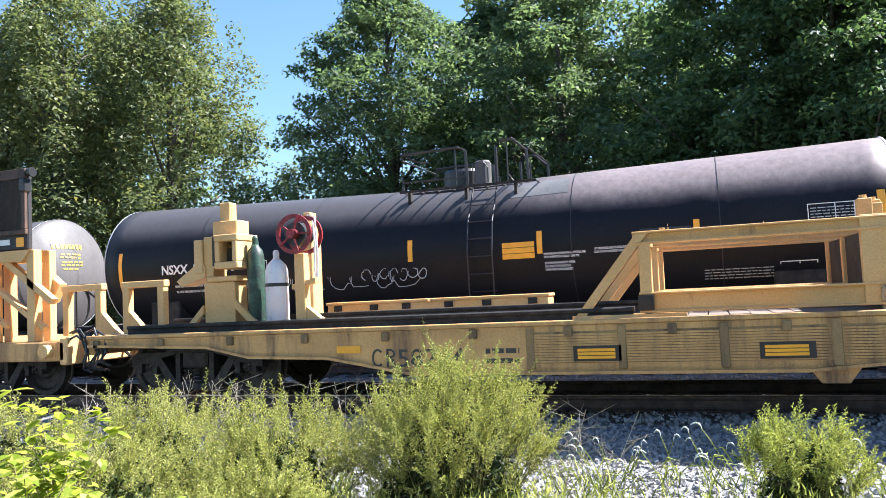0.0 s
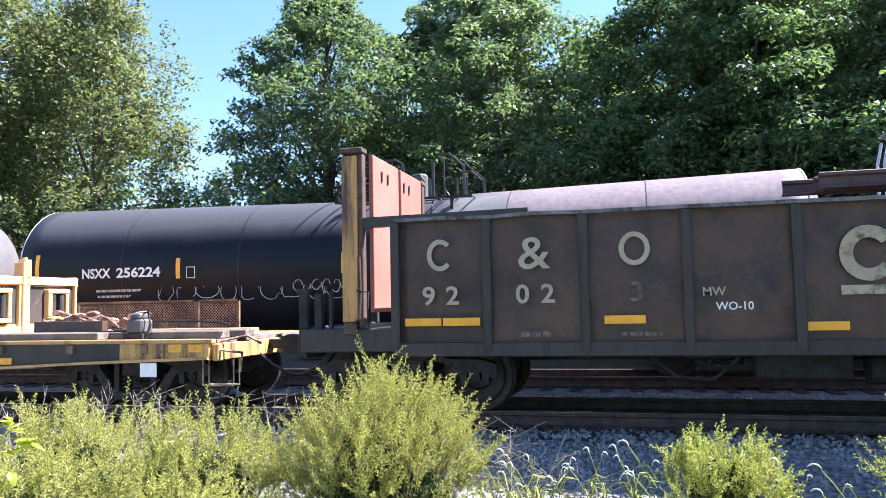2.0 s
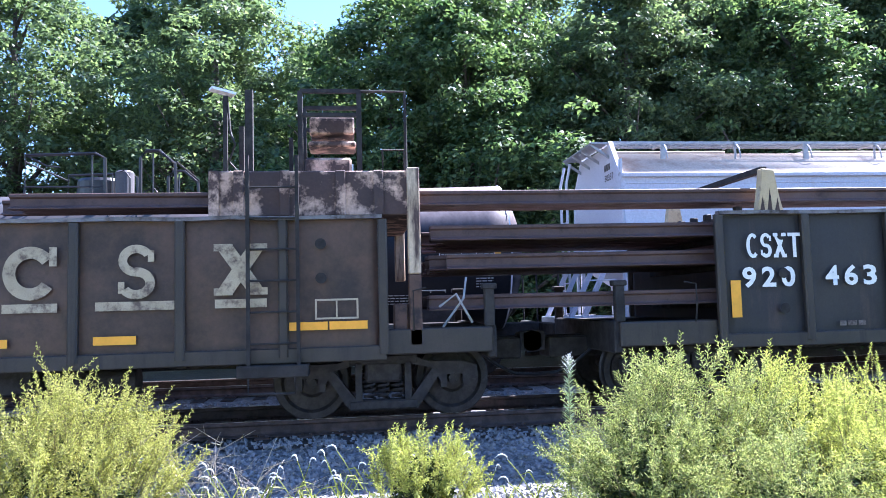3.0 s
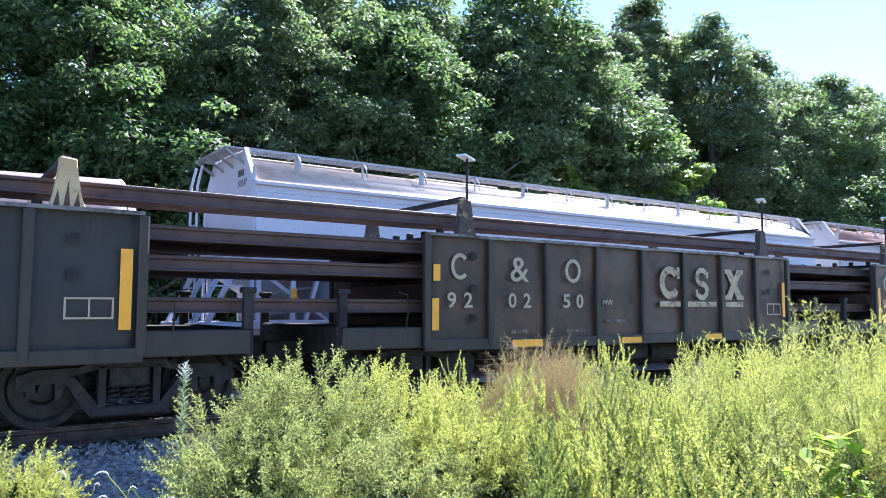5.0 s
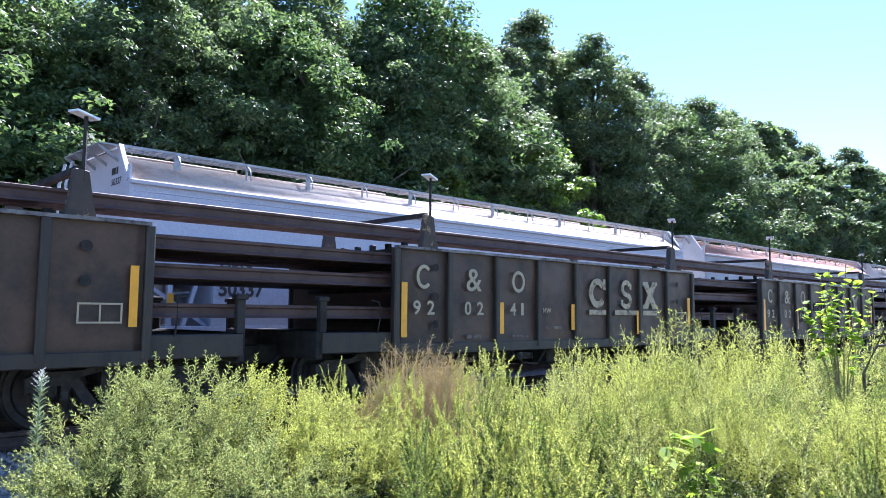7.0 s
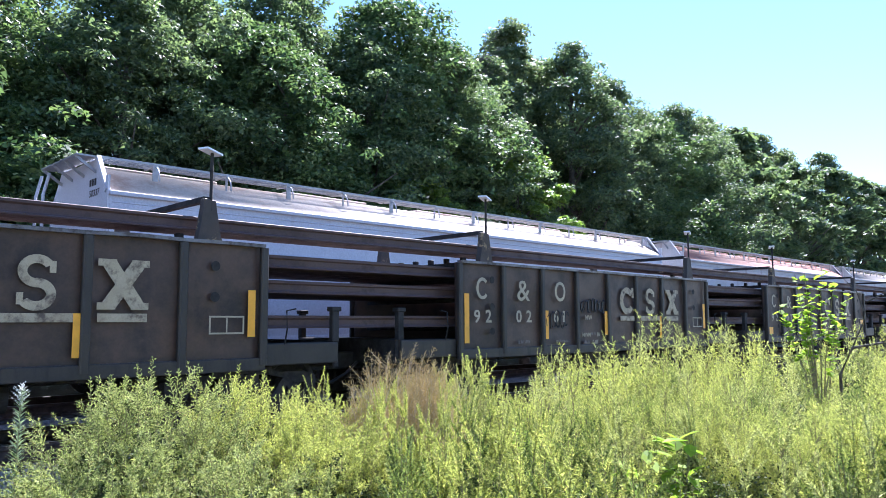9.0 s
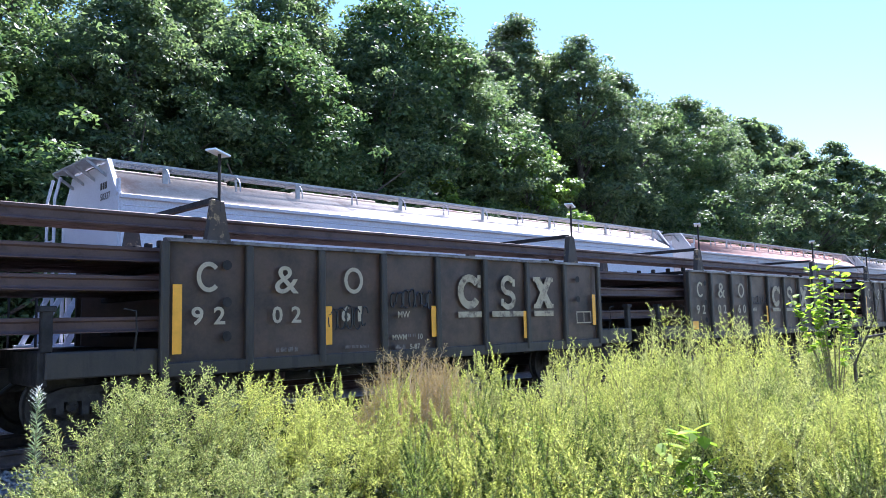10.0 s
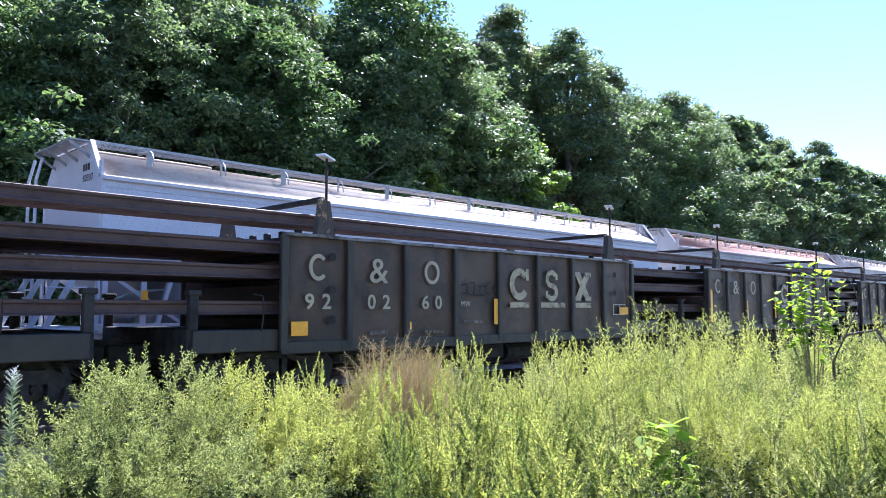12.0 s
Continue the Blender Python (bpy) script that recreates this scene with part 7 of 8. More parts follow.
LEAF_YOUNG_DARK = leaf_mat("sunny_tree_leaf", (0.045, 0.09, 0.04), (0.13, 0.19, 0.075), 0.46, 0.55, seed=9, wax=0.4)
TREES = [
    # pale trees and the wood behind them, at the far end of the tank cars
    (3, -24.6, 30.0, 1.22), (3, -30.0, 28.6, 1.34), (3, -35.4, 30.0, 1.26), (3, -43.8, 31.2, 1.26), (6, -33.6, 37.2, 1.26), (6, -43.2, 39.6, 1.26),
    # distant low trees in the sky gap
    (4, -36.0, 62.0, 0.42), (4, -42.0, 66.0, 0.45), (4, -33.0, 66.0, 0.40),
    # the dark wood, front row
    (0, -13.2, 31.0, 1.20), (0, -5.0, 29.4, 1.12), (2, 1.7, 27.6, 1.11), (1, 7.2, 29.4, 1.11), (0, 12.7, 28.2, 1.17), (1, 18.2, 28.8, 1.20), (2, 23.5, 27.6, 1.44),
    (0, 28.8, 29.4, 1.27), (1, 34.3, 30.6, 1.20), (1, 40.4, 28.4, 1.32), (5, 29.7, 23.9, 1.45), (5, 22.0, 23.2, 1.12), (1, 45.4, 28.6, 1.24), (2, 51.0, 29.0, 1.42), (0, 57.1, 29.4, 1.42), (1, 64.2, 30.6, 1.32),
    # open crowns against the sky
    (4, -7.4, 37.2, 1.22), (4, 39.4, 32.4, 1.32), (4, 43.9, 33.6, 1.22),
    # between the front row
    (2, 4.4, 25.6, 1.07), (0, 9.8, 25.4, 0.98), (2, 15.4, 25.0, 1.09), (0, 20.8, 25.6, 1.05), (1, 26.4, 25.8, 1.02),
    # deep in the wood
    (6, -9.8, 36.0, 1.03), (6, -1.2, 36.0, 0.95), (6, 5.4, 36.6, 0.91), (6, 11.4, 36.0, 0.95), (6, 18.0, 36.6, 1.23), (6, 24.6, 36.0, 1.14), (6, 31.2, 37.2, 1.20), (6, 49.2, 36.0, 1.20),
    (6, 72.0, 31.2, 1.34), (6, 80.4, 32.4, 1.27), (4, 88.8, 36.0, 1.40), (6, 97.2, 34.8, 1.39), (4, 105.6, 38.4, 1.46), (6, 116.4, 36.0, 1.53), (6, 130.8, 37.2, 1.58), (6, 147.6, 38.4, 1.66), (6, 168.0, 40.8, 1.73),
    # behind the camera, to close the place
    (6, -14.0, -24.0, 0.90), (6, 2.0, -25.0, 0.95), (6, 18.0, -24.0, 0.90),
    # hazy tops far down the line
    (4, 79.0, 37.0, 1.40), (4, 94.0, 39.0, 1.48), (4, 101.0, 38.0, 1.40), (4, 124.0, 40.0, 1.62),
]


# ---- weeds beside the track ----
def spray(rng, base, tip, n, length, width, spread, taper=0.3):
    """A leafy shoot: small three-cornered leaves packed round an axis from base to tip, shorter towards the tip."""
    t = ((np.arange(n) + rng.uniform(0, 1, n)) / n)[:, None]
    c = base + (tip - base) * t
    axis = (tip - base) / (np.linalg.norm(tip - base) + 1e-6)
    d = rng.normal(size=(n, 3))
    d -= (d @ axis)[:, None] * axis
    d /= np.linalg.norm(d, axis=1, keepdims=True) + 1e-6
    d = d * spread + axis * (1.3 - spread)
    d /= np.linalg.norm(d, axis=1, keepdims=True)
    w = np.cross(d, rng.normal(size=(n, 3)))
    w /= np.linalg.norm(w, axis=1, keepdims=True) + 1e-6
    ln = (length * rng.uniform(0.7, 1.25, n) * (1 - (1 - taper) * t[:, 0] ** 1.6))[:, None]
    return np.stack([c - w * width, c + w * width, c + d * ln], 1)


def stem_quads(p, q, r):
    """A thin four-sided stem as two crossed blades."""
    a = np.cross(q - p, (0.3, 0.8, 0.1))
    a = a / (np.linalg.norm(a) + 1e-6) * r
    b = np.cross(q - p, a)
    b = b / (np.linalg.norm(b) + 1e-6) * r
    return [np.array([p - a, p + a, q + a * 0.4, q - a * 0.4]), np.array([p - b, p + b, q + b * 0.4, q - b * 0.4])]


def plume(rng, base, tip, laterals, reach, leaves, length, width, start=0.0):
    """A fir-like feathery shoot: side sprigs all round an axis, long below and short above, set with fine leaflets."""
    axis = tip - base
    ln = np.linalg.norm(axis) + 1e-6
    axis = axis / ln
    t = start + (1 - start) * (np.arange(laterals) + rng.uniform(0, 0.8, laterals)) / laterals
    a = np.cross(axis, (0.31, 0.77, 0.12))
    a /= np.linalg.norm(a) + 1e-6
    b = np.cross(axis, a)
    ang = np.arange(laterals) * 2.4 + rng.uniform(-0.4, 0.4, laterals)
    side = np.cos(ang)[:, None] * a + np.sin(ang)[:, None] * b
    p = base + (tip - base) * t[:, None]
    d = side * 0.74 + axis * 0.68
    q = p + d * (reach * (0.25 + 0.75 * (1 - t) ** 0.8) * rng.uniform(0.7, 1.2, laterals))[:, None]
    u = np.tile((np.arange(leaves) + 0.5) / leaves, laterals)[:, None] + rng.uniform(-0.5, 0.5, (laterals * leaves, 1)) / leaves
    pp, qq = np.repeat(p, leaves, 0), np.repeat(q, leaves, 0)
    c = pp + (qq - pp) * u
    m = len(c)
    ld = rng.normal(size=(m, 3)) * 0.36 + np.repeat(d, leaves, 0) * 0.9
    ld /= np.linalg.norm(ld, axis=1, keepdims=True) + 1e-6
    w = np.cross(ld, rng.normal(size=(m, 3)))
    w /= np.linalg.norm(w, axis=1, keepdims=True) + 1e-6
    le = (length * rng.uniform(0.7, 1.3, m) * (1.1 - 0.5 * u[:, 0]))[:, None]
    return np.concatenate([np.stack([c - w * width, c + w * width, c + ld * le], 1), spray(rng, base + (tip - base) * 0.6, tip, leaves * 2, length * 0.8, width, 0.7)])


def build_bush(name, seed, x, y, w, h, shoots, laterals, material, label, length=0.030, width=0.0055, inner=STEM, reach=0.10, upright=0.55):
    """A bush of many fir-like shoots fanning from one root, with twigs showing between them."""
    rng = np.random.default_rng(seed)
    f = thing(name, pose(x, y, ground_z(x, y)), label, "bush", "bushes beside the track")
    lv, st = [], []
    boughs = max(14, shoots // 3)
    for k in range(boughs):
        ang = rng.uniform(0, 6.28)
        c = rng.uniform(0.06, 1.0) ** 0.85
        r = math.sqrt(1 - c ** 2)
        s = rng.uniform(0.5, 1.0) ** 0.4 * rng.uniform(0.92, 1.08)
        end = np.array([math.cos(ang) * r * w / 2 * s, math.sin(ang) * r * w / 2 * s, h * (0.24 + 0.70 * c * s)])
        root = np.array([math.cos(ang) * r, math.sin(ang) * r, 0]) * w * 0.10 + rng.normal(0, 0.02, 3)
        root[2] = 0
        mid = root + (end - root) * np.array([0.62, 0.62, 0.42])
        st += stem_quads(root, mid, 0.006) + stem_quads(mid, end, 0.004)
        for j in range(8):
            t = rng.uniform(0.1, 1.0) ** 0.7
            base = mid + (end - mid) * t
            out = np.array([math.cos(ang) * r * (1 - upright), math.sin(ang) * r * (1 - upright), upright + 0.2 * c]) + rng.normal(0, 0.33, 3)
            out[2] = max(out[2], 0.05)
            out /= np.linalg.norm(out)
            tip = base + out * rng.uniform(0.16, 0.36) * (0.5 + 0.4 * h)
            st += stem_quads(base, tip, 0.0022)
            lv.append(plume(rng, base, tip, laterals + 8, reach * 0.48, 5, length * 0.72, width * 0.60))
    part("foliage", quads_mesh("foliage", np.concatenate(lv), material, 3), None, f)
    part("inner_wood", quads_mesh("inner_wood", np.stack(st), inner), None, f, "dry brown inner twigs")
    # Leaves filling the inside; the bush's inner shade is in their dark colour.
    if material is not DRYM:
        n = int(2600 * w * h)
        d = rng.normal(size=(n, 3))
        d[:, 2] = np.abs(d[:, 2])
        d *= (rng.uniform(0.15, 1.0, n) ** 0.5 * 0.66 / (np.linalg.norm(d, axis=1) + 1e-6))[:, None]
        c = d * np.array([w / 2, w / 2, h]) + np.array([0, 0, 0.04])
        part("inner_leaves", quads_mesh("inner_leaves", leaf_quads(c, rng.normal(size=(n, 3)), rng.uniform(0.03, 0.06, n), rng), LEAF_UNDER, 3), None, f, "leaves inside the bush, coloured dark as inner shade")
    return f


def build_dead_twigs(name, seed, x, y, w, h, n, label):
    rng = np.random.default_rng(seed)
    f = thing(name, pose(x, y, ground_z(x, y)), label, "dead weeds", "dead weeds beside the track")
    st = []
    for k in range(n):
        p = np.array([rng.uniform(-w / 2, w / 2), rng.uniform(-0.25, 0.25), 0.0])
        q = p + np.array([rng.normal(0, 0.30), rng.normal(0, 0.15), h * rng.uniform(0.6, 1.0)])
        st += stem_quads(p, q, 0.006)
        for j in range(7):
            s = p + (q - p) * rng.uniform(0.35, 0.95)
            e = s + np.array([rng.normal(0, 0.20), rng.normal(0, 0.10), rng.uniform(0.0, 0.18)])
            st += stem_quads(s, e, 0.003)
            e2 = s + (e - s) * 0.6 + np.array([rng.normal(0, 0.05), rng.normal(0, 0.04), rng.uniform(0.02, 0.1)])
            st += stem_quads(s + (e - s) * 0.6, e2, 0.002)
    part("stalks", quads_mesh("stalks", np.stack(st), STEM_PALE), None, f)
    return f


STEM_PALE = plain("bleached_weed_stalk", (0.46, 0.40, 0.33), 0.85, 0, 0.3, 20)


def weed_plant(rng, lv, st, x, y, h, far, arch=0.0, airy=False):
    """One tall weed: a stem and rising side branches, each a narrow spire set with slim leaves that point up and out."""
    k = 1.0 if far < 7 else 1.25 if far < 9 else 1.7 if far < 13 else 2.6
    n = 150 if far < 7 else 100 if far < 9 else 54 if far < 13 else 30
    z = ground_z(x, y)
    lean = rng.normal(0, 0.07, 2) + np.array([arch, arch * 0.3])
    p = np.array([x, y, z])
    q = p + np.array([lean[0] * h, lean[1] * h, h])

    def spire(a, b):
        if airy:
            lv.append(plume(rng, a, b, n // 6, 0.11, 6, 0.030 * k, 0.0018 * k))
        else:
            lv.append(spray(rng, a, b, n, 0.030 * k ** 0.6, 0.0040 * k, 0.80, 0.40))

    spire(p + (q - p) * 0.40, q)
    lv.append(spray(rng, p + (q - p) * 0.08, p + (q - p) * 0.55, n // 2, 0.075 * k ** 0.6, 0.0055 * k, 0.85, 0.7))
    st += stem_quads(p, q, 0.004)
    for j in range(rng.integers(6, 11) if far < 13 else 4):
        t = rng.uniform(0.25, 0.78)
        a = rng.uniform(0, 6.28)
        s0 = p + (q - p) * t
        e0 = s0 + np.array([math.cos(a), math.sin(a), 0]) * rng.uniform(0.08, 0.20) + np.array([lean[0] * 0.3, 0, h * rng.uniform(0.16, 0.32)])
        spire(s0 + (e0 - s0) * 0.15, e0)
        if far < 13:
            st += stem_quads(s0, e0, 0.0028)


def build_weeds():
    """Patches of tall weeds, each of one tint; they stand in drifts with gaps between."""
    rng = np.random.default_rng(9)
    tints = [(LEAF_ROD, "dense yellow-green feathery weeds, waist-high beside the track", [], []),
             (LEAF_BUSH, "grey-green feathery weeds among the yellow-green ones", [], []),
             (LEAF_DULL, "dull olive and browning weeds low in the growth", [], []),
             (LEAF_DEEP, "dark green leafy stalks between the paler weeds", [], [])]
    n = 0
    while n < 1350:
        x = rng.uniform(3.2, 26) if rng.random() < 0.42 else rng.uniform(2.6, 10)
        y = rng.uniform(1.2, 7.4)
        far = math.hypot(x, y)
        edge = 7.2 + 0.35 * noise.noise((x * 0.8, 0, 8))
        if y > edge or x < 3.9 and y > 3.4 or x * 0.22 > y + 1.2 or far < 3.6:
            continue
        if any(math.hypot(x - a, y - b) < r for a, b, r in ((4.75, 2.42, 0.33), (4.4, 2.5, 0.28), (8.6, 2.8, 0.5), (5.15, 5.5, 0.5), (4.8, 5.1, 0.3))):
            continue
        drift = noise.noise((x * 0.9, y * 0.9, 3))
        if drift < -0.08 and rng.random() < 0.85:
            continue
        n += 1
        tone = noise.noise((x * 0.55, y * 0.55, 14)) + rng.normal(0, 0.16)
        k = 0 if tone > -0.16 else 1 if tone > -0.36 else 2
        if noise.noise((x * 1.3, y * 1.3, 31)) > (-0.02 if y < 3.8 and x < 9 else 0.24):
            k = 3
        top = 1.14 + 0.26 * min(1, max(0, (x - 7) / 4)) + 0.30 * drift - 0.10 * max(0, 3.6 - y)
        h = top * (rng.uniform(0.82, 1.14) if rng.random() < 0.5 else rng.uniform(0.42, 0.82)) * (1.0, 1.0, 0.8, 0.86)[k]
        weed_plant(rng, tints[k][2], tints[k][3], x, y, h, far, 0.0, x > 5.3 + 1.2 * noise.noise((x, y, 5)) and y < 5.2)
    for j in range(16):                                 # arching wisps that stand over the rest
        x, y = rng.uniform(7.6, 12.5), rng.uniform(4.2, 6.0)
        weed_plant(rng, tints[j % 2][2], tints[j % 2][3], x, y, rng.uniform(1.6, 1.95), math.hypot(x, y), rng.uniform(-0.30, -0.1), True)
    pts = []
    while len(pts) < 2600:                              # leafy undergrowth, coloured dark as the shade below the weeds
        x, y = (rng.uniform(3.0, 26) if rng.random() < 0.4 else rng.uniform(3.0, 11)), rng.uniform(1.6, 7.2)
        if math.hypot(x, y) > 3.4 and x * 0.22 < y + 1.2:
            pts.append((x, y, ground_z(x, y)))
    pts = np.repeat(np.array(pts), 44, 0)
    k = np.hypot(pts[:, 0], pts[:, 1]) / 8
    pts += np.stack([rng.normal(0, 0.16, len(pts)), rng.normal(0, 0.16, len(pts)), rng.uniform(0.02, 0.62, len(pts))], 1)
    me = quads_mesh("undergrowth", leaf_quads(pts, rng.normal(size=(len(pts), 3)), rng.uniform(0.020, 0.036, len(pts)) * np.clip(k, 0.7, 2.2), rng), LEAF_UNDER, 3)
    tagged(new("undergrowth", me), "leafy undergrowth beneath the tall weeds, coloured dark for shade", "undergrowth", kind="stuff")
    for mat, label, lv, st in tints:
        tagged(new("tall_weeds", quads_mesh("tall_weeds", np.concatenate(lv), mat, 3)), label, "weeds", kind="stuff")
        tagged(new("weed_stems", quads_mesh("weed_stems", np.stack(st), STEM)), "thin brown stems of the tall weeds", "weed stems", kind="stuff")


def build_low_growth():
    """Grass and low leaves between the bushes in the foreground."""
    rng = np.random.default_rng(19)
    lv = []
    for k in range(1700):
        x, y = rng.uniform(-9.5, 2.6), rng.uniform(1.0, 6.4)
        if y < 3.0 and rng.random() < 0.25 + 0.3 * (3.0 - y) or math.hypot(x, y) < 1.6 or x > 1.6 and y > 3.4:
            continue
        if x > -1.2 and y > 5.7 and rng.random() < 0.85:
            continue
        p = np.array([x, y, ground_z(x, y)])
        for j in range(5):
            q = p + np.array([rng.normal(0, 0.10), rng.normal(0, 0.10), rng.uniform(0.12, 0.42)])
            lv.append(spray(rng, p, q, 9, 0.10, 0.006, 0.5, 0.6))
    tagged(new("low_growth", quads_mesh("low_growth", np.concatenate(lv), LEAF_ROD, 3)), "low yellow-green grass and weeds on the bank", "grass", kind="stuff")


def foxtail(x, y, h, bend, seed):
    rng = np.random.default_rng(seed)
    f = thing("foxtail_grass", pose(x, y, ground_z(x, y)), "thin grass stalk with a drooping white plume", "grass stalk", "plumed grasses by the ballast")
    bm = B()
    pts = [(bend * 0.25 * (i / 6) ** 2, 0, h * i / 6) for i in range(7)]
    tube(bm, pts, 0.004, 4)
    for j in range(3):
        z = h * rng.uniform(0.1, 0.6)
        a = rng.uniform(0, 6.28)
        tube(bm, [(0, 0, z), (0.07 * math.cos(a), 0.07 * math.sin(a), z + 0.12), (0.17 * math.cos(a), 0.17 * math.sin(a), z + 0.10)], [0.005, 0.006, 0.001], 3)
    part("stalk", bm, LEAF_ROD, f)
    bm = B()
    head = [(bend * 0.25 + bend * 0.11 * (1 - math.cos(2.2 * i / 5)) * 0.62, 0.0, h + 0.05 * math.sin(2.6 * i / 5)) for i in range(6)]
    tube(bm, head, [0.002, 0.005, 0.0065, 0.0065, 0.005, 0.002], 6)
    part("plume", bm, PLUME, f)


def broad_leaf(rng, base, d, ln, wd, up=0.2):
    """One pointed leaf as two quads bent along the rib."""
    d = np.array(d) / np.linalg.norm(d)
    s = np.cross(d, (0, 0, 1.0))
    s /= np.linalg.norm(s) + 1e-6
    n = np.cross(s, d)
    m1, m2, tip = base + d * ln * 0.33 + n * ln * 0.05, base + d * ln * 0.7 + n * ln * 0.02, base + d * ln - n * ln * 0.10
    a = [base, m1 + s * wd - n * 0.0, m2 + s * wd * 0.75, tip]
    b = [base, m1 - s * wd, m2 - s * wd * 0.75, tip]
    mid = m1 * 0.5 + m2 * 0.5 - n * wd * 0.25
    return [np.array([base, m1 + s * wd, m2 + s * wd * 0.75, mid]), np.array([mid, m2 + s * wd * 0.75, tip, m2 - s * wd * 0.75]), np.array([base, mid, m2 - s * wd * 0.75, m1 - s * wd])]


def leafy_plant(name, label, x, y, h, stems, leaves, ln, wd, spread, material, seed, trunk=0.006, category="plant", low=0.25):
    rng = np.random.default_rng(seed)
    f = thing(name, pose(x, y, ground_z(x, y)), label, category)
    q = []
    bm = B()
    for k in range(stems):
        ang = rng.uniform(0, 6.28)
        tip = np.array([math.cos(ang) * spread * rng.uniform(0.3, 1), math.sin(ang) * spread * rng.uniform(0.3, 1), h * rng.uniform(0.7, 1.0)])
        mid = tip * np.array([0.35, 0.35, 0.55])
        tube(bm, [(0, 0, 0), tuple(mid), tuple(tip)], [trunk, trunk * 0.7, trunk * 0.3], 5)
        for j in range(leaves):
            t = rng.uniform(low, 1.0)
            b = mid * t * 2 if t < 0.5 else mid + (tip - mid) * (t - 0.5) * 2
            a = rng.uniform(0, 6.28)
            q += broad_leaf(rng, b, (math.cos(a), math.sin(a), rng.uniform(-0.7, 0.9)), ln * rng.uniform(0.6, 1.2), wd * rng.uniform(0.7, 1.2))
    part("stem", bm, STEM, f)
    part("leaves", quads_mesh("leaves", np.stack(q), material), None, f)
    return f


def horseweed(x, y, h, seed):
    rng = np.random.default_rng(seed)
    f = thing("horseweed", pose(x, y, ground_z(x, y)), "pale blue-green weed with a leafy stalk and fuzzy white head", "weed")
    p, q = np.array([0.0, 0, 0]), np.array([0.03, 0.0, h])
    part("stalk", quads_mesh("stalk", np.stack(stem_quads(p, q, 0.008)), STEM), None, f)
    part("leaves", quads_mesh("leaves", spray(rng, p + (q - p) * 0.2, q * 0.96, 300, 0.085, 0.005, 0.75, 0.7), LEAF_GREY, 3), None, f)
    part("flower_head", quads_mesh("flower_head", plume(rng, q * 0.90, q, 26, 0.09, 8, 0.014, 0.004), PLUME, 3), None, f)


def build_plants():
    fir = "feathery grey-green bush of fir-like shoots at the edge of the weeds"
    build_bush("bush", 21, -2.05, 5.75, 1.75, 1.36, 420, 15, LEAF_FEATHER, "large feathery yellow-green bush with brown twigs", 0.030, 0.0045, upright=0.66, reach=0.08)
    build_bush("bush", 2, 0.58, 6.25, 0.95, 0.86, 130, 13, LEAF_ROD, "small bright yellow-green feathery bush on the stones", upright=0.7, reach=0.08)
    build_bush("bush", 3, -3.35, 5.2, 1.5, 1.06, 190, 14, LEAF_FEATHER, "low feathery yellow-green bush", upright=0.6)
    build_bush("bush", 4, -4.75, 5.4, 1.7, 1.08, 200, 14, LEAF_FEATHER, "low feathery yellow-green bush in a thicket", upright=0.6)
    build_bush("bush", 5, -5.9, 5.0, 1.5, 1.0, 150, 12, LEAF_FEATHER, "low feathery bush in a thicket")
    build_bush("bush", 6, -4.1, 4.2, 1.4, 0.8, 150, 13, LEAF_FEATHER, "low bright green feathery bush")
    build_bush("bush", 7, -2.9, 4.3, 1.0, 0.62, 100, 13, LEAF_FEATHER, "low feathery yellow-green bush")
    build_bush("bush", 8, 2.45, 5.65, 1.85, 1.48, 230, 16, LEAF_FIR, fir, 0.034, 0.006, reach=0.13, upright=0.42)
    build_bush("bush", 10, 1.95, 5.0, 1.3, 0.98, 130, 15, LEAF_FIR, fir, 0.034, 0.006, reach=0.13, upright=0.35)
    build_bush("bush", 13, 2.65, 4.35, 1.25, 0.95, 130, 15, LEAF_FIR, fir, 0.032, 0.006, reach=0.12, upright=0.35)
    build_bush("bush", 14, 3.55, 4.75, 1.3, 1.12, 150, 15, LEAF_ROD, "bright feathery bush with brownish tips among the weeds", 0.032, 0.006, reach=0.12, upright=0.4)
    build_bush("bush", 9, 3.55, 5.85, 1.4, 1.36, 170, 15, LEAF_ROD, "bright yellow-green feathery bush at the edge of the weeds", 0.032, 0.006, reach=0.11, upright=0.65)
    build_bush("dry_bush", 11, 5.1, 5.65, 1.2, 1.48, 340, 13, DRYM, "brown dried seed-head bush among the weeds", 0.022, 0.0045, STEM_PALE, 0.20, 0.6)
    build_bush("dry_bush", 12, 5.75, 5.85, 0.6, 1.45, 100, 13, DRYM, "brown dried seed-head bush among the weeds", 0.022, 0.0045, STEM_PALE, 0.18, 0.7)
    horseweed(1.60, 5.55, 1.40, 3)
    for k, (x, y, w, h, n) in enumerate(((-4.9, 6.5, 1.6, 1.12, 18), (-3.6, 6.5, 1.6, 1.12, 20), (-6.4, 6.6, 1.6, 1.12, 14), (-1.05, 6.2, 0.5, 0.9, 8), (-0.75, 6.4, 0.6, 0.6, 6), (6.3, 6.4, 1.0, 1.25, 8), (8.6, 5.8, 1.6, 1.4, 8))):
        build_dead_twigs("dead_weeds", 40 + k, x, y, w, h, n, "bare bleached dead weed stalks")
    rng = random.Random(31)
    for k in range(34):
        x = rng.uniform(-1.25, 0.35) if k < 26 else rng.uniform(0.95, 1.75)
        foxtail(x, rng.uniform(5.9, 6.6), rng.uniform(0.28, 0.62), rng.choice((-1, 1)) * rng.uniform(0.4, 1.0), 100 + k)
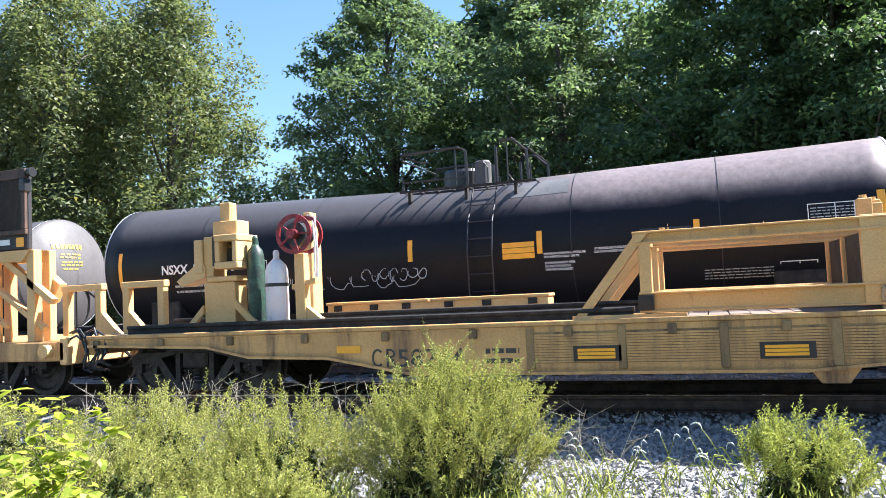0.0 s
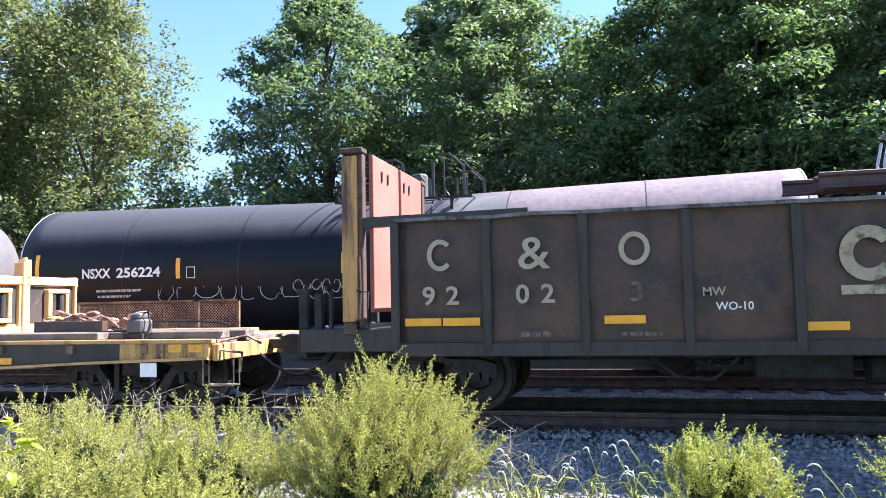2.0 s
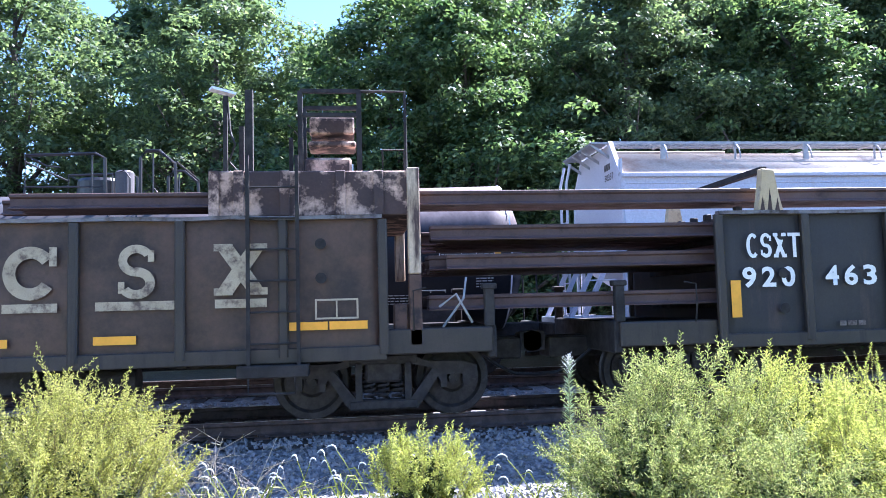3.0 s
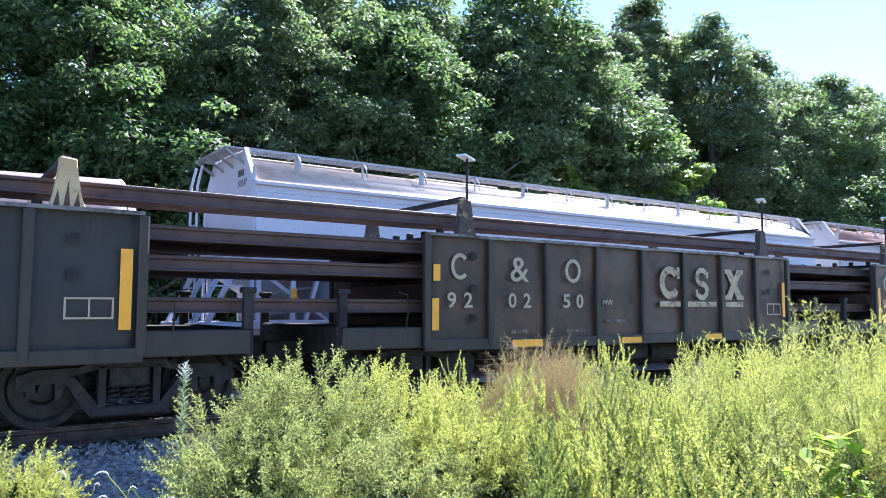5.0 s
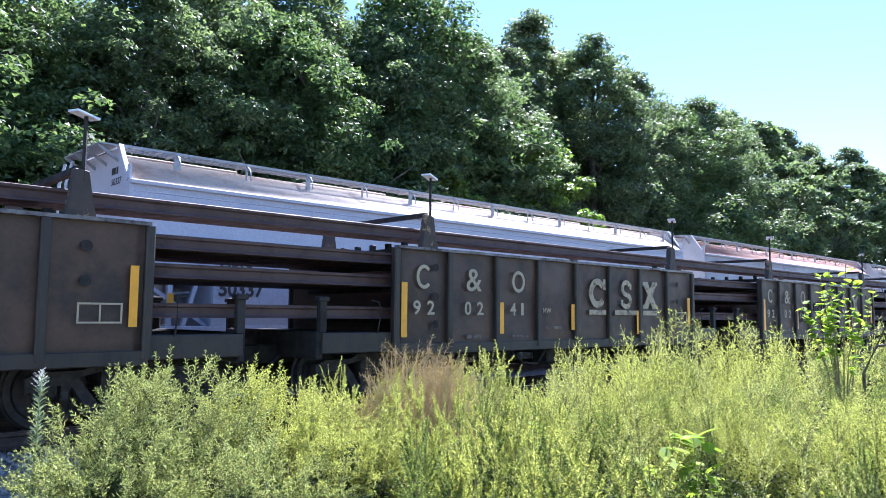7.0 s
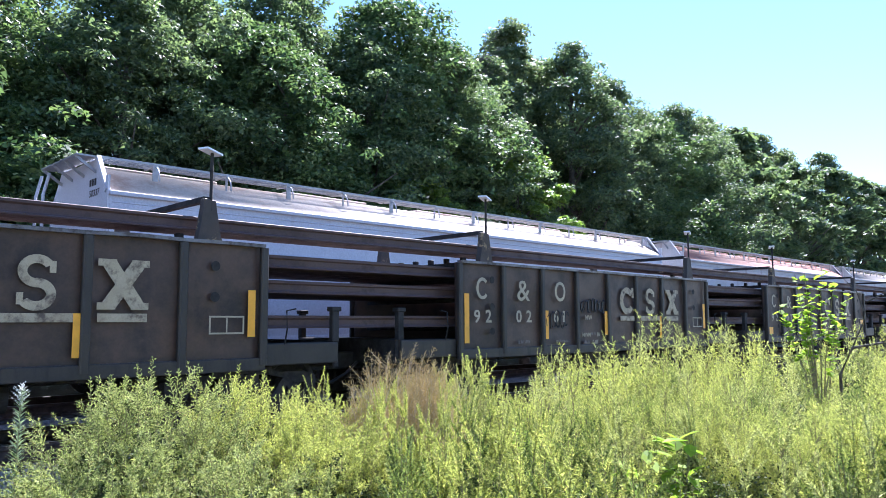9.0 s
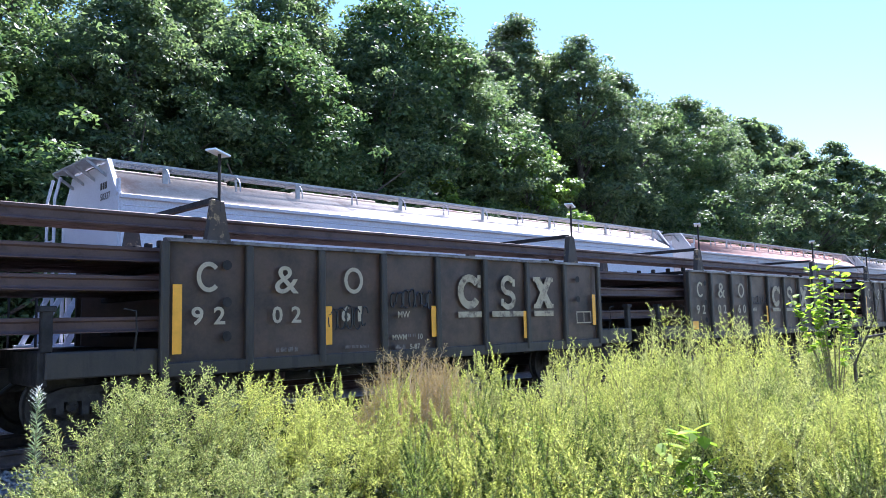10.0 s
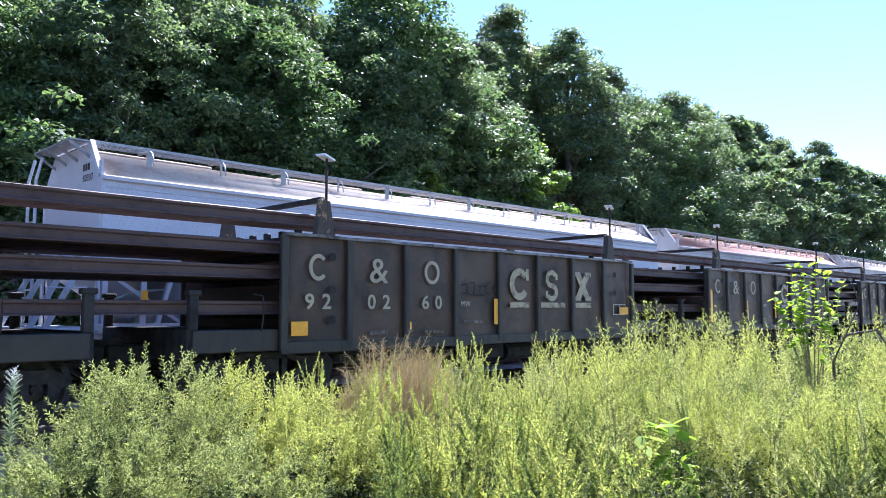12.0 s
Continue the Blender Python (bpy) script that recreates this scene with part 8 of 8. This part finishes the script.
    leafy_plant("leafy_weed", "bright green leafy weed with pale tips", -3.95, 3.7, 1.25, 8, 24, 0.115, 0.036, 0.42, LEAF_SUN, 1)
    leafy_plant("leafy_weed", "bright green leafy weed with broad leaves", -3.75, 3.3, 0.88, 10, 22, 0.115, 0.038, 0.42, LEAF_SUN, 14)
    leafy_plant("leafy_weed", "bright green leafy weed with broad leaves", -3.35, 3.0, 0.78, 12, 22, 0.115, 0.038, 0.5, LEAF_SUN, 2)
    leafy_plant("leafy_weed", "bright green leafy weed with broad leaves", -3.1, 3.35, 0.62, 10, 20, 0.10, 0.034, 0.42, LEAF_SUN, 12)
    leafy_plant("sapling", "bright green young sapling with broad leaves and bare twigs", 9.6, 3.15, 2.32, 12, 22, 0.10, 0.042, 0.52, LEAF_SAP, 3, 0.010, "sapling", 0.6)
    f = thing("dead_branch", pose(9.75, 2.98, ground_z(9.75, 2.98), 0, 0, -72), "bare grey fallen branch caught in the weeds", "branch")
    bm = B()
    tube(bm, [(0.0, 0, 0), (0.02, 0, 1.05), (0.16, 0, 1.36), (0.48, 0.05, 1.42), (0.66, 0.05, 1.12), (0.60, 0.05, 0.7)], [0.020, 0.018, 0.018, 0.015, 0.011, 0.005], 7)
    part("limb", bm, BARK, f)
    for a, c in (((0.16, 0, 1.36), (0.34, 0, 1.9)), ((0.34, 0, 1.9), (0.75, 0.1, 2.12)), ((0.3, 0, 1.8), (0.1, 0.1, 2.2)), ((0.48, 0.05, 1.42), (0.85, 0.1, 1.75)), ((0.66, 0.05, 1.12), (0.95, 0.1, 1.0))):
        v = Vector(a).lerp(Vector(c), 0.5) + Vector((0.04, 0, 0.03))
        part("twig", tube(B(), [a, v, c], [0.009, 0.006, 0.002], 5), BARK, f)
    leafy_plant("milkweed", "broad-leaved green milkweed among the weeds", 5.10, 2.60, 1.02, 3, 10, 0.20, 0.045, 0.12, LEAF_SAP, 4)
    leafy_plant("milkweed", "broad-leaved green milkweed among the weeds", 4.72, 2.72, 0.92, 2, 10, 0.19, 0.035, 0.10, LEAF_SAP, 5)
    leafy_plant("leafy_weed", "bright green leafy weed among the tall weeds", 5.1, 4.0, 0.95, 4, 14, 0.12, 0.03, 0.18, LEAF_SAP, 6)


# ---- all together ----
build_ground()
build_far_cars()
build_gondolas()
build_load()
build_flatcar()
build_flat_things()
build_lead_car()
build_trees()
build_plants()
build_weeds()
build_low_growth()
build_gravel()
build_track("track_near", MID, -60, 140, -16, 34)
build_track("track_far", MID2, -60, 140, -16, 10)


def motions():
    """The train rolls by at a steady, slowly falling pace; its wheels turn with it."""
    steps = [0.0, 0.1, 0.2, 0.3, 0.4] + [i * 0.5 for i in range(1, 25)]
    for ob, u, y, z in RIDERS:
        walk(ob, [(t, pose(train_x(t) + u, y, z)) for t in steps])
    ticks = [i * 0.1 for i in range(121)]
    for w, x, z in WHEELS:
        walk(w, [(t, pose(x, 0, z, 0, math.degrees((train_x(t) - train_x(0)) / 0.457), 0)) for t in ticks])


motions()
